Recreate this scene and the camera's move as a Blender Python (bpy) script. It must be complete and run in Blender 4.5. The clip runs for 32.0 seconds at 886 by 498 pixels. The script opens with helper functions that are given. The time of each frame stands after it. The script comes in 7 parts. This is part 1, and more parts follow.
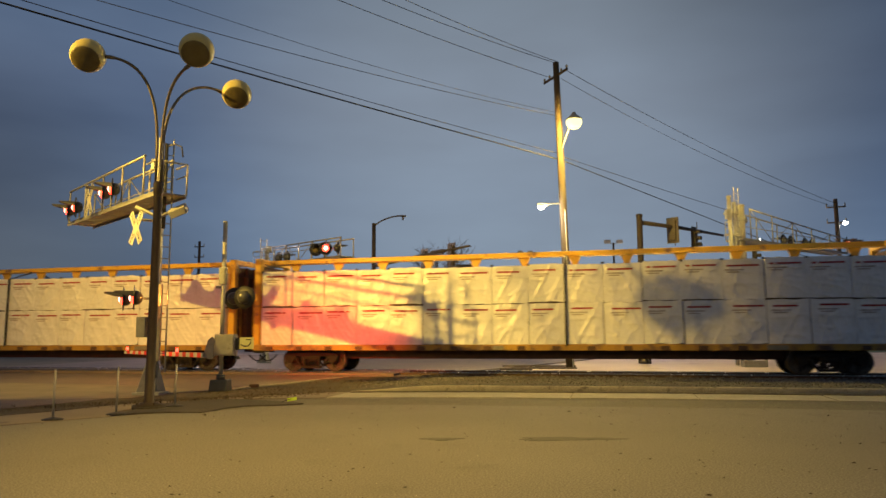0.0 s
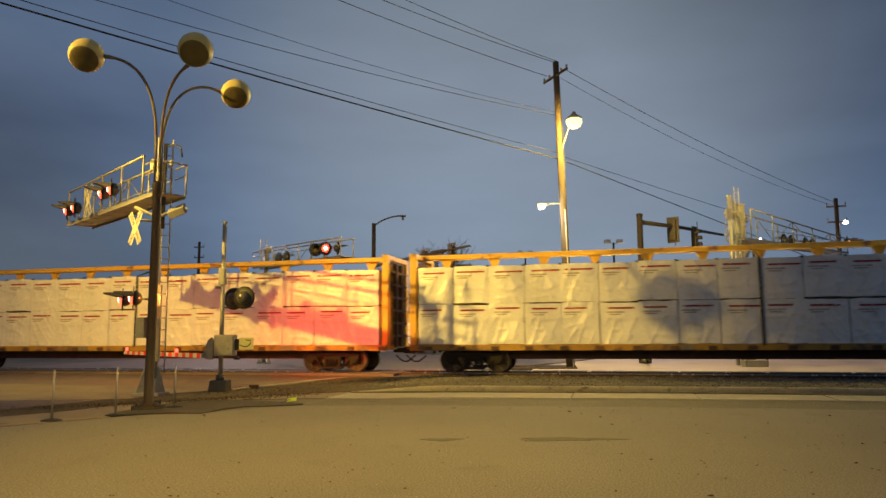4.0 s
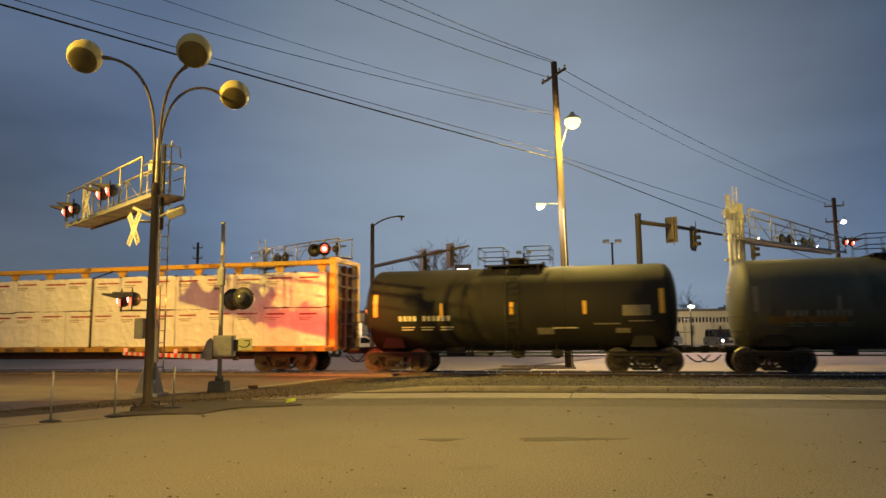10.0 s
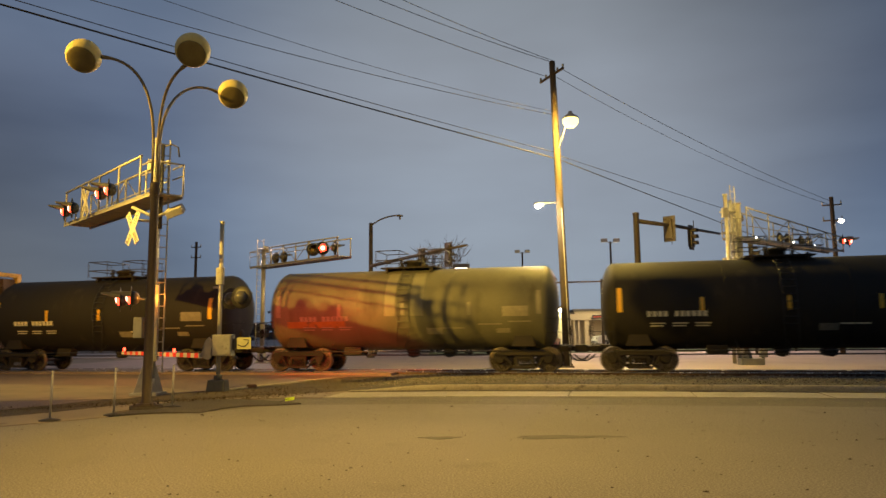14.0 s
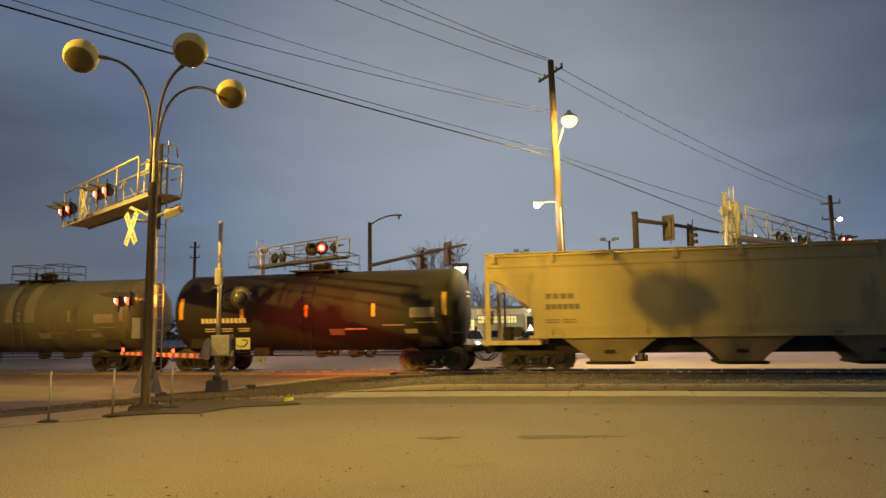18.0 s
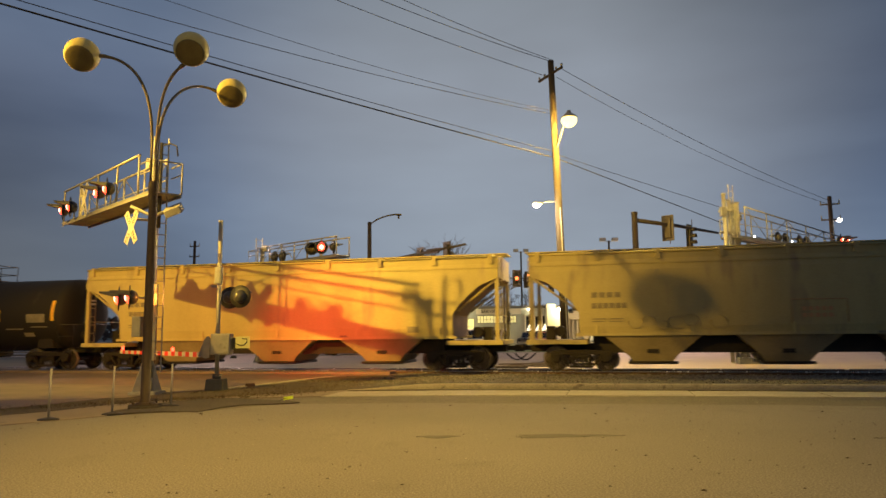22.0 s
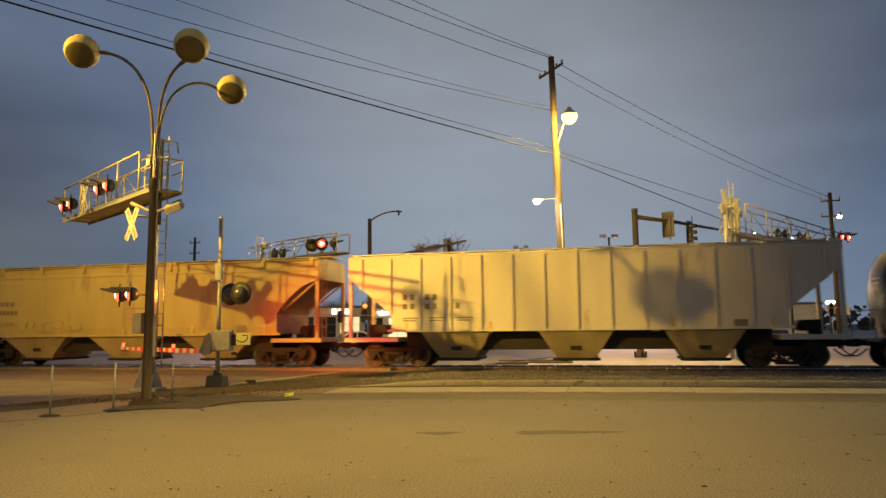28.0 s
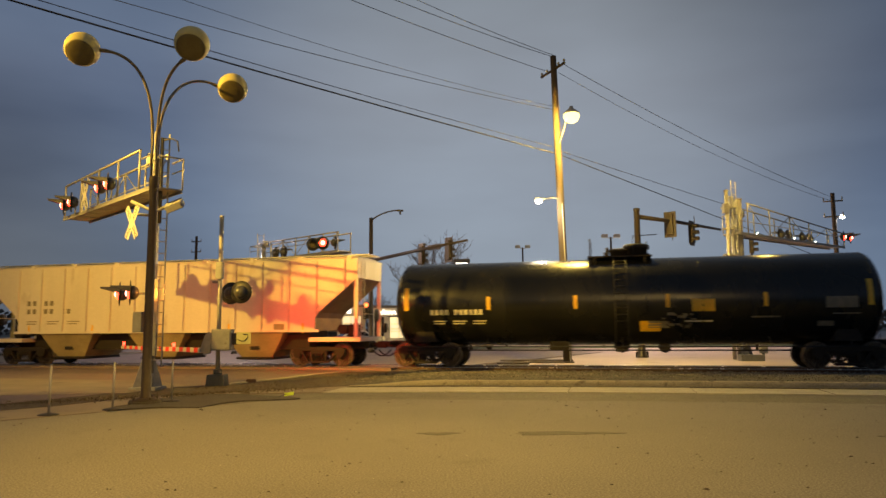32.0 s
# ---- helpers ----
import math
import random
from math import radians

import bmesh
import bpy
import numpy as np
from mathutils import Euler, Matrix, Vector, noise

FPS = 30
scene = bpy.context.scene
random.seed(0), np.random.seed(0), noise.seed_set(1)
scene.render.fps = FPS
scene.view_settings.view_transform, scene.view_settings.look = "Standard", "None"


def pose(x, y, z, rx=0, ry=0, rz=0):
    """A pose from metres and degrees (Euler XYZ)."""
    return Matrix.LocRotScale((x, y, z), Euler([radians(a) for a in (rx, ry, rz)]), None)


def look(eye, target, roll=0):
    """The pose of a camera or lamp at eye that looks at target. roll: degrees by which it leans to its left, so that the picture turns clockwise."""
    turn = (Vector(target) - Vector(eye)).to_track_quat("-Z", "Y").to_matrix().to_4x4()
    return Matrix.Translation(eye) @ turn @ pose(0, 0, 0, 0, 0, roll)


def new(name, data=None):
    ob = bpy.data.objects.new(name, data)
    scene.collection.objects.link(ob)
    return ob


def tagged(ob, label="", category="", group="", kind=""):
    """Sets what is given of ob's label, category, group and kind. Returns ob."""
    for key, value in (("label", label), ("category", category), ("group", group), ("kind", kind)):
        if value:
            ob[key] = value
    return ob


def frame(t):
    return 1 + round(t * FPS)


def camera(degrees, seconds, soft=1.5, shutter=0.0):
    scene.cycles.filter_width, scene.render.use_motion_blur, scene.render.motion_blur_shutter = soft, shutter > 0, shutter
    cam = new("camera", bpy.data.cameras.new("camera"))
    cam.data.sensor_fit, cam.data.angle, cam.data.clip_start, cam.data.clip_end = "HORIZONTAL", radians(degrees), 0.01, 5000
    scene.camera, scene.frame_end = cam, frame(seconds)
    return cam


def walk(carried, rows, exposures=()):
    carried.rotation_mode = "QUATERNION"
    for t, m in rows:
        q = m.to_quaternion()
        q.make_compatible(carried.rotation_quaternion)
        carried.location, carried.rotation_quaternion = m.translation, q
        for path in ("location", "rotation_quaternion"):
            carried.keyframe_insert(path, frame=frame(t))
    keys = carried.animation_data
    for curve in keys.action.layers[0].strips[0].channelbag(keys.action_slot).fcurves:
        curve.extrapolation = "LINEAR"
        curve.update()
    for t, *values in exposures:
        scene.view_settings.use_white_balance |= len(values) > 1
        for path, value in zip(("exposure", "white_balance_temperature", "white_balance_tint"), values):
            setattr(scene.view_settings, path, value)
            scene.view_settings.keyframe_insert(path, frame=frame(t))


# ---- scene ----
cam = camera(64.99, 32.0, soft=1.5, shutter=0.7)
# seconds, turn to the right, tilt up, roll (degrees), eye (metres)
PATH = [
    (0.0, -0.070, 6.885, -0.338, -0.00, -0.02, 1.62), (0.5, -0.116, 6.781, -0.297, 0.01, -0.01, 1.62), (1.0, -0.108, 6.751, -0.355, 0.01, -0.00, 1.62),
    (1.5, -0.058, 6.771, -0.408, 0.01, -0.00, 1.62), (2.0, -0.029, 6.790, -0.364, 0.00, -0.00, 1.62), (2.5, -0.048, 6.796, -0.326, -0.00, -0.00, 1.62),
    (3.0, -0.078, 6.810, -0.353, 0.00, 0.00, 1.62), (3.5, -0.085, 6.847, -0.386, -0.00, 0.03, 1.62), (5.5, 0.022, 6.983, -0.582, 0.01, 0.00, 1.62),
    (6.0, 0.049, 6.949, -0.628, 0.01, 0.01, 1.63), (6.5, 0.047, 6.910, -0.593, 0.01, 0.02, 1.63), (7.0, 0.018, 6.889, -0.534, 0.01, 0.02, 1.63),
    (7.5, -0.009, 6.901, -0.560, 0.01, 0.02, 1.63), (8.0, -0.020, 6.926, -0.607, 0.01, 0.02, 1.63), (8.5, -0.016, 6.953, -0.607, 0.01, 0.01, 1.63),
    (9.0, -0.006, 6.973, -0.589, 0.01, 0.01, 1.62), (9.5, 0.017, 6.960, -0.573, 0.01, 0.00, 1.62), (10.0, 0.040, 6.912, -0.545, 0.00, 0.01, 1.62),
    (10.5, 0.042, 6.880, -0.532, -0.00, -0.00, 1.62), (11.0, 0.060, 6.904, -0.567, -0.01, -0.02, 1.62), (11.5, 0.076, 6.945, -0.589, -0.01, -0.03, 1.62),
    (12.0, 0.072, 6.959, -0.583, -0.01, -0.03, 1.62), (12.5, 0.093, 6.931, -0.569, -0.01, -0.03, 1.62), (13.0, 0.133, 6.898, -0.549, -0.01, -0.04, 1.62),
    (13.5, 0.152, 6.881, -0.563, -0.00, -0.03, 1.61), (14.0, 0.171, 6.846, -0.606, -0.00, -0.03, 1.61), (14.5, 0.236, 6.784, -0.659, -0.01, -0.03, 1.62),
    (16.5, 0.265, 6.829, -0.690, -0.00, -0.03, 1.62), (17.0, 0.239, 6.772, -0.676, -0.01, -0.03, 1.62), (17.5, 0.220, 6.765, -0.712, -0.00, -0.02, 1.62),
    (18.0, 0.252, 6.794, -0.750, -0.00, -0.01, 1.62), (18.5, 0.303, 6.814, -0.783, 0.00, -0.00, 1.62), (19.0, 0.330, 6.818, -0.846, 0.00, -0.00, 1.62),
    (19.5, 0.338, 6.821, -0.871, 0.00, -0.00, 1.63), (20.0, 0.343, 6.841, -0.814, 0.00, -0.01, 1.62), (20.5, 0.340, 6.879, -0.775, -0.00, -0.03, 1.62),
    (21.0, 0.305, 6.905, -0.772, -0.00, -0.05, 1.62), (21.5, 0.266, 6.887, -0.703, -0.00, -0.05, 1.61), (22.0, 0.285, 6.771, -0.597, -0.00, -0.04, 1.61),
    (22.5, 0.362, 6.617, -0.591, -0.00, -0.04, 1.62), (23.0, 0.403, 6.573, -0.616, -0.01, -0.04, 1.61), (23.5, 0.345, 6.600, -0.568, -0.01, -0.05, 1.61),
    (24.0, 0.257, 6.591, -0.490, -0.01, -0.05, 1.61), (24.5, 0.214, 6.558, -0.452, -0.01, -0.04, 1.61), (25.0, 0.200, 6.526, -0.453, -0.01, -0.04, 1.61),
    (25.5, 0.187, 6.506, -0.470, -0.01, -0.04, 1.61), (27.5, 0.295, 6.486, -0.631, -0.01, -0.05, 1.62), (28.0, 0.278, 6.492, -0.602, -0.01, -0.05, 1.61),
    (28.5, 0.256, 6.492, -0.597, -0.00, -0.04, 1.61), (29.0, 0.225, 6.489, -0.602, 0.00, -0.00, 1.62), (29.5, 0.208, 6.473, -0.600, 0.01, 0.02, 1.62),
    (30.0, 0.195, 6.439, -0.606, 0.01, 0.02, 1.62), (30.5, 0.160, 6.415, -0.584, 0.01, 0.02, 1.63), (31.0, 0.132, 6.411, -0.527, 0.01, 0.02, 1.62),
    (31.5, 0.125, 6.419, -0.474, 0.01, 0.02, 1.62), (32.0, 0.134, 6.438, -0.435, 0.01, 0.02, 1.62),
]


def eye_pose(turn, tilt, roll, x, y, z):
    return Matrix.Translation((x, y, z)) @ pose(0, 0, 0, 0, 0, -turn) @ pose(0, 0, 0, 90 + tilt) @ pose(0, 0, 0, 0, 0, roll)


walk(cam, [(t, eye_pose(*p)) for t, *p in PATH], [(0, 0.0, 6500, 10), (8.8, 0.0, 6500, 10), (10.2, 0.16, 6500, 10), (11.2, 0.19, 6600, 10.5), (13, 0.24, 7150, 13), (32, 0.20, 7150, 13)])

# ---- sky and lamps ----
world = bpy.data.worlds.new("dusk_sky")
scene.world = world
world.use_nodes = True
wn, wl = world.node_tree.nodes, world.node_tree.links
wn.clear()
w_out, w_bg = wn.new("ShaderNodeOutputWorld"), wn.new("ShaderNodeBackground")
w_tc, w_sep, w_ramp = wn.new("ShaderNodeTexCoord"), wn.new("ShaderNodeSeparateXYZ"), wn.new("ShaderNodeValToRGB")
w_map, w_noise, w_cl, w_mix = wn.new("ShaderNodeMapping"), wn.new("ShaderNodeTexNoise"), wn.new("ShaderNodeValToRGB"), wn.new("ShaderNodeMix")
w_mix.data_type, w_mix.blend_type = "RGBA", "MULTIPLY"
wl.new(w_tc.outputs["Generated"], w_sep.inputs[0])
wl.new(w_sep.outputs["Z"], w_ramp.inputs[0])
SKY = [(0.0, (0.128, 0.182, 0.268)), (0.06, (0.126, 0.188, 0.288)), (0.18, (0.108, 0.163, 0.265)), (0.32, (0.095, 0.137, 0.225)), (0.55, (0.074, 0.117, 0.19)), (1.0, (0.063, 0.099, 0.16))]
while len(w_ramp.color_ramp.elements) < len(SKY):
    w_ramp.color_ramp.elements.new(0.5)
for e, (at_z, col) in zip(w_ramp.color_ramp.elements, SKY):
    e.position, e.color = at_z, (*col, 1)
w_map.inputs["Scale"].default_value = (1.3, 1.3, 4.5)
w_map.inputs["Location"].default_value = (0.35, 0.1, 0.2)
w_noise.inputs["Scale"].default_value, w_noise.inputs["Detail"].default_value = 1.5, 4
wl.new(w_tc.outputs["Generated"], w_map.inputs[0])
wl.new(w_map.outputs[0], w_noise.inputs["Vector"])
wl.new(w_noise.outputs[0], w_cl.inputs[0])
w_cl.color_ramp.elements[0].position, w_cl.color_ramp.elements[0].color = 0.3, (0.72, 0.74, 0.78, 1)
w_cl.color_ramp.elements[1].position, w_cl.color_ramp.elements[1].color = 0.72, (1.22, 1.2, 1.16, 1)
w_mix.inputs[0].default_value = 1.0
wl.new(w_ramp.outputs[0], w_mix.inputs[6])
wl.new(w_cl.outputs[0], w_mix.inputs[7])
w_bg.inputs[1].default_value = 1.0
# sky colour brightened round the pole lamp, standing for its glare
w_dot, w_pow, w_gain = wn.new("ShaderNodeVectorMath"), wn.new("ShaderNodeMapRange"), wn.new("ShaderNodeMix")
w_dot.operation = "DOT_PRODUCT"
w_dot.inputs[1].default_value = Vector((0.119, 1.0, 0.317)).normalized()
wl.new(w_tc.outputs["Generated"], w_dot.inputs[0])
wl.new(w_dot.outputs["Value"], w_pow.inputs[0])
w_pow.interpolation_type = "SMOOTHSTEP"
w_pow.inputs[1].default_value, w_pow.inputs[2].default_value = 0.87, 1.0
w_pow.inputs[3].default_value, w_pow.inputs[4].default_value = 0.0, 1.0
w_gain.data_type, w_gain.blend_type = "RGBA", "ADD"
wl.new(w_pow.outputs[0], w_gain.inputs[0])
wl.new(w_mix.outputs[2], w_gain.inputs[6])
w_gain.inputs[7].default_value = (0.125, 0.13, 0.112, 1)
# the dusk glow lies beyond the railway; the sky behind the viewer is darker
w_side, w_fall, w_dim = wn.new("ShaderNodeVectorMath"), wn.new("ShaderNodeMapRange"), wn.new("ShaderNodeMix")
w_side.operation = "DOT_PRODUCT"
w_side.inputs[1].default_value = (0.0, 0.97, 0.24)
wl.new(w_tc.outputs["Generated"], w_side.inputs[0])
wl.new(w_side.outputs["Value"], w_fall.inputs[0])
w_fall.interpolation_type = "SMOOTHSTEP"
w_fall.inputs[1].default_value, w_fall.inputs[2].default_value = 0.15, 0.75
w_fall.inputs[3].default_value, w_fall.inputs[4].default_value = 0.62, 1.0
w_dim.data_type, w_dim.blend_type = "RGBA", "MULTIPLY"
w_dim.inputs[0].default_value = 1.0
wl.new(w_gain.outputs[2], w_dim.inputs[6])
wl.new(w_fall.outputs[0], w_dim.inputs[7])
w_last = w_dim.outputs[2]
# darker cloud low on one side and high on the other
for way, near, far, tone in (((-0.64, 0.77, -0.02), 0.90, 1.0, (0.62, 0.53, 0.46)), ((0.50, 0.72, 0.48), 0.93, 1.0, (0.66, 0.66, 0.66))):
    w_d, w_r, w_m = wn.new("ShaderNodeVectorMath"), wn.new("ShaderNodeMapRange"), wn.new("ShaderNodeMix")
    w_d.operation = "DOT_PRODUCT"
    w_d.inputs[1].default_value = Vector(way).normalized()
    wl.new(w_tc.outputs["Generated"], w_d.inputs[0])
    wl.new(w_d.outputs["Value"], w_r.inputs[0])
    w_r.interpolation_type = "SMOOTHSTEP"
    w_r.inputs[1].default_value, w_r.inputs[2].default_value, w_r.inputs[3].default_value, w_r.inputs[4].default_value = near, far, 0.0, 1.0
    w_m.data_type, w_m.blend_type = "RGBA", "MULTIPLY"
    wl.new(w_r.outputs[0], w_m.inputs[0])
    wl.new(w_last, w_m.inputs[6])
    w_m.inputs[7].default_value = (*tone, 1)
    w_last = w_m.outputs[2]
wl.new(w_last, w_bg.inputs[0])
wl.new(w_bg.outputs[0], w_out.inputs[0])


def lamp(name, place, watts, colour, radius, spot=0, target=None, blend=0.3):
    data = bpy.data.lights.new(name, "SPOT" if spot else "POINT")
    data.energy, data.color, data.shadow_soft_size = watts, colour, radius
    ob = new(name, data)
    ob.location = place
    if spot:
        data.spot_size, data.spot_blend = radians(spot), blend
        ob.matrix_world = look(place, target)
    return ob


# a street lamp out of view, known from its shadows; assumed second head beside it
lamp("street_light_glow", (-17.55, 10.38, 10.92), 14800, (1.0, 0.63, 0.09), 0.12, 86, (-9.27, 27.52, 5.74), 1.0)
# assumed head, added to carry light to the train's right half
lamp("assumed_head_glow", (-17.17, 9.92, 10.92), 26500, (1.0, 0.63, 0.10), 0.12, 35, (-3.3, 22.3, 4.9), 1.0)
# unseen fill far behind the viewer, added to soften the train's shadows
lamp("train_fill_glow", (-3.0, -45.0, 13.0), 17000, (1.0, 0.68, 0.22), 0.6, 25, (-2.6, 27.0, 4.0), 1.0)
# unseen lamp added over the lot, its cone narrowed to darken the corners
lamp("lot_fill_glow", (-4.0, 7.0, 12.5), 8300, (1.0, 0.615, 0.10), 0.3, 83, (-1.1, 11.4, 0.0), 1.0)
# added away from the yard lamp to lighten the cream office and van
lamp("office_fill_glow", (20.5, 75.0, 6.5), 1700, (1.0, 0.78, 0.42), 0.2)
lamp("hall_lamp_glow", (1.6, 74.6, 3.8), 260, (1.0, 0.92, 0.50), 0.15)
lamp("tower_lamp_glow", (12.78, 73.9, 3.85), 420, (0.97, 1.0, 0.52), 0.2)
# added to lift the right-hand signal tower; no lamp hangs here
lamp("signal_tower_fill_glow", (14.7, 30.7, 8.1), 230, (1.0, 0.70, 0.15), 0.1)
lamp("post_flasher_glow", (-7.64, 18.58, 2.62), 22, (1.0, 0.34, 0.05), 0.03)
# assumed rear flashers, added to tint the train's left side orange
lamp("assumed_flasher_glow", (-8.35, 19.75, 2.62), 1000, (1.0, 0.22, 0.04), 0.06, 84, (-13.0, 29.6, 1.8), 0.9)
lamp("pole_light_glow", (5.75, 29.6, 10.75), 6000, (1.0, 0.71, 0.15), 0.25)
lamp("small_pole_light_glow", (4.40, 30.9, 7.0), 500, (1.0, 0.88, 0.66), 0.15)
lamp("flasher_glow", (-5.75, 20.75, 2.66), 2150, (1.0, 0.075, 0.02), 0.06, 60, (-4.6, 26.2, 1.75), 0.8)
# two unseen fills added to light the far paving pink
lamp("far_road_fill_glow", (-14.5, 46.0, 8.0), 2500, (1.0, 0.72, 0.62), 0.3)
lamp("far_corner_fill_glow", (14.0, 50.0, 9.0), 4200, (1.0, 0.72, 0.62), 0.3)

# ---- materials ----


def surface(name, c1, c2, scale=3.0, rough=0.7, metal=0.0, bump=0.15, fine=40.0, spots=None, spot_scale=6.0, spot_at=0.62, stretch=(1, 1, 1), per_piece=0.0, coat=0.0):
    m = bpy.data.materials.new(name)
    m.use_nodes = True
    n, l = m.node_tree.nodes, m.node_tree.links
    b = n["Principled BSDF"]
    tc, mp = n.new("ShaderNodeTexCoord"), n.new("ShaderNodeMapping")
    mp.inputs["Scale"].default_value = stretch
    l.new(tc.outputs["Object"], mp.inputs[0])
    big, small = n.new("ShaderNodeTexNoise"), n.new("ShaderNodeTexNoise")
    big.inputs["Scale"].default_value, big.inputs["Detail"].default_value = scale, 5
    small.inputs["Scale"].default_value, small.inputs["Detail"].default_value = fine, 3
    l.new(mp.outputs[0], big.inputs["Vector"])
    l.new(tc.outputs["Object"], small.inputs["Vector"])
    add = n.new("ShaderNodeMath")
    add.operation = "MULTIPLY_ADD"
    add.inputs[1].default_value = 0.45
    l.new(small.outputs[0], add.inputs[0])
    half = n.new("ShaderNodeMath")
    half.operation = "MULTIPLY"
    half.inputs[1].default_value = 0.65
    l.new(big.outputs[0], half.inputs[0])
    l.new(half.outputs[0], add.inputs[2])
    ramp = n.new("ShaderNodeValToRGB")
    ramp.color_ramp.elements[0].position, ramp.color_ramp.elements[0].color = 0.36, (*c1, 1)
    ramp.color_ramp.elements[1].position, ramp.color_ramp.elements[1].color = 0.74, (*c2, 1)
    l.new(add.outputs[0], ramp.inputs[0])
    colour = ramp.outputs[0]
    if spots:
        sn, sr, mx = n.new("ShaderNodeTexNoise"), n.new("ShaderNodeValToRGB"), n.new("ShaderNodeMix")
        sn.inputs["Scale"].default_value, sn.inputs["Detail"].default_value = spot_scale, 6
        l.new(mp.outputs[0], sn.inputs["Vector"])
        sr.color_ramp.elements[0].position, sr.color_ramp.elements[1].position = spot_at, spot_at + 0.12
        l.new(sn.outputs[0], sr.inputs[0])
        mx.data_type = "RGBA"
        l.new(sr.outputs[0], mx.inputs[0])
        l.new(colour, mx.inputs[6])
        mx.inputs[7].default_value = (*spots, 1)
        colour = mx.outputs[2]
    if per_piece:
        oi, hs = n.new("ShaderNodeObjectInfo"), n.new("ShaderNodeHueSaturation")
        mr = n.new("ShaderNodeMapRange")
        mr.inputs[3].default_value, mr.inputs[4].default_value = 1 - per_piece, 1 + per_piece
        l.new(oi.outputs["Random"], mr.inputs[0])
        l.new(mr.outputs[0], hs.inputs["Value"])
        l.new(colour, hs.inputs["Color"])
        colour = hs.outputs[0]
    l.new(colour, b.inputs["Base Color"])
    rr = n.new("ShaderNodeMapRange")
    rr.inputs[3].default_value, rr.inputs[4].default_value = max(0.03, rough - 0.12), min(1.0, rough + 0.12)
    l.new(big.outputs[0], rr.inputs[0])
    l.new(rr.outputs[0], b.inputs["Roughness"])
    b.inputs["Metallic"].default_value = metal
    b.inputs["Coat Weight"].default_value = coat
    if bump:
        bp = n.new("ShaderNodeBump")
        bp.inputs["Strength"].default_value, bp.inputs["Distance"].default_value = bump, 0.02
        l.new(add.outputs[0], bp.inputs["Height"])
        l.new(bp.outputs[0], b.inputs["Normal"])
    return m


def grain(m, scale, lo, hi, detail=2.0):
    """Fine light and dark specks over a material's colour."""
    n, l = m.node_tree.nodes, m.node_tree.links
    socket = n["Principled BSDF"].inputs["Base Color"]
    tc, nz, mr, mx = n.new("ShaderNodeTexCoord"), n.new("ShaderNodeTexNoise"), n.new("ShaderNodeMapRange"), n.new("ShaderNodeMix")
    nz.inputs["Scale"].default_value, nz.inputs["Detail"].default_value = scale, detail
    mr.inputs[1].default_value, mr.inputs[2].default_value, mr.inputs[3].default_value, mr.inputs[4].default_value = 0.34, 0.66, lo, hi
    l.new(tc.outputs["Object"], nz.inputs["Vector"])
    l.new(nz.outputs[0], mr.inputs[0])
    mx.data_type, mx.blend_type = "RGBA", "MULTIPLY"
    mx.inputs[0].default_value = 1.0
    l.new(socket.links[0].from_socket, mx.inputs[6])
    l.new(mr.outputs[0], mx.inputs[7])
    l.new(mx.outputs[2], socket)
    return m


def glow(name, colour, strength):
    m = bpy.data.materials.new(name)
    m.use_nodes = True
    b = m.node_tree.nodes["Principled BSDF"]
    b.inputs["Base Color"].default_value = (*[min(1, c) for c in colour], 1)
    b.inputs["Emission Color"].default_value = (*colour, 1)
    b.inputs["Emission Strength"].default_value = strength
    return m


def glass(name, colour, rough=0.05):
    m = bpy.data.materials.new(name)
    m.use_nodes = True
    b = m.node_tree.nodes["Principled BSDF"]
    b.inputs["Base Color"].default_value = (*colour, 1)
    b.inputs["Roughness"].default_value = rough
    b.inputs["Specular IOR Level"].default_value = 0.6
    return m


M_ASPHALT = surface("worn_asphalt", (0.155, 0.142, 0.12), (0.235, 0.22, 0.19), 0.16, 0.9, 0, 0.42, 34, (0.172, 0.158, 0.133), 0.9, 0.60)
M_ROAD = surface("dark_road_asphalt", (0.13, 0.10, 0.085), (0.22, 0.17, 0.145), 0.5, 0.72, 0, 0.3, 40, (0.10, 0.08, 0.07), 1.2, 0.60)
M_FARLOT = surface("pale_far_paving", (0.34, 0.27, 0.25), (0.46, 0.38, 0.35), 0.25, 0.8, 0, 0.2, 20, (0.26, 0.21, 0.19), 0.6, 0.60)
M_EARTH = surface("bare_ground", (0.10, 0.085, 0.06), (0.20, 0.17, 0.12), 0.4, 0.95, 0, 0.4, 14)
M_DIRT = surface("dirt_and_dead_grass", (0.04, 0.031, 0.017), (0.115, 0.088, 0.048), 2.2, 0.95, 0, 0.9, 30)
M_CONC = surface("pale_concrete", (0.31, 0.28, 0.22), (0.46, 0.425, 0.33), 1.2, 0.85, 0, 0.25, 60, (0.27, 0.24, 0.18), 2.5, 0.64)
M_APRON = surface("worn_road_concrete", (0.19, 0.155, 0.115), (0.30, 0.25, 0.185), 0.8, 0.85, 0, 0.25, 60, (0.15, 0.12, 0.09), 1.5, 0.60)
M_GUTTER = surface("stained_concrete", (0.11, 0.098, 0.073), (0.175, 0.158, 0.12), 1.4, 0.85, 0, 0.25, 60, (0.105, 0.09, 0.068), 2.0, 0.60)
M_KERB = surface("weathered_kerb_concrete", (0.30, 0.27, 0.185), (0.44, 0.40, 0.28), 1.6, 0.85, 0, 0.3, 50, (0.16, 0.14, 0.10), 3.0, 0.58)
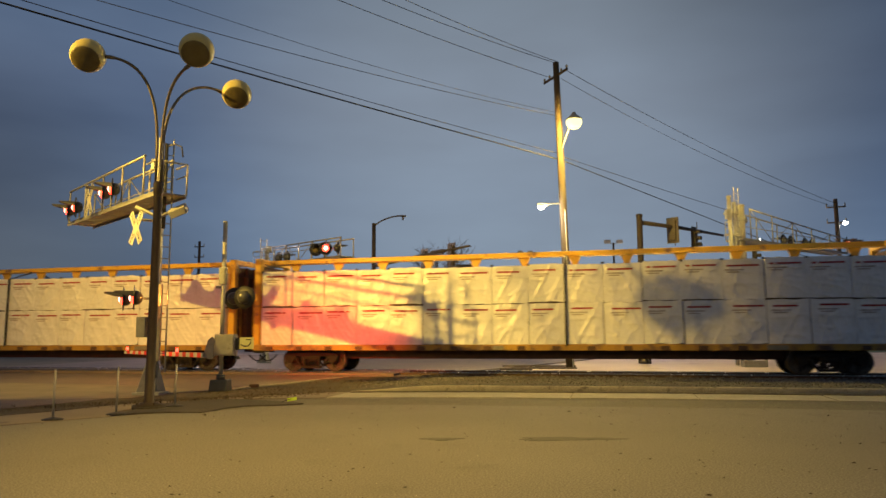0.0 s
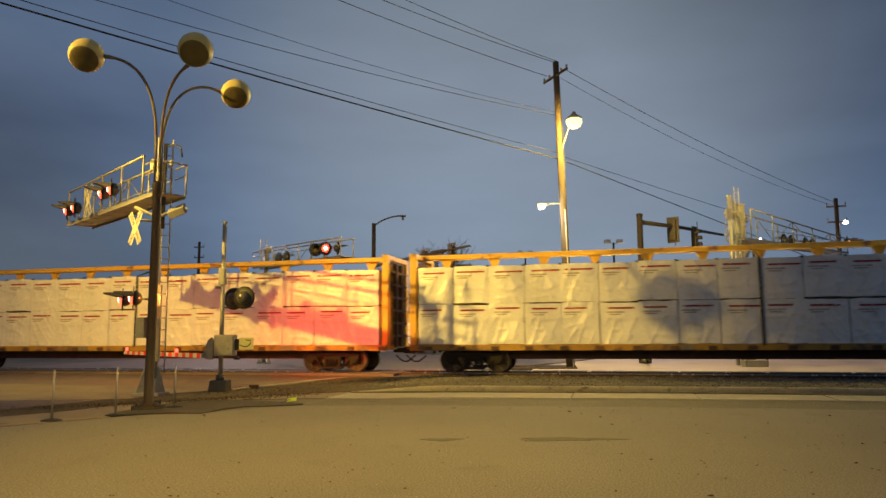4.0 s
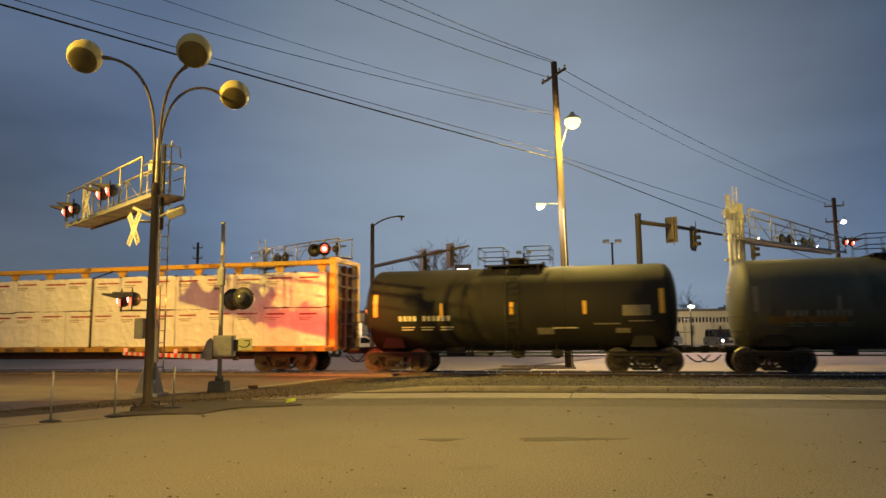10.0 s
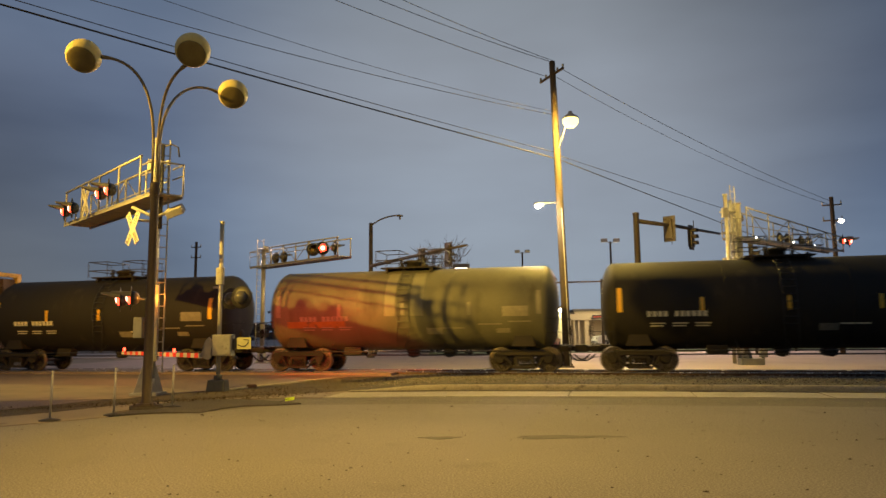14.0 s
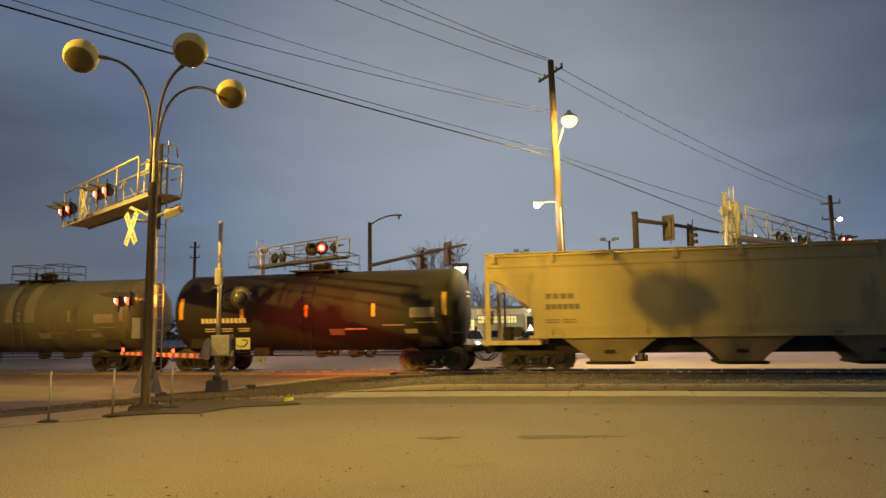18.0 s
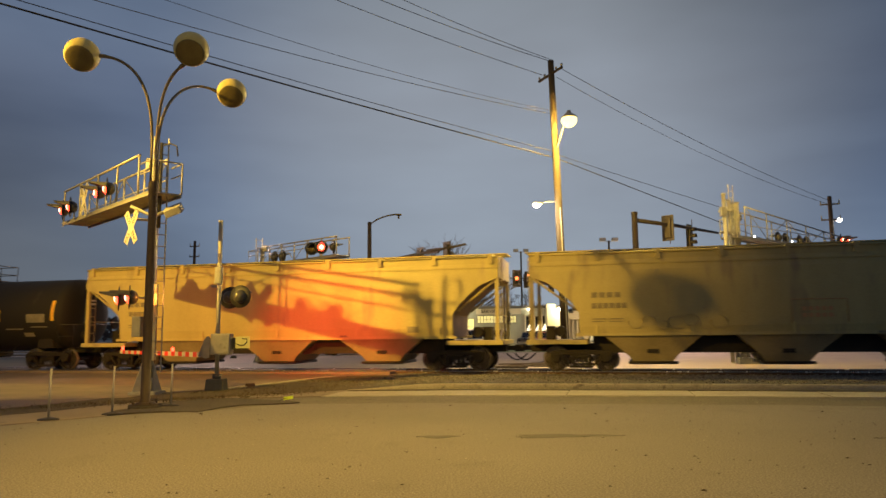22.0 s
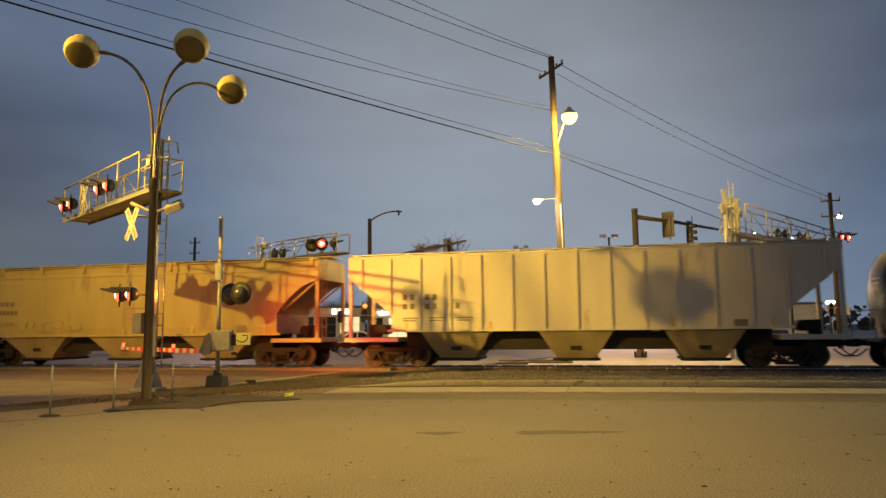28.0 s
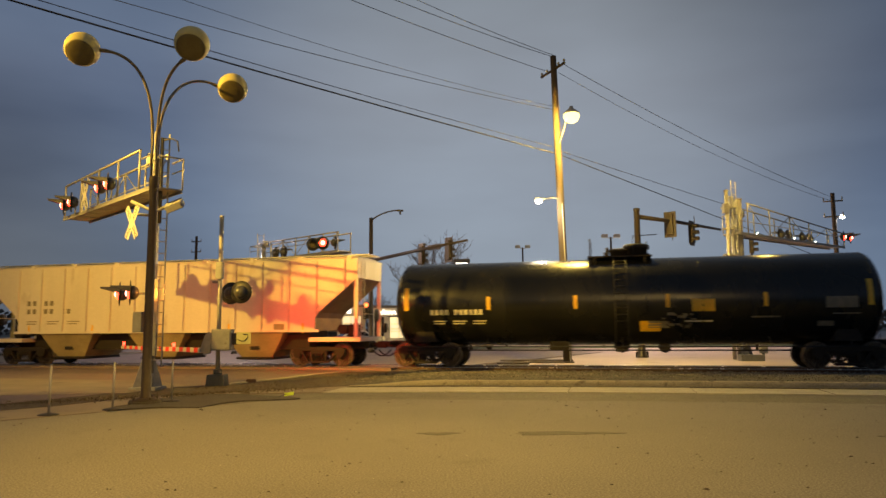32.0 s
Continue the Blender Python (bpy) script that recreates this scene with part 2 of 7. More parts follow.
for _m, _s, _lo, _hi in ((M_ASPHALT, 42, 0.68, 1.32), (M_ROAD, 30, 0.75, 1.25), (M_CONC, 36, 0.82, 1.16), (M_GUTTER, 30, 0.75, 1.3), (M_KERB, 34, 0.78, 1.2), (M_DIRT, 26, 0.6, 1.45)):
    grain(_m, _s, _lo, _hi)
M_PATCH = grain(surface("dark_patched_asphalt", (0.045, 0.038, 0.028), (0.095, 0.082, 0.06), 1.2, 0.9, 0, 0.4, 40), 40, 0.8, 1.2)
M_STONE = surface("grey_ballast_stone", (0.032, 0.028, 0.023), (0.085, 0.076, 0.064), 7, 0.9, 0, 0.4, 30, per_piece=0.35)
M_RAIL = surface("rusty_rail_steel", (0.05, 0.03, 0.02), (0.12, 0.07, 0.045), 4, 0.6, 0.4, 0.2, 40)
M_RAILTOP = surface("polished_rail_head", (0.45, 0.42, 0.38), (0.6, 0.56, 0.5), 4, 0.25, 1.0, 0.05, 40)
M_TIE = surface("creosoted_timber", (0.05, 0.038, 0.028), (0.11, 0.085, 0.06), 3, 0.9, 0, 0.4, 30, stretch=(1, 6, 1))
M_GALV = surface("galvanised_steel", (0.30, 0.29, 0.26), (0.44, 0.43, 0.39), 5, 0.5, 0.35, 0.08, 60, (0.24, 0.22, 0.18), 5, 0.62)
M_ALU = surface("weathered_aluminium", (0.25, 0.24, 0.21), (0.38, 0.365, 0.32), 4, 0.45, 0.3, 0.06, 50, (0.27, 0.25, 0.20), 4, 0.64)
M_GREYBOX = surface("grey_painted_cast_iron", (0.20, 0.20, 0.20), (0.30, 0.30, 0.29), 6, 0.6, 0.1, 0.12, 50, (0.16, 0.13, 0.10), 8, 0.65)
M_BROWNPOLE = surface("brown_painted_pole", (0.032, 0.021, 0.012), (0.07, 0.046, 0.026), 4, 0.6, 0.1, 0.15, 50, stretch=(6, 6, 1))
M_ARM = surface("weathered_bronze_tube", (0.12, 0.095, 0.055), (0.21, 0.17, 0.10), 6, 0.5, 0.3, 0.1, 50)
M_GLOBE = surface("cream_lamp_shell", (0.48, 0.41, 0.15), (0.62, 0.55, 0.23), 3, 0.5, 0, 0.06, 40, (0.45, 0.40, 0.28), 5, 0.64)
M_LENS_OFF = surface("dull_amber_diffuser", (0.115, 0.092, 0.036), (0.17, 0.138, 0.058), 5, 0.45, 0, 0.04, 40)
M_BLACK = surface("matt_black_paint", (0.012, 0.012, 0.013), (0.030, 0.028, 0.026), 6, 0.55, 0, 0.08, 50)
M_HOUSING = surface("dark_glossy_enamel", (0.05, 0.05, 0.048), (0.09, 0.088, 0.08), 6, 0.3, 0, 0.04, 50)
M_DARKPOLE = surface("dark_bronze_signal_paint", (0.035, 0.026, 0.016), (0.065, 0.05, 0.03), 4, 0.5, 0.2, 0.08, 50)
M_WOODPOLE = surface("old_timber_pole", (0.036, 0.026, 0.015), (0.09, 0.066, 0.04), 5, 0.9, 0, 0.5, 30, stretch=(8, 8, 0.6))
M_WIRE = surface("black_wire", (0.010, 0.010, 0.011), (0.015, 0.015, 0.015), 5, 0.95, 0, 0, 10)
M_SIGNWHITE = surface("white_sign_sheet", (0.44, 0.42, 0.37), (0.56, 0.54, 0.48), 6, 0.5, 0, 0.04, 40)
M_SIGNBLACK = surface("black_sign_letters", (0.012, 0.012, 0.012), (0.02, 0.02, 0.02), 6, 0.5, 0, 0, 40)
M_RED = surface("red_reflective_sheet", (0.50, 0.03, 0.02), (0.62, 0.05, 0.03), 6, 0.45, 0, 0.04, 40)
M_YELSTRIPE = surface("yellow_reflective_tape", (0.72, 0.40, 0.03), (0.85, 0.50, 0.05), 8, 0.4, 0, 0.04, 40)
M_FLAG = surface("fluorescent_flag", (0.62, 0.85, 0.06), (0.75, 0.95, 0.10), 8, 0.6, 0, 0.1, 40)
G_LAMP = glow("hot_lamp_glass", (1.0, 0.90, 0.36), 2.0)
G_LAMP2 = glow("white_lamp_glass", (1.0, 0.93, 0.78), 25)
M_VISOR = surface("weathered_visor_paint", (0.045, 0.043, 0.042), (0.075, 0.072, 0.07), 6, 0.5, 0, 0.08, 50)
G_RED = glow("lit_red_lens", (1.0, 0.04, 0.02), 9)
G_REDHOT = glow("lit_lamp_core", (1.0, 0.55, 0.38), 6)
G_AMBER = glow("lit_signal_lens", (1.0, 0.18, 0.05), 3.5)
G_SIGN = glow("lit_white_sign", (1.0, 0.97, 0.92), 3.0)
G_HEAD = glow("lit_headlight", (1.0, 0.92, 0.80), 14)
G_WINDOW = glow("lit_shop_window", (1.0, 0.86, 0.50), 0.75)
G_HALL = glow("dim_green_hall_window", (0.95, 0.90, 0.42), 0.42)
G_CONE = glow("glowing_white_cone", (1.0, 0.93, 0.72), 1.5)

# ---- mesh helpers ----


def part(name, bm, material, parent=None, label="", smooth=False):
    me = bpy.data.meshes.new(name)
    if smooth:
        for f in bm.faces:
            f.smooth = True
    bm.to_mesh(me)
    bm.free()
    for m in (material if isinstance(material, (list, tuple)) else [material]):
        me.materials.append(m)
    ob = new(name, me)
    if parent is not None:
        ob.parent = parent
    if label:
        ob["label"] = label
    return ob


def pieces(name, bm, material, parent, label=""):
    """Links every loose piece of a bmesh as a part of its own."""
    left = set(bm.verts)
    while left:
        todo, isle = [left.pop()], []
        while todo:
            v = todo.pop()
            isle.append(v)
            for e in v.link_edges:
                w = e.other_vert(v)
                if w in left:
                    left.remove(w)
                    todo.append(w)
        one, twin = B(), {}
        for v in isle:
            twin[v] = one.verts.new(v.co)
        for f in {f for v in isle for f in v.link_faces}:
            g = one.faces.new([twin[v] for v in f.verts])
            g.smooth, g.material_index = f.smooth, f.material_index
        part(name, one, material, parent, label)
    bm.free()


def thing(name, m, label, category, group="", kind=""):
    ob = new(name)
    ob.matrix_world = m
    return tagged(ob, label, category, group, kind)


def box(bm, x0, x1, y0, y1, z0, z1, mat=0, taper=0.0, bevel=0.0):
    t = taper
    co = [(x0, y0, z0), (x1, y0, z0), (x1, y1, z0), (x0, y1, z0), (x0 + t, y0 + t, z1), (x1 - t, y0 + t, z1), (x1 - t, y1 - t, z1), (x0 + t, y1 - t, z1)]
    v = [bm.verts.new(c) for c in co]
    fs = [bm.faces.new([v[i] for i in f]) for f in ((3, 2, 1, 0), (4, 5, 6, 7), (0, 1, 5, 4), (1, 2, 6, 5), (2, 3, 7, 6), (3, 0, 4, 7))]
    for f in fs:
        f.material_index = mat
    if bevel:
        es = list({e for f in fs for e in f.edges})
        r = bmesh.ops.bevel(bm, geom=es, offset=bevel, segments=2, affect="EDGES", profile=0.6)
        for f in r["faces"]:
            f.material_index = mat
    return v


def cyl(bm, p0, p1, r0, r1=None, seg=12, caps=True, mat=0):
    r1 = r0 if r1 is None else r1
    p0, p1 = Vector(p0), Vector(p1)
    q = (p1 - p0).to_track_quat("Z", "Y")
    rings = []
    for p, r in ((p0, r0), (p1, r1)):
        rings.append([bm.verts.new(p + q @ Vector((r * math.cos(2 * math.pi * i / seg), r * math.sin(2 * math.pi * i / seg), 0))) for i in range(seg)])
    fs = [bm.faces.new((rings[0][i], rings[0][(i + 1) % seg], rings[1][(i + 1) % seg], rings[1][i])) for i in range(seg)]
    for f in fs:
        f.smooth = seg > 6
    if caps:
        fs.append(bm.faces.new(rings[0][::-1]))
        fs.append(bm.faces.new(rings[1]))
    for f in fs:
        f.material_index = mat
    return rings


def tube(bm, pts, r, seg=8, mat=0):
    """A round tube along points; r may be a list."""
    pts = [Vector(p) for p in pts]
    rings = []
    for i, p in enumerate(pts):
        d = (pts[min(i + 1, len(pts) - 1)] - pts[max(i - 1, 0)]).normalized()
        q = d.to_track_quat("Z", "Y")
        rr = r[i] if isinstance(r, (list, tuple)) else r
        rings.append([bm.verts.new(p + q @ Vector((rr * math.cos(2 * math.pi * k / seg), rr * math.sin(2 * math.pi * k / seg), 0))) for k in range(seg)])
    for a, b in zip(rings, rings[1:]):
        for k in range(seg):
            f = bm.faces.new((a[k], a[(k + 1) % seg], b[(k + 1) % seg], b[k]))
            f.smooth, f.material_index = True, mat
    bm.faces.new(rings[0][::-1]).material_index = mat
    bm.faces.new(rings[-1]).material_index = mat


def slab(bm, pts, z0, z1, mat=0):
    """A flat plate over a plan outline, counter-clockwise."""
    lo, hi = [bm.verts.new((x, y, z0)) for x, y in pts], [bm.verts.new((x, y, z1)) for x, y in pts]
    n = len(pts)
    fs = [bm.faces.new(hi), bm.faces.new(lo[::-1])] + [bm.faces.new((lo[i], lo[(i + 1) % n], hi[(i + 1) % n], hi[i])) for i in range(n)]
    for f in fs:
        f.material_index = mat


def prism(bm, pts, y0, y1, mat=0):
    """An outline in x and z, drawn out along y."""
    a, b = [bm.verts.new((x, y0, z)) for x, z in pts], [bm.verts.new((x, y1, z)) for x, z in pts]
    n = len(pts)
    fs = [bm.faces.new(a), bm.faces.new(b[::-1])] + [bm.faces.new((a[(i + 1) % n], a[i], b[i], b[(i + 1) % n])) for i in range(n)]
    for f in fs:
        f.material_index = mat


def lathe(bm, prof, m=None, seg=20, mat=0):
    """Turns (radius, height) pairs about z."""
    m = m or Matrix()
    rings = []
    for r, z in prof:
        rings.append([bm.verts.new(m @ Vector((r * math.cos(2 * math.pi * k / seg), r * math.sin(2 * math.pi * k / seg), z))) for k in range(seg)])
    for a, b in zip(rings, rings[1:]):
        for k in range(seg):
            f = bm.faces.new((a[k], a[(k + 1) % seg], b[(k + 1) % seg], b[k]))
            f.smooth, f.material_index = True, mat
    if prof[0][0] > 1e-4:
        bm.faces.new(rings[0][::-1]).material_index = mat
    if prof[-1][0] > 1e-4:
        bm.faces.new(rings[-1]).material_index = mat


def B():
    return bmesh.new()


# ---- the track's frame: u along it, v across it (towards the far side), from the track's middle ----
SLANT = math.atan(0.2412)
TRACK = Vector((0, 27.67, 0))
ALONG, ACROSS = Vector((math.cos(SLANT), -math.sin(SLANT), 0)), Vector((math.sin(SLANT), math.cos(SLANT), 0))
RAIL_TOP = 0.13
TRACK_POSE = Matrix.Translation(TRACK) @ pose(0, 0, 0, 0, 0, -math.degrees(SLANT))


def uv(u, v):
    p = TRACK + u * ALONG + v * ACROSS
    return p.x, p.y


def travelled(t):
    """Metres that the train has gone since 16 s."""
    k = t - 16
    return 0.998 * (4.3553 * k - 0.00307 * k * k + 0.0000383 * k ** 3)

# ---- ground, road, track ----


def structure(name, bm, material, label, category):
    return tagged(part(name, bm, material), label, category, kind="structure")


bm = B()
slab(bm, [(-2500, -400), (2500, -400), (2500, 3500), (-2500, 3500)], -0.3, -0.06)
structure("ground", bm, M_EARTH, "bare brownish ground reaching to the horizon", "ground")
def drift(u):
    """The kerb leaves the track's line towards its rounded end."""
    pts = ((-1.0, -1.3), (2.1, -0.62), (6.6, -0.25), (10.0, 0.0), (90.0, 0.0))
    u = max(-1.0, u)
    for (a, p), (b, q) in zip(pts, pts[1:]):
        if a <= u <= b:
            return p + (q - p) * (u - a) / (b - a)
    return 0.0


def smooth01(q):
    q = min(1.0, max(0.0, q))
    return q * q * (3 - 2 * q)


STATIONS = [-0.7, 0.3, 1.2, 2.1, 3.5, 5.0, 6.6, 8.0, 10.0, 30.0, 90.0]


def edge(v, us=STATIONS):
    return [uv(u, v + drift(u)) for u in us]


GUTTER_IN = [(-6.7, 14.14), (-6.43, 14.4), (-5.25, 14.79), (-4.48, 15.36), (-4.13, 15.89)]
GUTTER_OUT = [(-6.95, 15.1), (-6.76, 15.68), (-6.33, 16.35), (-5.98, 16.82), (-5.17, 17.71), (-4.08, 17.89)]
WALK_BACK = [(-40, -0.5), (-14.3, 11.9), (-8.96, 14.33), (-8.28, 15.16), (-7.37, 17.0), (-6.19, 17.6), (-4.6, 18.9)]
VERGE_BACK = [(-15.0, 13.0), (-9.7, 15.51), (-9.09, 16.62), (-8.37, 18.05), (-7.3, 19.5), (-6.34, 20.56), (-5.96, 21.55), (-5.35, 22.61), (-4.5, 24.6), (-3.7, 26.1)]
bm = B()
slab(bm, [uv(90, -60)] + edge(-10.75)[::-1] + GUTTER_IN[::-1] + [(-8.0, 12.85), (-14, 9.6), (-40, -4), (-40, -40)], -0.06, 0.0)
structure("parking_lot", bm, M_ASPHALT, "worn grey asphalt lot lit yellow by street lamps", "parking lot")
bm = B()
slab(bm, GUTTER_IN + edge(-10.75) + edge(-8.9)[::-1] + GUTTER_OUT[::-1], -0.06, -0.012)
structure("gutter", bm, M_GUTTER, "stained dark concrete gutter along the lot", "gutter")
bm = B()
slab(bm, [(-40, -4), (-14, 9.6), (-8.0, 12.85), (-6.7, 14.14)] + GUTTER_OUT + [uv(-0.7, -8.9 + drift(-0.7)), uv(-0.7, -7.1 + drift(-0.7))] + WALK_BACK[::-1], -0.06, 0.012)
structure("sidewalk", bm, M_APRON, "pale worn concrete sidewalk with dirt on it", "sidewalk")
bm = B()
slab(bm, [(-6.77, 14.31), (-6.28, 14.69), (-5.81, 14.86), (-5.03, 14.69), (-4.85, 15.55), (-4.52, 16.04), (-3.96, 16.14), (-3.5, 16.3), (-3.3, 16.5), (-3.6, 16.8), (-4.16, 17.1), (-5.07, 17.62), (-5.87, 17.74), (-6.41, 17.18), (-6.73, 16.44), (-6.73, 15.3)], -0.05, 0.017)
structure("asphalt_patch", bm, M_PATCH, "dark asphalt patch at the lamp's foot", "patch")
# concrete strip in front of the kerb, slab by slab with open joints
strip = structure("pavement", B(), M_CONC, "pale concrete strip in front of the kerb", "pavement")
for i in range(30):
    u0, u1 = -0.68 + i * 3.05, -0.71 + (i + 1) * 3.05
    bm = B()
    slab(bm, edge(-8.88, (u0, u0 + 1.5, u1)) + edge(-7.12, (u0, u0 + 1.5, u1))[::-1], -0.06, 0.008 + 0.004 * (i % 3))
    part("slab", bm, M_CONC, strip)
bm = B()
prev = None
for k in range(150):
    u = -0.9 + k * 0.25 if k < 100 else 24.1 + (k - 99) * 1.3
    h = 0.012 + 0.145 * smooth01((u + 0.9) / 2.6)
    f = -7.1 + drift(u) + 0.012 * noise.noise(Vector((u * 0.7, 0, 2)))
    ring = [bm.verts.new((u, f + y, z)) for y, z in ((0, -0.06), (0.012, h * 0.55), (0.03, h - 0.03 * h / 0.15), (0.06, h), (0.21, h), (0.25, h - 0.01), (0.25, -0.06))]
    if prev:
        for i in range(6):
            bm.faces.new((prev[i], ring[i], ring[i + 1], prev[i + 1])).smooth = i in (1, 2, 3)
    prev = ring
kerb = structure("kerb", bm, M_KERB, "low rounded concrete kerb beside the railway", "kerb")
kerb.matrix_world = TRACK_POSE
# dark strip with a ragged edge along the kerb's foot
bm = B()
us = [-0.6 + 0.35 * k for k in range(110)] + [40.0, 60.0, 88.0]
slab(bm, [uv(u, -7.40 + drift(u) + 0.05 * noise.noise(Vector((u * 1.9, 3, 0)))) for u in us] + [uv(u, -7.095 + drift(u)) for u in us[::-1]], 0.0, 0.021)
structure("foot_strip", bm, M_DIRT, "dark ragged strip along the kerb's foot", "dirt")


def shoulder(u, v):
    """Height of the stony shoulder between the kerb and the ties."""
    return 0.025 + 0.09 * smooth01((u + 0.6) / 2.6) * smooth01((-1.7 - v) / 2.5) + 0.012 * noise.noise(Vector((u * 1.3, v * 1.6, 5)))


V, Fc = [], []
for i in range(160):
    u = -0.8 + i * 0.25 if i < 120 else 29.2 + (i - 120) * 1.5
    back = -7.1 + drift(u) + 0.22
    for j in range(10):
        v = back + (-1.6 - back) * j / 9
        V.append((u, v, shoulder(u, v)))
        if i and j:
            k = len(V) - 1
            Fc.append((k - 11, k - 1, k, k - 10))
me = bpy.data.meshes.new("shoulder")
me.from_pydata(V, [], Fc)
me.materials.append(surface("dusty_gravel", (0.04, 0.034, 0.026), (0.11, 0.095, 0.073), 3.0, 0.95, 0, 0.9, 22))
o = tagged(new("shoulder", me), "dusty gravel shoulder between kerb and rails", "gravel", kind="structure")
o.matrix_world = TRACK_POSE
bm = B()
slab(bm, WALK_BACK[1:] + [uv(-0.7, -7.1 + drift(-0.7)), uv(-0.7, -1.6)] + VERGE_BACK[::-1], -0.06, 0.02)
structure("verge", bm, M_DIRT, "strip of dirt and dead grass beside the road", "verge")
bm = B()
for k in range(4):
    (x0, y0), (x1, y1) = VERGE_BACK[k + 5], VERGE_BACK[k + 6]
    slab(bm, [(x0, y0), (x0 + 0.22, y0 - 0.12), (x1 + 0.22, y1 - 0.12), (x1, y1)], -0.02, 0.05)
structure("road_edging", bm, M_KERB, "worn concrete edging of the road", "edging")
bm = B()
slab(bm, [(-60, -8)] + VERGE_BACK + [uv(-1.2, -1.6), uv(0.3, 1.6), uv(6, 18), uv(-9, 40), uv(-24, 18), uv(-24, -1.0), uv(-60, -3)], -0.06, 0.03)
structure("road", bm, M_ROAD, "dark reddish asphalt road over the level crossing", "road")
bm = B()
slab(bm, [(-18.0, 21.5), (-12.0, 17.4), (-8.0, 17.9), (-7.2, 20.2), (-9.2, 22.1), (-16.0, 24.2), (-24, 26.5)], 0.03, 0.036)
structure("road_apron", bm, M_APRON, "pale concrete apron of the road", "road")
bm = B()
slab(bm, [uv(-90, 18), uv(-24, 18), uv(-9, 40), uv(6, 18), uv(120, 4.4), uv(160, 160), uv(-160, 160)], -0.06, 0.01)
slab(bm, [uv(1.6, 3.4), uv(120, 3.4), uv(120, 4.4), uv(6, 18)], -0.06, 0.012)
structure("far_paving", bm, M_FARLOT, "pale paved street and lots beyond the railway", "street")

# ballast bed, ties and rails
bm = B()
for a, b in ((-1.4, 110),):
    prism(bm, [(a, -0.05), (b, -0.05), (b, -0.02), (a, -0.02)], -2.9, 3.4)
bed = structure("ballast_bed", bm, M_STONE, "bed of grey crushed stone under the rails", "ballast")
bed.matrix_world = TRACK_POSE @ Matrix.Translation((0, 0, 0.03))
rng = random.Random(4)
V, Fc = [], []
for i in range(17000):
    u = rng.uniform(-1.2, 26) if i % 5 else rng.uniform(26, 60)
    v = rng.choice((rng.uniform(-7.2, -2.0), rng.gauss(-3.6, 1.2), rng.gauss(-2.4, 0.8), rng.uniform(-1.6, 1.8)))
    if v < -6.75 + drift(u) or v > 2.9:
        continue
    r = rng.uniform(0.016, 0.048)
    base = shoulder(u, v) - 0.012 if v < -1.6 else 0.015
    k = len(V)
    a = rng.uniform(0, 6.28)
    for dx, dy, dz in ((1, 0, 0.3), (0, 1, 0.2), (-1, 0, 0.35), (0, -1, 0.25), (0.1, 0.1, 1), (0, 0, -0.5)):
        j = rng.uniform(0.7, 1.25)
        V.append((u + r * j * (dx * math.cos(a) - dy * math.sin(a)), v + r * j * (dx * math.sin(a) + dy * math.cos(a)), base + r * dz * j))
    Fc += [(k, k + 1, k + 4), (k + 1, k + 2, k + 4), (k + 2, k + 3, k + 4), (k + 3, k, k + 4), (k + 1, k, k + 5), (k + 2, k + 1, k + 5), (k + 3, k + 2, k + 5), (k, k + 3, k + 5)]
me = bpy.data.meshes.new("ballast_stones")
me.from_pydata(V, [], Fc)
M_STONES = surface("loose_ballast_stone", (0.036, 0.031, 0.026), (0.29, 0.265, 0.225), 9, 0.9, 0, 0.3, 3)
me.materials.append(M_STONES)
stones = tagged(new("ballast_stones", me), "loose grey crushed stone beside the rails", "ballast", kind="stuff")
stones.matrix_world = TRACK_POSE @ Matrix.Translation((0, 0, 0.004))

track = thing("railway_track", TRACK_POSE, "single railway track of worn steel rails on timber ties", "railway track", kind="structure")
RAILPROF = [(-0.07, -0.17), (0.07, -0.17), (0.07, -0.155), (0.012, -0.135), (0.012, -0.045), (0.036, -0.03), (0.036, 0.0), (-0.036, 0.0), (-0.036, -0.03), (-0.012, -0.045), (-0.012, -0.135), (-0.07, -0.155)]
for y in (-0.755, 0.755):
    bm = B()
    a = [bm.verts.new((-140, y + q, RAIL_TOP + z)) for q, z in RAILPROF]
    b = [bm.verts.new((140, y + q, RAIL_TOP + z)) for q, z in RAILPROF]
    for i in range(12):
        f = bm.faces.new((a[i], b[i], b[(i + 1) % 12], a[(i + 1) % 12]))
        f.material_index = 1 if i in (6, 7, 5) else 0
    part("rail", bm, [M_RAIL, M_RAILTOP], track)
tie = B()
box(tie, -0.115, 0.115, -1.3, 1.3, -0.2, -0.01, bevel=0.012)
tie_ob = part("tie", tie, M_TIE, track)
tie_ob.location = (-1.0, 0, 0.02)
for i in range(1, 110):
    o = new("tie", tie_ob.data)
    o.parent = track
    o.location = (-1.0 + i * 0.53, 0.02 * math.sin(i * 7), 0.02)
    o.rotation_euler = (0, 0, 0.02 * math.sin(i * 3.1))
for y0, y1 in ((-0.66, 0.66), (-1.55, -0.83), (0.83, 1.55)):
    bm = B()
    box(bm, -24, -1.6, y0, y1, -0.05, RAIL_TOP - 0.015, bevel=0.02)
    part("crossing_panel", bm, M_ROAD, track, "dark rubber and asphalt crossing panel")

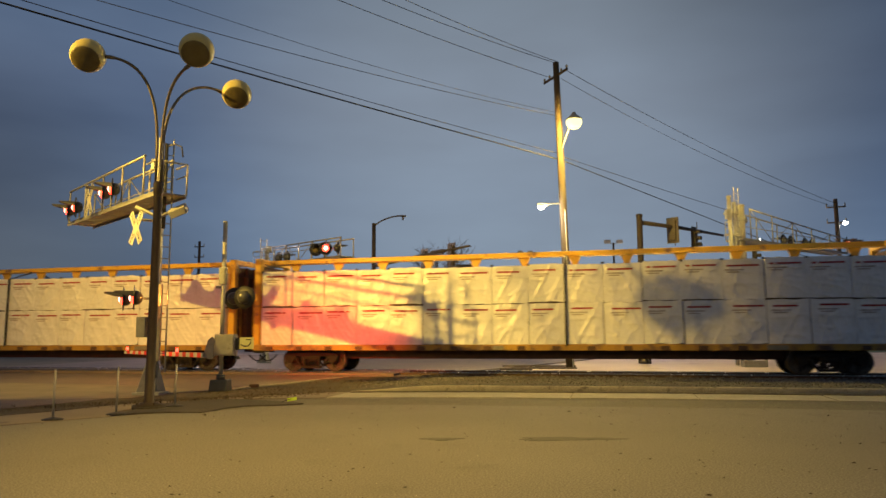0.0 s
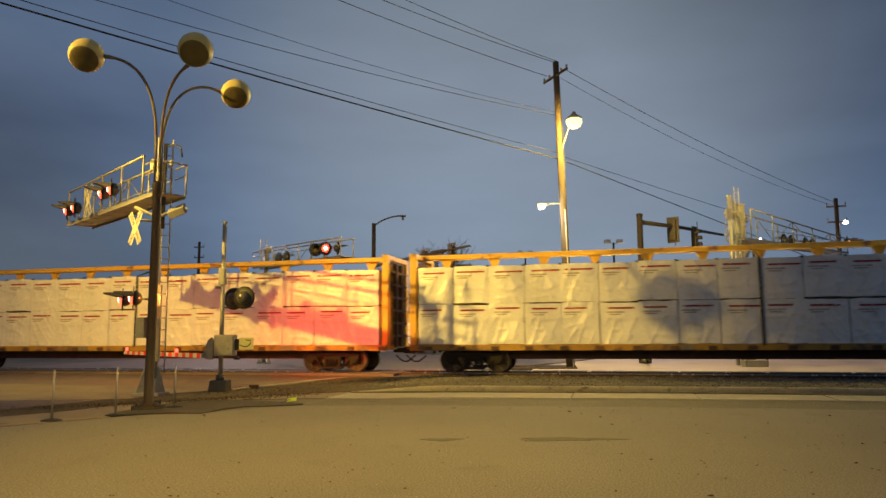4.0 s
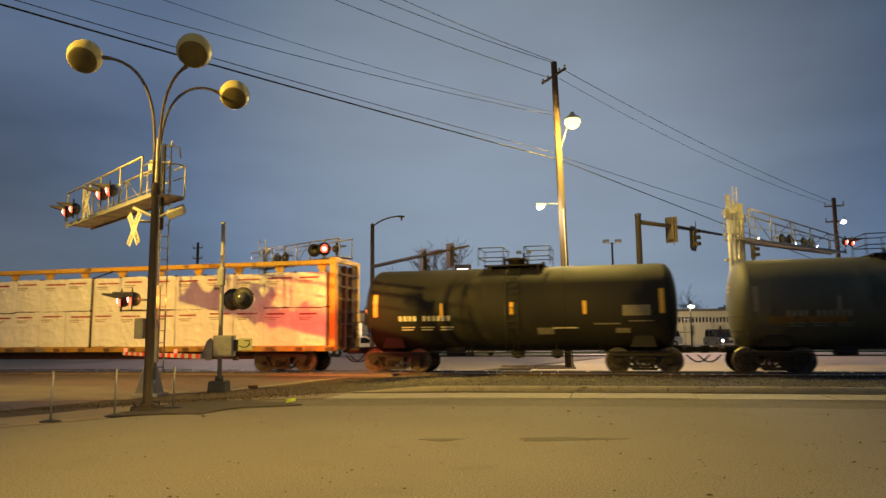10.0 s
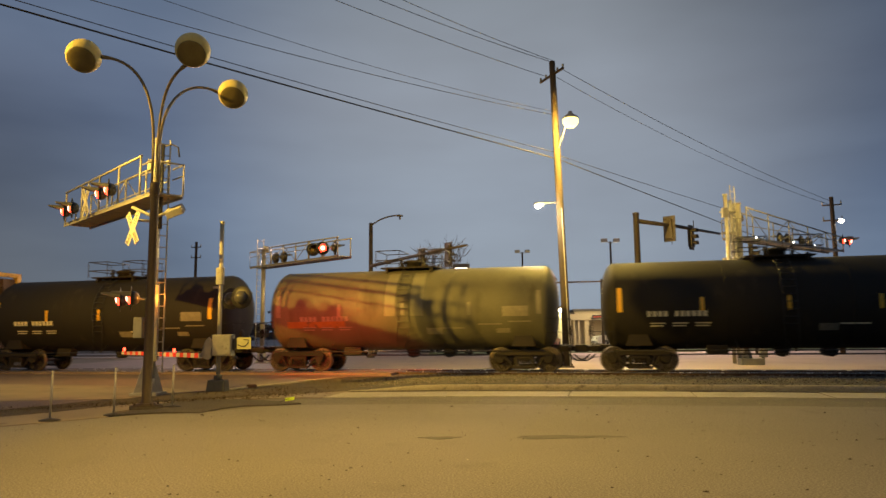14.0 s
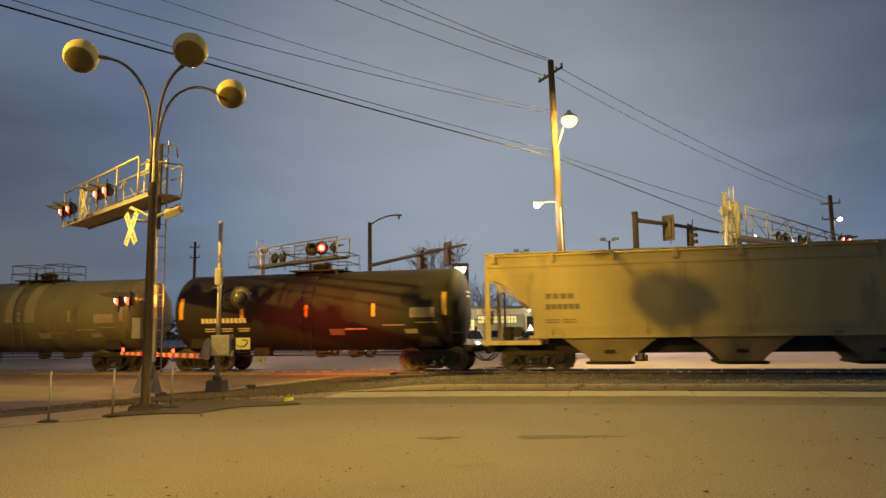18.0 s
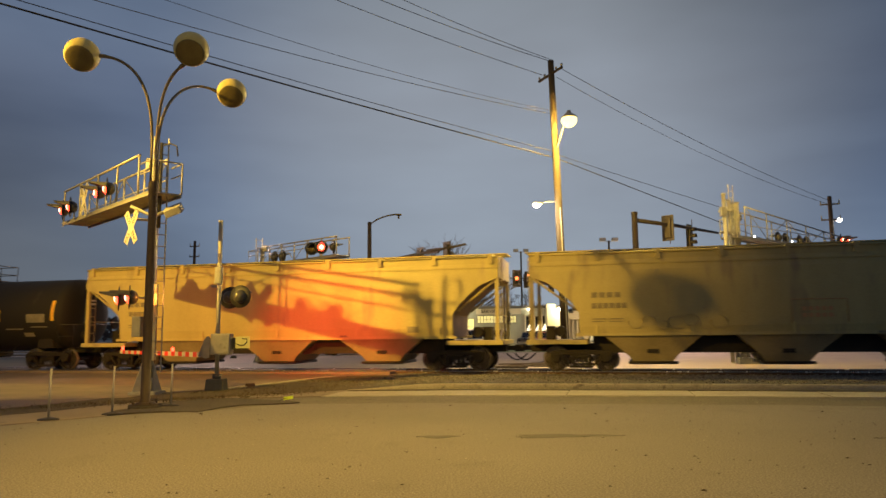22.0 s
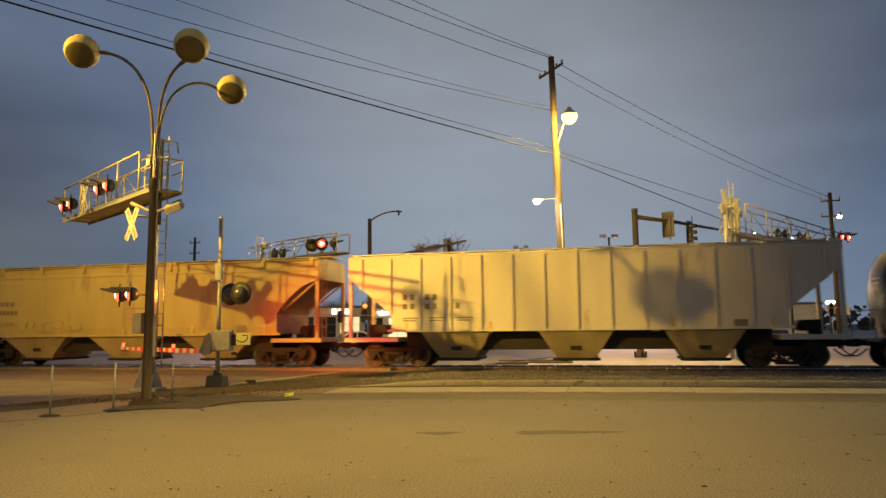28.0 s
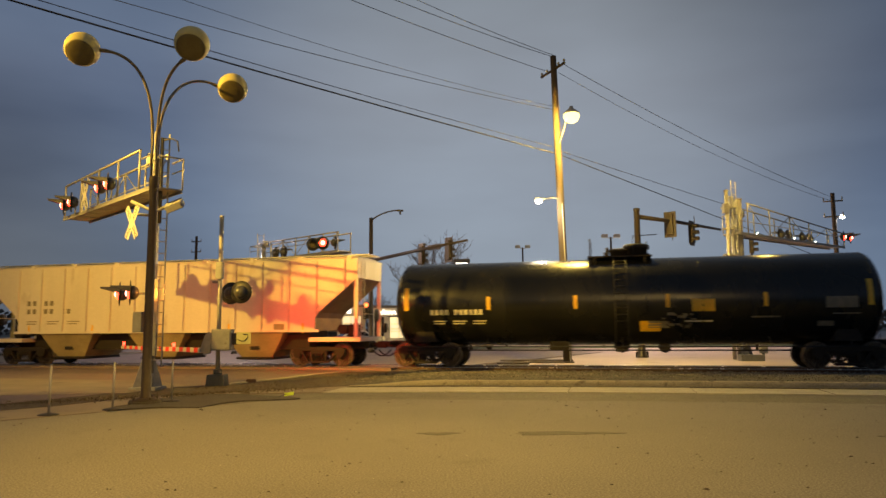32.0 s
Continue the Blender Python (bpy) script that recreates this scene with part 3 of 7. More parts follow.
# patches and litter on the lot
for nm, x, y, rx, ry in (("oil_stain", -0.05, 10.95, 0.28, 0.13), ("oil_stain", 1.85, 10.9, 0.75, 0.17), ("oil_stain", 6.9, 10.3, 0.5, 0.1)):
    bm = B()
    pts = []
    for k in range(28):
        a = 2 * math.pi * k / 28
        j = 1 + 0.22 * math.sin(3 * a + x) + 0.14 * math.sin(7 * a + 2 * x)
        pts.append((x + rx * j * math.cos(a), y + ry * j * math.sin(a)))
    slab(bm, pts, -0.01, 0.004)
    tagged(part(nm, bm, surface("dark_oil_stain", (0.095, 0.085, 0.07), (0.15, 0.138, 0.11), 4, 0.95, 0, 0.4, 60)), "dark oily stain on the worn asphalt", "stain", kind="structure")
M_CHIP = surface("litter_chip", (0.015, 0.011, 0.007), (0.09, 0.065, 0.04), 3, 0.9, 0, 0, 9)
M_GRIT = surface("pale_grit", (0.35, 0.32, 0.26), (0.62, 0.58, 0.50), 9, 0.9, 0, 0, 9)
V, Fc = [], []
which = []
for i in range(560):
    x = rng.uniform(-9, 11)
    y = rng.uniform(4.6, 15.5)
    if abs(x) > 0.66 * y + 1:
        continue
    pale = i % 3 == 0
    r = rng.uniform(0.004, 0.008) if pale else rng.uniform(0.006, 0.015) * (2.3 if i % 13 == 0 else 1)
    k = len(V)
    a = rng.uniform(0, 6.28)
    for q in range(4):
        b = a + q * 1.57 + rng.uniform(-0.3, 0.3)
        V.append((x + r * math.cos(b) * (1.9 if q % 2 else 1), y + r * math.sin(b), 0.002))
    V.append((x, y, 0.004 + r * 0.6))
    Fc += [(k, k + 1, k + 4), (k + 1, k + 2, k + 4), (k + 2, k + 3, k + 4), (k + 3, k, k + 4)]
    which += [int(pale)] * 4
me = bpy.data.meshes.new("lot_litter")
me.from_pydata(V, [], Fc)
me.materials.append(M_CHIP)
me.materials.append(M_GRIT)
for f, w in zip(me.polygons, which):
    f.material_index = w
tagged(new("lot_litter", me), "small leaves and grit scattered on the asphalt", "litter", kind="stuff")
V, Fc = [], []
for i in range(5200):
    if i % 2:
        q = rng.random()
        x, y = -9.9 + 6.2 * q + rng.gauss(0, 0.35), 15.4 + 3.6 * q + rng.gauss(0, 0.3)
        x, y = (x, y) if rng.random() < 0.7 else (-6.5 + rng.uniform(-0.3, 3.5), 20.2 + rng.uniform(-1.2, 1.2))
    else:
        u, v = rng.uniform(-3.5, 6), rng.gauss(-4.6, 1.2)
        x, y = uv(u, min(-1.8, max(-6.3 + drift(u), v)))
    h, a, k = rng.uniform(0.015, 0.06), rng.uniform(0, 6.28), len(V)
    w = rng.uniform(0.006, 0.02)
    V += [(x - w * math.cos(a), y - w * math.sin(a), 0.0), (x + w * math.cos(a), y + w * math.sin(a), 0.0), (x + rng.gauss(0, 0.05), y + rng.gauss(0, 0.05), 0.02 + h)]
    Fc.append((k, k + 1, k + 2))
me = bpy.data.meshes.new("dead_grass")
me.from_pydata(V, [], Fc)
me.materials.append(surface("dead_grass_blade", (0.05, 0.038, 0.018), (0.14, 0.105, 0.052), 3, 0.9, 0, 0, 9))
tagged(new("dead_grass", me), "short dead grass and weeds on the verge", "grass", kind="stuff")

# ---- the train ----
M_YELLOW = surface("yellow_car_paint", (0.58, 0.31, 0.02), (0.74, 0.44, 0.035), 1.2, 0.5, 0, 0.06, 30, (0.22, 0.12, 0.05), 2.6, 0.60)
M_DECK = surface("rust_stained_yellow_paint", (0.26, 0.14, 0.03), (0.50, 0.29, 0.035), 1.1, 0.65, 0, 0.1, 30, (0.15, 0.085, 0.045), 1.9, 0.52)
# brown for rusty steel, and for the bulkheads' yellow paint in shade
M_RUSTSHADE = surface("rust_and_shade_brown", (0.07, 0.04, 0.025), (0.16, 0.09, 0.055), 3, 0.8, 0.2, 0.25, 40)
M_TRUCK = surface("grimy_truck_casting", (0.009, 0.0068, 0.005), (0.029, 0.022, 0.016), 5, 0.78, 0.15, 0.3, 40)
M_WHEEL = surface("worn_wheel_steel", (0.025, 0.02, 0.016), (0.07, 0.055, 0.043), 6, 0.55, 0.5, 0.15, 50)
M_TREAD = surface("worn_bright_wheel_rim", (0.17, 0.14, 0.11), (0.30, 0.26, 0.21), 6, 0.42, 0.7, 0.05, 50)
M_WRAP = surface("white_lumber_wrap", (0.74, 0.725, 0.715), (0.88, 0.865, 0.855), 1.6, 0.30, 0, 0.28, 9, (0.70, 0.68, 0.63), 3.0, 0.66)
M_WRAPRED = surface("red_print", (0.30, 0.02, 0.018), (0.38, 0.03, 0.025), 6, 0.5, 0, 0.05, 40)
M_WRAPGREY = surface("grey_print", (0.40, 0.34, 0.31), (0.50, 0.43, 0.40), 6, 0.5, 0, 0.05, 40)
M_WRAPDARK = surface("dark_timber_end", (0.05, 0.035, 0.02), (0.12, 0.085, 0.05), 6, 0.9, 0, 0.3, 40)
M_TANKBLACK = surface("black_tank_paint", (0.006, 0.0065, 0.006), (0.013, 0.013, 0.011), 0.9, 0.26, 0, 0.04, 30, (0.02, 0.018, 0.013), 1.4, 0.62, stretch=(1, 1, 0.35))
M_TANKBROWN = surface("grimy_black_tank_paint", (0.006, 0.005, 0.0035), (0.0155, 0.0125, 0.0085), 0.9, 0.76, 0, 0.06, 30, (0.034, 0.026, 0.016), 1.4, 0.62, stretch=(1, 1, 0.35))
M_TANKGREY = surface("grey_green_tank_paint", (0.066, 0.063, 0.041), (0.132, 0.126, 0.082), 0.8, 0.62, 0, 0.06, 30, (0.05, 0.047, 0.028), 1.0, 0.60, stretch=(1, 1, 0.3))
M_TANKPALE = surface("pale_green_tank_paint", (0.15, 0.143, 0.09), (0.22, 0.21, 0.14), 1.2, 0.55, 0, 0.06, 30)
M_FADED = surface("faded_orange_paint", (0.16, 0.085, 0.022), (0.25, 0.135, 0.035), 4, 0.6, 0, 0.04, 30, (0.09, 0.07, 0.035), 5, 0.55)
M_MARK = surface("cream_stencil_paint", (0.60, 0.55, 0.38), (0.74, 0.70, 0.50), 6, 0.5, 0, 0.03, 40)
M_MARKDIM = surface("faded_stencil_paint", (0.16, 0.145, 0.10), (0.26, 0.235, 0.17), 6, 0.5, 0, 0.03, 40)
M_MARKDARK = surface("dark_stencil_paint", (0.16, 0.135, 0.08), (0.25, 0.21, 0.13), 6, 0.6, 0, 0.03, 40)
M_HOPTAN = surface("tan_hopper_paint", (0.36, 0.30, 0.115), (0.52, 0.435, 0.185), 0.7, 0.6, 0, 0.05, 25, (0.33, 0.265, 0.14), 1.6, 0.58, stretch=(1, 1, 0.25))
M_HOPDUST = surface("dusty_tan_hopper_paint", (0.30, 0.25, 0.105), (0.44, 0.37, 0.17), 0.7, 0.64, 0, 0.05, 25, (0.26, 0.21, 0.12), 1.6, 0.56, stretch=(1, 1, 0.25))
M_HOPGREY = surface("light_grey_hopper_paint", (0.52, 0.47, 0.37), (0.68, 0.63, 0.52), 0.7, 0.6, 0, 0.05, 25, (0.38, 0.31, 0.22), 1.8, 0.64, stretch=(1, 1, 0.25))
# chute paint darkened for grime and for the shade under the body
M_HOPDARK = surface("grimy_shaded_chute", (0.17, 0.135, 0.075), (0.33, 0.27, 0.15), 1.2, 0.8, 0, 0.1, 25)
M_SLOPE = surface("rust_stained_slope_sheet", (0.10, 0.06, 0.032), (0.24, 0.15, 0.075), 1.6, 0.75, 0, 0.15, 25, (0.34, 0.27, 0.13), 1.3, 0.62)
M_SPRAYSHADE = surface("spray_and_shade_paint", (0.33, 0.265, 0.14), (0.41, 0.335, 0.185), 3, 0.6, 0, 0.02, 30)
M_SPRAYRED = surface("rusty_red_spray_paint", (0.42, 0.22, 0.10), (0.50, 0.28, 0.13), 3, 0.6, 0, 0.02, 30)
WHEEL_R = 0.457
ROLLING = []
CARS = []


def wheelset_mesh():
    bm = B()
    for s in (-1, 1):
        m = Matrix.Translation((0, s * 0.755, 0)) @ pose(0, 0, 0, -90 * s)
        lathe(bm, [(0.08, -0.09), (0.12, -0.06), (0.15, -0.03), (0.34, 0.01), (0.365, -0.055), (WHEEL_R + 0.02, -0.075), (WHEEL_R + 0.02, -0.05)], m, 28)
        lathe(bm, [(WHEEL_R + 0.02, -0.05), (WHEEL_R, -0.035), (WHEEL_R - 0.004, 0.055)], m, 28, 1)
        lathe(bm, [(WHEEL_R - 0.004, 0.055), (0.425, 0.062)], m, 28, 1)
        lathe(bm, [(0.425, 0.062), (0.37, 0.06), (0.345, 0.035), (0.17, 0.06), (0.13, 0.095), (0.085, 0.10)], m, 28)
        for k in range(3):
            a = 2 * math.pi * k / 3
            cyl(bm, (0.05 * math.cos(a), s * 1.0, 0.05 * math.sin(a)), (0.05 * math.cos(a), s * 1.03, 0.05 * math.sin(a)), 0.016, seg=6)
        cyl(bm, (0, s * 0.8, 0), (0, s * 1.0, 0), 0.09, seg=16)
        # chalked quarter on the web, so that the turning shows
        box(bm, 0.2, 0.31, min(s * 0.80, s * 0.815), max(s * 0.80, s * 0.815), -0.05, 0.05)
    cyl(bm, (0, -0.7, 0), (0, 0.7, 0), 0.08, seg=14)
    me = bpy.data.meshes.new("wheelset")
    bm.normal_update()
    bm.to_mesh(me)
    bm.free()
    me.materials.append(M_WHEEL)
    me.materials.append(M_TREAD)
    return me


def side_frame_mesh():
    """A cast side frame: top chord, two slanting arms, spring pocket and open windows between."""
    bm = B()
    bars = [[(-1.1, 0.60), (1.1, 0.60), (1.12, 0.68), (0.95, 0.74), (0.3, 0.77), (-0.3, 0.77), (-0.95, 0.74), (-1.12, 0.68)],
            [(-0.42, 0.13), (0.42, 0.13), (0.46, 0.22), (-0.46, 0.22)]]
    for q in (-1, 1):
        bars.append([(q * 0.25, 0.22), (q * 0.35, 0.22), (q * 0.35, 0.60), (q * 0.25, 0.60)])
        bars.append([(q * 0.38, 0.14), (q * 0.50, 0.22), (q * 0.80, 0.60), (q * 0.68, 0.60)])
        bars.append([(q * 0.76, 0.36), (q * 1.03, 0.36), (q * 1.12, 0.62), (q * 0.70, 0.62)])
    for pts in bars:
        prism(bm, pts, -0.075, 0.075)
    bmesh.ops.recalc_face_normals(bm, faces=bm.faces[:])
    bmesh.ops.bevel(bm, geom=bm.edges[:], offset=0.014, segments=1, affect="EDGES")
    for x in (-0.89, 0.89):
        cyl(bm, (x, -0.12, 0.46), (x, 0.12, 0.46), 0.12, seg=14)
        cyl(bm, (x, -0.14, 0.46), (x, 0.14, 0.46), 0.055, seg=8)
    for x in (-0.15, 0.0, 0.15):
        for k in range(5):
            cyl(bm, (x, -0.02, 0.23 + k * 0.052), (x, -0.02, 0.26 + k * 0.052), 0.068, seg=10)
    box(bm, -0.25, 0.25, -0.1, 0.1, 0.49, 0.60, bevel=0.02)
    me = bpy.data.meshes.new("side_frame")
    bm.normal_update()
    bm.to_mesh(me)
    bm.free()
    me.materials.append(M_TRUCK)
    return me


def bolster_mesh():
    bm = B()
    box(bm, -0.2, 0.2, -1.05, 1.05, 0.42, 0.72, bevel=0.03)
    cyl(bm, (0, 0, 0.7), (0, 0, 0.82), 0.2, seg=16)
    for s in (-1, 1):
        box(bm, s * 0.42 - 0.05, s * 0.42 + 0.05, -0.8, 0.8, 0.36, 0.5, bevel=0.015)
    me = bpy.data.meshes.new("truck")
    bm.to_mesh(me)
    bm.free()
    me.materials.append(M_TRUCK)
    return me


ME_WHEELSET, ME_FRAME, ME_BOLSTER = wheelset_mesh(), side_frame_mesh(), bolster_mesh()


def add_truck(car, x):
    tr = new("truck", ME_BOLSTER)
    tr.parent, tr.location = car, (x, 0, 0)
    for s in (-1, 1):
        f = new("side_frame", ME_FRAME)
        f.parent, f.location = tr, (0, s * 1.0, 0)
    for dx in (-0.89, 0.89):
        w = new("wheelset", ME_WHEELSET)
        w.parent, w.location = tr, (dx, 0, WHEEL_R)
        ROLLING.append((w, dx))


def add_coupler(car, x, side):
    bm = B()
    s = side
    box(bm, min(x, x + s * 0.55), max(x, x + s * 0.55), -0.09, 0.09, 0.74, 0.92, bevel=0.02)
    box(bm, min(x + s * 0.45, x + s * 0.75), max(x + s * 0.45, x + s * 0.75), -0.17, 0.12, 0.70, 0.97, bevel=0.05)
    tube(bm, [(x + s * q, 0.3, 0.62 - 0.26 * math.sin(math.pi * q / 0.8)) for q in (0, 0.16, 0.32, 0.48, 0.64, 0.8)], 0.03, 6)
    part("coupler", bm, M_TRUCK, car, "dark steel coupler with an air hose")


def start_car(name, centre, label, category):
    car = thing(name, TRACK_POSE @ Matrix.Translation((centre - travelled(0), 0, RAIL_TOP)), label, category, "cars of the freight train")
    CARS.append((car, centre))
    return car


def marks(bm, x, z, n, w, h, y, gap=0.3, skip=(), mat=0):
    """A row of short bars in place of a stencilled line."""
    for i in range(n):
        if i in skip:
            continue
        xx = x + i * w * (1 + gap)
        box(bm, xx, xx + w, y - 0.004, y + 0.004, z, z + h, mat)


# --- lumber cars
def pack_mesh(seed, w, h, d):
    """One wrapped pack of lumber: creased film with a red band and lines of print."""
    bm = B()
    nx, nz = 40, 30
    rg = random.Random(seed)
    off = Vector((seed * 7.1, seed * 3.3, 0))
    lean = rg.choice((-1, 1)) * rg.uniform(0.5, 1.2)

    def crease(x, z):
        a = noise.noise(Vector((x * 1.0, z * 0.8, seed)) + off)
        ridge = 1 - abs(noise.noise(Vector((x * 2.4 + lean * z * 1.5, z * 0.35 - x * lean * 0.3, seed * 2)) + off)) * 2.6
        fine = 1 - abs(noise.noise(Vector((x * 6.5 - lean * z * 2.2, z * 0.9, seed * 3)) + off)) * 2.6
        fold = 1 - abs(noise.noise(Vector((x * 0.7 + lean * z * 1.6, z * 2.6 - x * lean, seed * 5)) + off)) * 5.0
        edge = min(1.0, 4 * min(x + w / 2, w / 2 - x) / w + 0.15)
        return (0.035 * a + 0.04 * max(0, ridge) ** 3 + 0.018 * max(0, fine) ** 2 + 0.035 * max(0, fold) ** 2) * edge
    grid = []
    for j in range(nz + 1):
        row = []
        for i in range(nx + 1):
            x, z = -w / 2 + w * i / nx, h * j / nz
            sag = 0.035 * noise.noise(Vector((x * 2.3, seed, 1))) if j in (0, nz) else 0
            row.append(bm.verts.new((x, -d / 2 - crease(x, z), z + sag)))
        grid.append(row)
    for j in range(nz):
        for i in range(nx):
            bm.faces.new((grid[j][i], grid[j][i + 1], grid[j + 1][i + 1], grid[j + 1][i])).smooth = True
    back = [bm.verts.new((sx * w / 2, d / 2, z)) for z in (0, h) for sx in (-1, 1)]

    def rim(vs):
        return [bm.verts.new(v.co) for v in vs]
    bm.faces.new(rim(grid[nz]) + [back[3], back[2]])
    bm.faces.new(rim([grid[j][nx] for j in range(nz + 1)][::-1]) + [back[1], back[3]])
    bm.faces.new(rim([grid[j][0] for j in range(nz + 1)]) + [back[2], back[0]])
    bm.faces.new(rim(grid[0][::-1]) + [back[0], back[1]])
    bm.faces.new([back[1], back[0], back[2], back[3]])

    def strip(x0, x1, z0, z1, mat, n=9):
        prev = None
        for i in range(n + 1):
            x = x0 + (x1 - x0) * i / n
            pr = [bm.verts.new((x, -d / 2 - 0.012 - crease(x, zz), zz)) for zz in (z0, z1)]
            if prev:
                bm.faces.new((prev[0], pr[0], pr[1], prev[1])).material_index = mat
            prev = pr
    zt = h - 0.15 - 0.05 * rg.random()
    x0 = -w * (0.42 - 0.14 * rg.random())
    strip(x0, x0 + w * (0.56 + 0.24 * rg.random()), zt - 0.062, zt, 1)
    strip(x0 - 0.05, x0 + w * 0.42, zt - 0.20, zt - 0.15, 2)
    strip(x0 + 0.02, x0 + w * 0.32, zt - 0.275, zt - 0.235, 2)
    me = bpy.data.meshes.new("lumber_pack")
    bm.normal_update()
    bm.to_mesh(me)
    bm.free()
    for m in (M_WRAP, M_WRAPRED, M_WRAPGREY):
        me.materials.append(m)
    return me


LOWER = [pack_mesh(k, 1.29, 1.49, 1.28) for k in range(6)]
UPPER = [pack_mesh(k + 10, 1.29, 1.38, 1.28) for k in range(6)]


def lumber_car(centre, seed):
    car = start_car("lumber_flatcar", centre, "yellow centre-beam railcar loaded with white-wrapped lumber", "railcar")
    rg = random.Random(seed)
    H = 11.7
    bm = B()
    box(bm, -H, H, -1.42, 1.42, 0.86, 0.98)
    for s in (-1, 1):
        box(bm, -H, H, s * 1.44 - 0.05, s * 1.44 + 0.05, 0.84, 1.06, bevel=0.015)
        for i in range(19):
            x = -H + 0.6 + i * 1.25
            box(bm, x, x + 0.28, s * 1.50 - 0.03, s * 1.50 + 0.03, 0.86, 1.0, 1)
    box(bm, -H + 1.5, H - 1.5, -0.35, 0.35, 0.5, 0.86, 1)
    part("deck", bm, [M_DECK, M_RUSTSHADE], car)
    bm = B()
    box(bm, -H, H, -0.26, 0.26, 4.38, 4.56, bevel=0.03)
    part("top_chord", bm, M_YELLOW, car)
    for i in range(12):
        x = -H + 1.1 + i * (2 * H - 2.2) / 11
        bm = B()
        prism(bm, [(x - 0.12, 0.98), (x + 0.12, 0.98), (x + 0.12, 4.12), (x + 0.24, 4.38), (x - 0.24, 4.38), (x - 0.12, 4.12)], -0.05, 0.05)
        part("beam_post", bm, M_YELLOW, car)
    for s in (-1, 1):
        bm = B()
        x0, x1 = sorted((s * H, s * (H - 0.16)))
        for yy in (-1.36, 1.10):
            box(bm, x0 - 0.05, x1 + 0.05, yy, yy + 0.26, 0.86, 4.52, bevel=0.02)
        box(bm, x0 - 0.04, x1 + 0.04, -1.36, 1.36, 4.34, 4.53, bevel=0.02)
        part("bulkhead_frame", bm, M_YELLOW, car)
        # panel and stiffeners take brown to stand for their shade
        bm = B()
        box(bm, s * (H - 0.07) - 0.02, s * (H - 0.07) + 0.02, -1.12, 1.12, 0.95, 4.25)
        panel = part("bulkhead_panel", bm, M_RUSTSHADE, car)
        for k in range(6):
            z = 1.35 + k * 0.5
            bm = B()
            box(bm, *sorted((s * (H - 0.05), s * (H + 0.07))), -1.1, 1.1, z, z + 0.09)
            part("stiffener", bm, M_RUSTSHADE, panel)
        for yy in (-0.35, 0.35):
            bm = B()
            box(bm, *sorted((s * (H - 0.05), s * (H + 0.10))), yy - 0.07, yy + 0.07, 0.95, 4.25)
            part("stiffener", bm, M_RUSTSHADE, panel)
        bm = B()
        for yy in (-1.3, -0.95):
            cyl(bm, (s * (H + 0.12), yy, 0.9), (s * (H + 0.12), yy, 3.1), 0.014, seg=6)
        for k in range(6):
            cyl(bm, (s * (H + 0.12), -1.3, 1.0 + k * 0.38), (s * (H + 0.12), -0.95, 1.0 + k * 0.38), 0.012, seg=6)
        part("ladder", bm, M_YELLOW, car)
        add_coupler(car, s * (H - 0.15), s)
        add_truck(car, s * 9.35)
    n, x0 = 17, -H + 0.32
    w = (2 * H - 0.64) / n
    for side in (-1, 1):
        for tier, pool, z in ((0, LOWER, 1.05), (1, UPPER, 2.575)):
            for i in range(n):
                o = new("lumber_pack", pool[rg.randrange(6)])
                o.parent = car
                o.location = (x0 + (i + 0.5) * w + rg.uniform(-0.02, 0.02), side * (0.76 + rg.uniform(-0.006, 0.012)), z + rg.uniform(-0.03, 0.03))
                o.rotation_euler = (0, 0, 0 if side < 0 else math.pi)
                o.scale = (w / 1.31, 1, 1)
        for i in range(n + 1):
            bm = B()
            x = x0 + i * w
            if i == n // 2 + 1:
                tube(bm, [(x, side * 1.47, 1.0), (x, side * 1.47, 3.95), (x, side * 0.26, 4.36)], 0.045, 5)
            box(bm, x - 0.05, x + 0.05, side * 1.39 - 0.03, side * 1.39 + 0.03, 3.93, 4.0)
            part("tie_down", bm, M_BLACK, car)
        bm = B()
        box(bm, x0, x0 + n * w, side * 0.76 - 0.62, side * 0.76 + 0.62, 2.545, 2.61)
        part("bolster_board", bm, M_WRAPDARK, car)
    for x0, x1 in ((7.3, 7.95), (-2.0, -1.6)):
        bm = B()
        box(bm, x0, x1, -1.535, -1.51, 0.87, 1.02)
        part("marking_panel", bm, M_MARKDIM, car)
    return car


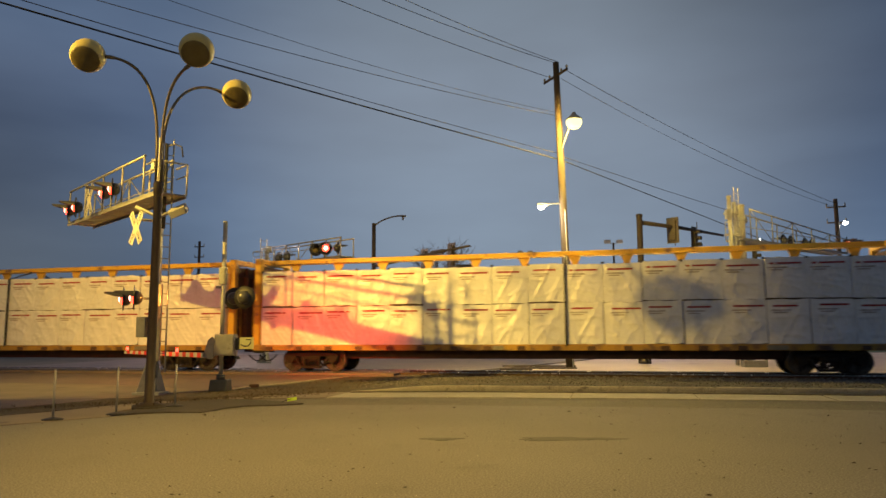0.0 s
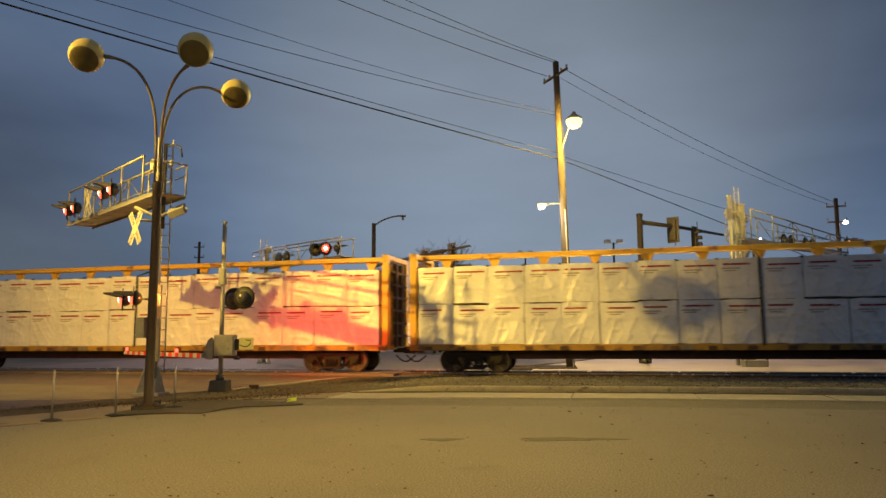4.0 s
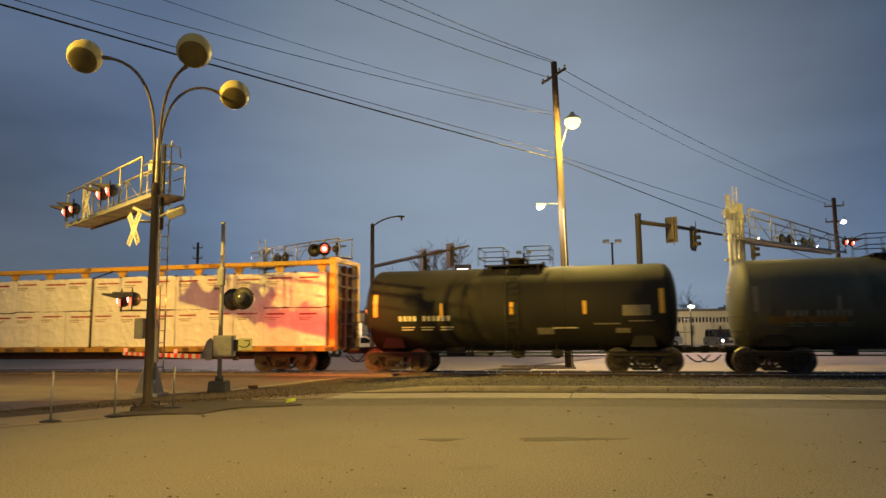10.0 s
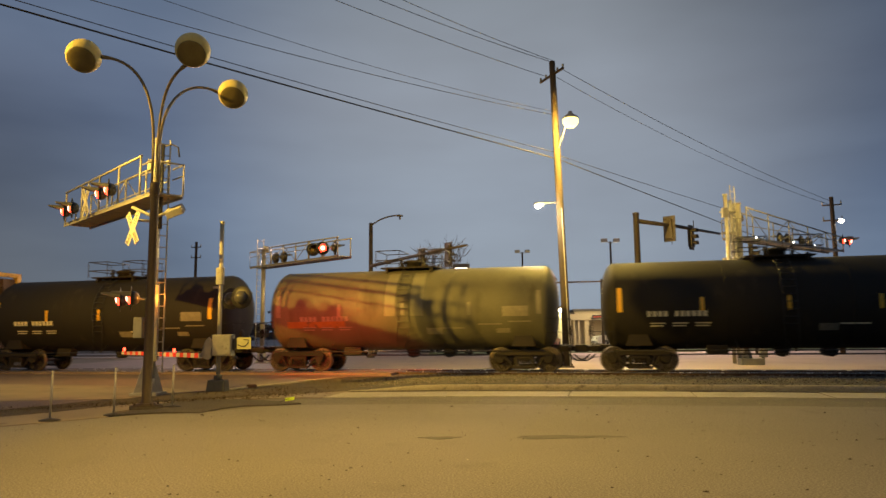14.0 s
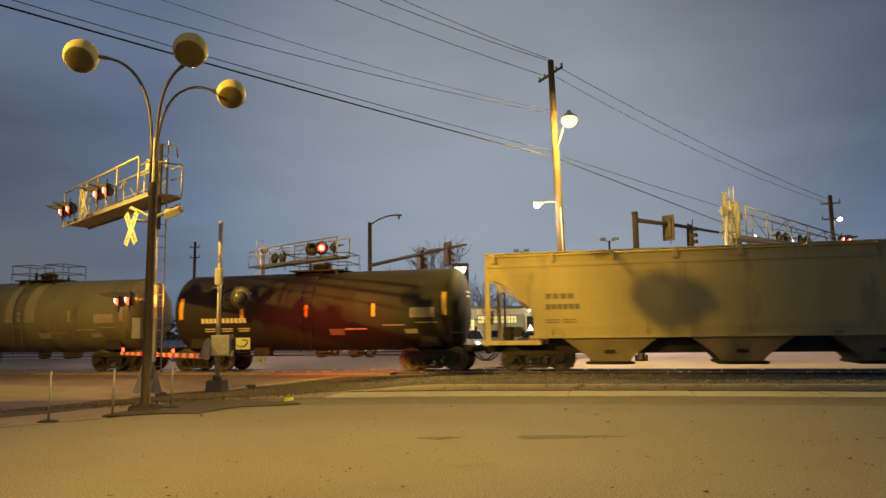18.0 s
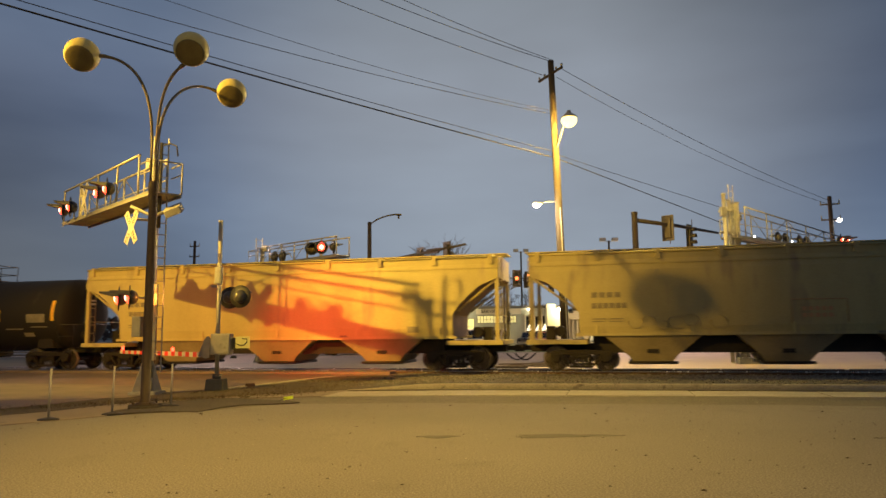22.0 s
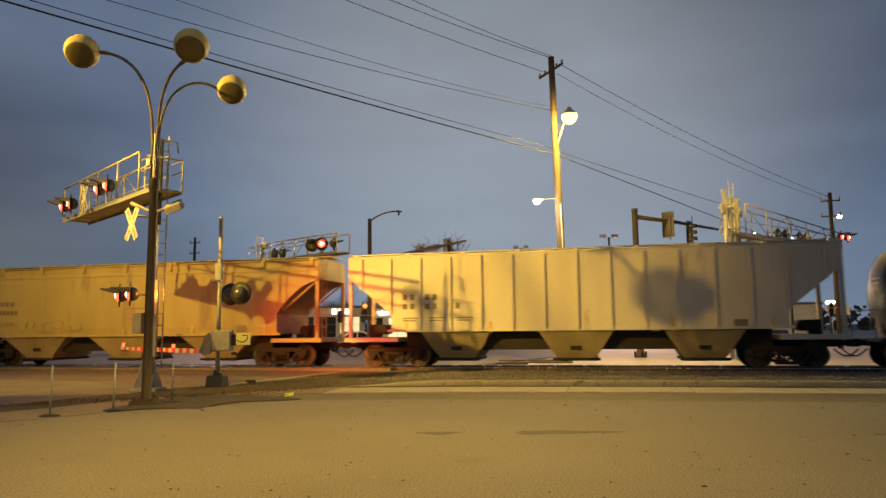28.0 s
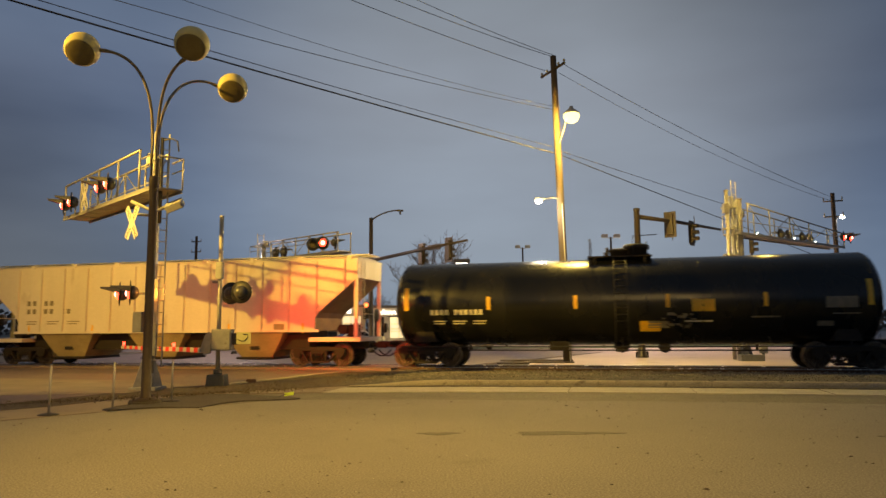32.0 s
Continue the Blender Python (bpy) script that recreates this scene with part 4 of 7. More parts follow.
# --- tank cars
def tank_car(centre, half, paint, label, platform="rail", bright=True):
    car = start_car("tank_car", centre, label, "railcar")
    R, zc = 1.59, 2.40
    def dish(q):
        return HEAD * (1 - math.sqrt(max(0.0, 1 - q ** 2.9)))

    HEAD = 0.5
    bm = B()
    seg, ends = 48, []
    for k in range(13):
        q = 1 - (1 - k / 12) ** 2.2
        ends.append((R * q, dish(q)))
    prof = [(r, -half + x) for r, x in ends] + [(R, q * (half - HEAD) / 3) for q in (-2, -1, 0, 1, 2)] + [(r, half - x) for r, x in ends[::-1]]
    prof[0], prof[-1] = (0.002, -half), (0.002, half)
    lathe(bm, prof, Matrix.Translation((0, 0, zc)) @ pose(0, 0, 0, 0, 90, 0), seg)
    part("tank_shell", bm, paint, car)
    for x in (-half + HEAD, -half * 0.32, half * 0.32, half - HEAD):
        bm = B()
        lathe(bm, [(R + 0.001, x - 0.03), (R + 0.008, x - 0.015), (R + 0.008, x + 0.015), (R + 0.001, x + 0.03)], Matrix.Translation((0, 0, zc)) @ pose(0, 0, 0, 0, 90, 0), seg)
        part("weld_band", bm, paint, car)
    tp = half - 1.25
    for s in (-1, 1):
        bm = B()
        x0, x1 = sorted((s * (half - 2.6), s * (half + 0.42)))
        box(bm, x0, x1, -0.33, 0.33, 0.72, 0.98, bevel=0.02)
        box(bm, *sorted((s * (half + 0.1), s * (half + 0.42))), -1.35, 1.35, 0.88, 0.96)
        part("stub_sill", bm, M_TRUCK, car)
        bm = B()
        prism(bm, [(s * tp - 0.45, 0.95), (s * tp + 0.45, 0.95), (s * tp + 0.25, 1.55), (s * tp - 0.25, 1.55)], -1.18, 1.18)
        part("saddle", bm, M_TRUCK, car)
        bm = B()
        for y in (-1.42, 1.42):
            tube(bm, [(s * (half - 0.4), y, 0.55), (s * (half - 0.4), y, 1.95), (s * (half + 0.38), y, 1.95), (s * (half + 0.38), y, 0.96)], 0.016, 6)
            tube(bm, [(s * (half + 0.38), y, 1.45), (s * (half - 0.4), y, 1.45)], 0.012, 6)
        tube(bm, [(s * (half + 0.38), -1.42, 1.95), (s * (half + 0.38), 1.42, 1.95)], 0.016, 6)
        part("end_handrail", bm, M_BLACK, car)
        bm = B()
        lathe(bm, [(0.17, -0.02), (0.2, 0), (0.2, 0.03), (0.05, 0.05), (0.002, 0.05)], Matrix.Translation((s * (half + 0.43), -0.85, 1.5)) @ pose(0, 0, 0, 0, 90 * s, 0), 16)
        part("brake_wheel", bm, M_TRUCK, car)
        add_coupler(car, s * (half + 0.3), s)
        add_truck(car, s * tp)
    bm = B()
    for y in (-1.45, 1.45):
        tube(bm, [(-half + 0.4, y, 0.78), (half - 0.4, y, 0.78)], 0.024, 6)
        for k in range(7):
            x = -half + 1.2 + k * (2 * half - 2.4) / 6
            tube(bm, [(x, y, 0.78), (x, y * 0.62, 1.12)], 0.016, 5)
    tube(bm, [(-half + 2.2, -0.5, 0.62), (half - 2.2, -0.5, 0.62)], 0.03, 6)
    part("side_rail", bm, M_BLACK, car)
    bm = B()
    cyl(bm, (0, 0, 0.55), (0, 0, 0.98), 0.22, 0.34, 14)
    cyl(bm, (0, -0.25, 0.6), (0, 0.25, 0.6), 0.09, seg=8)
    cyl(bm, (1.5, -0.4, 0.72), (1.5, 0.4, 0.72), 0.2, seg=12)
    box(bm, -2.6, -1.9, -0.9, -0.5, 0.62, 0.95, bevel=0.03)
    pieces("outlet_valve", bm, M_TRUCK, car)
    # top platform with its railing
    bm = B()
    top = zc + R
    box(bm, -1.15, 1.15, -0.75, 0.75, top + 0.02, top + 0.07)
    for y in (-0.72, 0.72):
        for x in (-0.9, 0.9):
            box(bm, x - 0.04, x + 0.04, min(y, y * 0.6), max(y, y * 0.6), top - 0.3, top + 0.05)
    part("platform", bm, M_TRUCK, car)
    if platform == "rail":
        for sx in (-1, 1):
            bm = B()
            c = sx * 0.88
            frame_pts = [(c - 0.48, -0.7), (c + 0.48, -0.7), (c + 0.48, 0.7), (c - 0.48, 0.7), (c - 0.48, -0.7)]
            for up in (0.36, 0.74):
                tube(bm, [(x, y, top + up) for x, y in frame_pts], 0.02, 6)
            for x, y in frame_pts[:4]:
                tube(bm, [(x, y, top + 0.05), (x, y, top + 0.74)], 0.018, 6)
            part("platform_railing", bm, M_BLACK, car)
    else:
        bm = B()
        tube(bm, [(-1.05, -0.7, top + 0.05), (-1.05, -0.7, top + 0.72), (-1.05, 0.7, top + 0.72), (-1.05, 0.7, top + 0.05)], 0.02, 6)
        tube(bm, [(0.5, -0.7, top + 0.05), (0.5, -0.7, top + 0.78), (1.35, -0.7, top + 0.80)], 0.02, 6)
        tube(bm, [(1.05, 0.7, top + 0.05), (1.05, 0.7, top + 0.72)], 0.02, 6)
        part("platform_railing", bm, M_BLACK, car)
    bm = B()
    lathe(bm, [(0.33, 0), (0.33, 0.30), (0.40, 0.31), (0.40, 0.38), (0.30, 0.42), (0.002, 0.44)], Matrix.Translation((0.0, 0, top - 0.04)), 18)
    if platform != "rail":
        lathe(bm, [(0.42, 0), (0.42, 0.34), (0.48, 0.36), (0.48, 0.50), (0.36, 0.56), (0.002, 0.58)], Matrix.Translation((0.62, 0, top - 0.02)), 20)
    for x, y, h in ((-0.5, 0.25, 0.3), (-0.42, -0.3, 0.42), (0.48, -0.3, 0.26), (1.05, 0, 0.2)):
        cyl(bm, (x, y, top - 0.02), (x, y, top + h), 0.07, 0.06, 10)
    pieces("manway_fitting", bm, M_TRUCK, car)
    bm = B()
    for s in (-1, 1):
        for x in (-0.22, 0.22):
            tube(bm, [(x, s * 0.55, top + 0.05)] + [(x, s * (R + 0.10) * math.cos(a), zc + (R + 0.10) * math.sin(a)) for a in (1.0, 0.75, 0.5, 0.25, 0.0, -0.3)] + [(x, s * 1.55, 0.75)], 0.02, 6)
        for k in range(11):
            a = 1.05 - k * 0.15
            if a > -0.45:
                y, z = s * (R + 0.10) * math.cos(a), zc + (R + 0.10) * math.sin(a)
                tube(bm, [(-0.22, y, z), (0.22, y, z)], 0.014, 5)
    part("ladder", bm, paint if paint is M_TANKGREY else M_BLACK, car)
    # reflective strips and stencils, wrapped on the shell

    def on_shell(bmx, x0, x1, z0, z1, mat=0, lift=0.006):
        for s in (-1,):
            ps = []
            rows = max(2, math.ceil((z1 - z0) / 0.09))
            for z in [z0 + (z1 - z0) * k / rows for k in range(rows + 1)]:
                q = max(-1, min(1, (z - zc) / R))
                yy = s * (R + lift) * math.sqrt(max(0, 1 - q * q))
                ps.append((bmx.verts.new((x0, yy, z)), bmx.verts.new((x1, yy, z))))
            for a, b in zip(ps, ps[1:]):
                f = bmx.faces.new((a[0], a[1], b[1], b[0]))
                f.material_index = mat
    if paint is M_TANKGREY:
        for x0, x1 in ((-0.72, -0.30), (0.30, 0.80)):
            bm = B()
            for k in range(7):
                on_shell(bm, x0, x1, 3.80 - 0.24 * (k + 1), 3.80 - 0.24 * k, lift=0.004)
            bmesh.ops.remove_doubles(bm, verts=bm.verts, dist=0.0005)
            part("cleaned_band", bm, M_TANKPALE, car, "paler wiped band beside the ladder")
    n = 6 if half > 7 else 5
    for i in range(n):
        x = -half + 0.55 + i * (2 * half - 1.25) / (n - 1)
        bm = B()
        on_shell(bm, x, x + (0.13 if i not in (0, n - 1) else 0.17), 2.12, 2.60 if i not in (0, n - 1) else 2.98)
        part("reflector_strip", bm, M_YELSTRIPE if bright else M_MARKDIM, car, "yellow reflective strip" if bright else "faded yellow reflective strip")
    ink = M_MARK if bright else M_MARKDIM
    x = -half + 1.55
    bits = [(x + i * 0.185, x + i * 0.185 + 0.135, 1.95, 2.14, ink) for i in range(11) if i != 4]
    for i in range(3):
        bits.append((x + 0.1 + i * 0.75, x + 0.62 + i * 0.75, 1.70, 1.74, ink))
        bits.append((x + 0.1 + i * 0.75, x + 0.55 + i * 0.75, 1.61, 1.65, ink))
    bits += [(half * 0.25, half * 0.25 + 0.9, 1.62, 1.67, ink), (half * 0.5, half * 0.5 + 0.9, 1.75, 1.80, M_MARKDIM)]
    bits += [(half - 1.95, half - 1.0, 2.05, 2.42, M_MARKDIM), (half - 1.75, half - 0.9, 1.84, 1.88, M_MARKDIM), (half - 2.2, half - 1.7, 1.45, 1.62, M_MARKDIM), (0.9, 1.5, 1.42, 1.66, M_MARKDIM)]
    for x0, x1, z0, z1, m in bits:
        bm = B()
        on_shell(bm, x0, x1, z0, z1)
        part("stencil_mark", bm, m, car)
    # two short dashes on each head
    for s in (-1, 1):
        for z in (2.84, 3.0):
            bm = B()
            cells = []
            for k in range(7):
                y = -0.32 + 0.64 * k / 6
                cells.append([bm.verts.new((s * (half - dish(math.hypot(y, h - zc) / R) + 0.006), y, h)) for h in (z, z + 0.07)])
            for c, d in zip(cells, cells[1:]):
                bm.faces.new((c[0], d[0], d[1], c[1]))
            part("head_mark", bm, ink, car)
    if not bright:
        bm = B()
        on_shell(bm, -half + 1.0, -half + 3.4, 1.7, 1.95)
        part("orange_band", bm, M_FADED, car, "worn orange lettering band")
    if half > 7:
        for x0, x1, z0, z1 in ((0.62, 1.32, 1.30, 1.66), (2.35, 3.1, 1.98, 2.40)):
            bm = B()
            on_shell(bm, x0, x1, z0, z1)
            part("yellow_placard", bm, M_YELSTRIPE, car, "blank yellow placard")
        bm = B()
        rg = random.Random(5)
        for k in range(26):
            xx, zz = 1.35 + rg.random() * 1.0, 1.38 + rg.random() * 0.5
            on_shell(bm, xx, xx + rg.uniform(0.05, 0.22), zz, zz + rg.uniform(0.03, 0.10))
        part("chalk_scrawl", bm, M_MARKDIM, car, "pale scrawl of worn paint")
    return car


# --- covered hoppers
def hopper_car(centre, half, paint, label, ribs=0, chutes=3, spray=False, zb=1.26):
    car = start_car("covered_hopper_car", centre, label, "railcar")
    ze = 4.20
    # cross-section of one side, from the sill up to the roof's crown
    sec = [(1.44, zb), (1.49, 1.6), (1.51, 2.2), (1.51, 3.0), (1.48, 3.6), (1.40, 3.98), (1.40, ze), (1.0, 4.28), (0.5, 4.33), (0.0, 4.35)] if not ribs else [(1.46, zb), (1.46, 2.2), (1.46, 3.2), (1.46, 3.9), (1.46, 4.12), (1.46, ze), (1.1, 4.27), (0.6, 4.32), (0.0, 4.35), (0.0, 4.35)]
    full = [(-y, z) for y, z in sec] + [(y, z) for y, z in sec[::-1]][1:]

    def reach(z):
        """How far the body goes towards the car's end at this height."""
        if z >= 3.45:
            return half
        if ribs:
            return half - 1.75 * min(1, (3.45 - z) / 1.45)
        q = min(1, (3.45 - z) / 1.35)
        return half - 1.75 * (1 - (1 - q) ** 2) ** 0.5 * (0.55 + 0.45 * q)
    bm = B()
    levels = sorted({zb, 1.6, 1.9, 2.1, 2.3, 2.5, 2.75, 3.0, 3.2, 3.45, 3.6, 3.98, ze})

    def width(z):
        for (y0, z0), (y1, z1) in zip(sec, sec[1:]):
            if z0 <= z <= z1 and z1 > z0:
                return y0 + (y1 - y0) * (z - z0) / (z1 - z0)
        return sec[0][0]
    rows = []
    for z in levels:
        r, y = reach(z), width(z)
        rows.append([bm.verts.new(c) for c in ((-r, -y, z), (r, -y, z), (r, y, z), (-r, y, z))])
    for a, b in zip(rows, rows[1:]):
        for i in range(4):
            f = bm.faces.new((a[i], a[(i + 1) % 4], b[(i + 1) % 4], b[i]))
            f.smooth = False
    bm.faces.new(rows[0][::-1])
    crown = [bm.verts.new((s * half, y, z)) for y, z in ((-0.7, 4.31), (0.7, 4.31)) for s in (-1, 1)]
    t = rows[-1]
    bm.faces.new((t[0], t[1], crown[1], crown[0]))
    bm.faces.new((crown[0], crown[1], crown[3], crown[2]))
    bm.faces.new((crown[2], crown[3], t[2], t[3]))
    bm.faces.new((t[1], t[2], crown[3], crown[1]))
    bm.faces.new((t[3], t[0], crown[0], crown[2]))
    part("hopper_body", bm, paint, car)
    # rust-brown slope sheets at both ends, laid just over the body
    low = [z for z in levels if z <= 3.45]
    for s in (-1, 1):
        bm = B()
        edge_v = [[bm.verts.new((s * (reach(z) + 0.008), y * (width(z) - 0.03), z)) for y in (-1, 1)] for z in low]
        for a, b in zip(edge_v, edge_v[1:]):
            bm.faces.new((a[0], a[1], b[1], b[0]))
        bmesh.ops.recalc_face_normals(bm, faces=bm.faces[:])
        part("slope_sheet", bm, M_SLOPE, car, "rust-brown sloping end sheet")
    # posts and platforms stand in the open ends
    for s in (-1, 1):
        bm = B()
        box(bm, *sorted((s * (half - 2.0), s * (half + 0.15))), -1.46, 1.46, 0.98, 1.14, bevel=0.01)
        part("end_platform", bm, paint, car)
        for y in (-1.36, 1.36):
            bm = B()
            box(bm, s * (half - 0.07) - 0.07, s * (half - 0.07) + 0.07, y - 0.06, y + 0.06, 1.14, 3.47)
            part("end_post", bm, paint, car)
            bm = B()
            tube(bm, [(s * (half - 0.1), y, 3.4), (s * (half - 1.6), y * 0.9, 2.25)], 0.045, 6)
            part("end_brace", bm, paint, car)
        bm = B()
        for y in (-1.2, -0.8):
            cyl(bm, (s * (half + 0.06), y, 1.0), (s * (half + 0.06), y, 4.2), 0.016, seg=6)
        for k in range(9):
            cyl(bm, (s * (half + 0.06), -1.2, 1.2 + k * 0.36), (s * (half + 0.06), -0.8, 1.2 + k * 0.36), 0.013, seg=6)
        tube(bm, [(s * (half + 0.06), -1.4, 2.05), (s * (half + 0.06), 1.4, 2.05)], 0.016, 6)
        part("ladder", bm, paint, car)
        bm = B()
        lathe(bm, [(0.24, -0.02), (0.28, 0), (0.28, 0.03), (0.06, 0.05), (0.002, 0.06)], Matrix.Translation((s * (half + 0.1), 0.55, 2.0)) @ pose(0, 0, 0, 0, 90 * s, 0), 18)
        part("brake_wheel", bm, M_TRUCK, car)
        bm = B()
        cyl(bm, (s * (half - 1.0), -0.5, 1.45), (s * (half - 1.0), 0.6, 1.45), 0.2, seg=14)
        box(bm, *sorted((s * (half - 0.8), s * (half - 0.45))), -0.3, 0.3, 1.14, 1.65, bevel=0.03)
        part("brake_cylinder", bm, M_TRUCK, car)
        bm = B()
        box(bm, *sorted((s * (half - 2.4), s * (half + 0.1))), -0.3, 0.3, 0.70, 0.98)
        part("draft_sill", bm, M_TRUCK, car)
        add_coupler(car, s * (half + 0.02), s)
        add_truck(car, s * (half - 1.75))
    bm = B()
    for s in (-1, 1):
        box(bm, -half + 1.6, half - 1.6, s * 1.47 - 0.035, s * 1.47 + 0.035, zb - 0.05, zb + 0.05)
    part("side_sill", bm, paint, car)
    bm = B()
    box(bm, -half + 2.2, half - 2.2, -0.9, 0.9, 0.66, zb)
    part("centre_sill", bm, M_TRUCK, car)
    wide = 1.38 if ribs else 1.72
    for i in range(chutes):
        x = (i - (chutes - 1) / 2) * 4.4 - 0.1
        bm = B()
        ring = []
        for z, wx, wy in ((zb + 0.01, wide, 1.43), (0.58, 0.84, 1.16), (0.36, 0.66, 1.06)):
            ring.append([bm.verts.new((x + sx * wx, sy * wy, z)) for sx, sy in ((-1, -1), (1, -1), (1, 1), (-1, 1))])
        for lo, hi in ((ring[1], ring[0]), (ring[2], ring[1])):
            for k in range(4):
                bm.faces.new((lo[k], lo[(k + 1) % 4], hi[(k + 1) % 4], hi[k]))
        bm.faces.new(ring[0])
        bm.faces.new(ring[2][::-1])
        ch = part("chute", bm, M_HOPDARK, car)
        bm = B()
        box(bm, x - 0.74, x + 0.74, -1.1, 1.1, 0.26, 0.37, bevel=0.02)
        part("outlet_gate", bm, M_TRUCK, ch)
        bm = B()
        cyl(bm, (x - 0.84, -1.13, 0.32), (x + 0.84, -1.13, 0.32), 0.05, seg=8)
        part("operating_shaft", bm, M_TRUCK, ch)
        bm = B()
        box(bm, x - 0.2, x + 0.2, -1.24, -1.19, 0.66, 0.80, bevel=0.01)
        part("inspection_port", bm, M_TRUCK, ch)
    # roof walkway on brackets, with hatches
    bm = B()
    box(bm, -half - 0.22, half + 0.22, -0.62, -0.12, 4.40, 4.44)
    box(bm, -half - 0.22, half + 0.22, 0.12, 0.62, 4.40, 4.44)
    part("running_board", bm, M_GALV if ribs else paint, car)
    for k in range(9):
        x = -half + 0.3 + k * (2 * half - 0.6) / 8
        bm = B()
        box(bm, x - 0.08, x + 0.08, -1.50, -0.1, 3.97 if not ribs else 4.14, 4.32)
        part("roof_bracket", bm, paint, car)
    bm = B()
    tube(bm, [(-half, -1.42, 4.235), (half, -1.42, 4.235)], 0.045, 6)
    tube(bm, [(-half, 1.42, 4.235), (half, 1.42, 4.235)], 0.045, 6)
    part("eave_rail", bm, paint, car)
    if not ribs:
        bm = B()
        for s in (-1,):
            box(bm, -half + 0.05, half - 0.05, s * 1.45 - 0.03, s * 1.45 + 0.03, 3.80, 3.86)
        part("side_seam", bm, paint, car)
    for k in range(ribs):
        x = -half + 0.55 + k * (2 * half - 1.1) / (ribs - 1)
        z0 = zb if abs(x) < half - 1.9 else 3.45 - 1.45 * max(0.0, (half - abs(x)) / 1.75)
        bm = B()
        prism(bm, [(x - 0.05, z0), (x + 0.05, z0), (x + 0.05, 4.14), (x - 0.05, 4.14)], -1.55, -1.455)
        part("side_rib", bm, paint, car)
    # stencils
    bm = B()
    ys = -1.525 if not ribs else -1.47
    x = -half + 2.2
    if ribs:
        for j, (z, gaps) in enumerate(((2.55, (0, 1, 3, 4)), (2.2, (0, 1, 3, 4, 6, 7)))):
            marks(bm, x, z, 8, 0.17, 0.21, ys, 0.72, [k for k in range(8) if k not in gaps])
        for i in range(3):
            marks(bm, x + i * 1.05, 1.85, 1, 0.6, 0.04, ys)
            marks(bm, x + i * 1.05, 1.75, 1, 0.5, 0.04, ys)
    else:
        marks(bm, x, 2.62, 4, 0.20, 0.19, ys, 0.35)
        marks(bm, x, 2.24, 6, 0.17, 0.19, ys, 0.22)
        for z in (1.85, 1.76):
            marks(bm, x, z, 2, 0.48, 0.035, ys, 0.25)
    pieces("letter_bar", bm, M_MARKDARK, car, "dark stencilled letter bars")
    bm = B()
    box(bm, half - 3.5, half - 3.05, ys - 0.004, ys + 0.004, 1.45, 1.68)
    box(bm, half - 6.2, half - 5.9, ys - 0.004, ys + 0.004, 1.30, 1.37)
    pieces("data_plate", bm, M_MARKDARK, car)
    bm = B()
    for k in range(5):
        xx = -half + 2.3 + k * (2 * half - 4.6) / 4
        box(bm, xx, xx + 0.09, ys - 0.004, ys + 0.004, 1.32, 1.70)
    pieces("reflector_strip", bm, M_YELSTRIPE if ribs else M_HOPTAN, car)
    if spray:
        # loops follow a mark part graffiti, part the crossing signal's shadow
        bm = B()
        rg = random.Random(9)
        x = -half + 3.7
        for k in range(7):
            cx, cz, rr = x + k * 0.46, 1.72 + 0.1 * math.sin(k * 2.1), rg.uniform(0.14, 0.24)
            a0 = rg.uniform(0, 6)
            pts = [(cx + rr * 1.3 * math.cos(a0 + q * 0.5), ys - 0.01, cz + rr * math.sin(a0 + q * 0.5)) for q in range(11)]
            tube(bm, pts, 0.012, 4)
        part("scrawl_and_shade", bm, M_SPRAYSHADE, car, "faded looping scrawl, part spray paint, part painted shadow")
        bm = B()
        x = half - 8.75
        tube(bm, [(x, ys - 0.002, 1.66), (x, ys - 0.002, 2.44), (x + 1.7, ys - 0.002, 2.44), (x + 1.7, ys - 0.002, 1.66)], 0.014, 4)
        for z in (1.84, 2.06):
            for k in range(5):
                box(bm, x + 0.32 + k * 0.2, x + 0.45 + k * 0.2, ys - 0.004, ys + 0.004, z, z + 0.13)
        part("stencil_frame", bm, M_SPRAYRED, car, "faded red stencilled frame with letter bars")
    return car


lumber_car(-90.7, 1)
lumber_car(-66.3, 2)
lumber_car(-41.95, 3)
tank_car(-23.25, 5.86, M_TANKBROWN, "grimy black tank railcar with faded cream stencils")
tank_car(-9.85, 5.75, M_TANKGREY, "grey-green tank railcar streaked with dark spills", bright=False)
tank_car(3.65, 6.15, M_TANKBROWN, "dirty black tank railcar with yellow reflective strips")
hopper_car(19.65, 8.9, M_HOPTAN, "tan covered hopper railcar with smooth rounded sides", chutes=3)
hopper_car(38.45, 8.75, M_HOPDUST, "dusty tan hopper railcar with faded graffiti scrawls", chutes=3, spray=True, zb=1.32)
hopper_car(57.19, 8.73, M_HOPGREY, "light grey covered hopper railcar with ribbed sides", ribs=15, chutes=3, zb=1.40)
tank_car(75.8, 8.5, M_TANKBLACK, "glossy black long tank railcar with yellow placards", platform="dome")
tank_car(93.5, 7.6, M_TANKBLACK, "black tank railcar behind the long tank railcar")

# ---- lamps, signals and poles on the near side ----
AX = Vector((-0.70, 0.714, 0)).normalized()      # along the crossing arms, away from the mast
FX = Vector((-0.714, -0.70, 0)).normalized()     # the way that the near flashers face


def curve_pts(p0, p1, p2, p3, n=14):
    p0, p1, p2, p3 = map(Vector, (p0, p1, p2, p3))
    return [((1 - t) ** 3) * p0 + 3 * t * (1 - t) ** 2 * p1 + 3 * t * t * (1 - t) * p2 + t ** 3 * p3 for t in [k / n for k in range(n + 1)]]


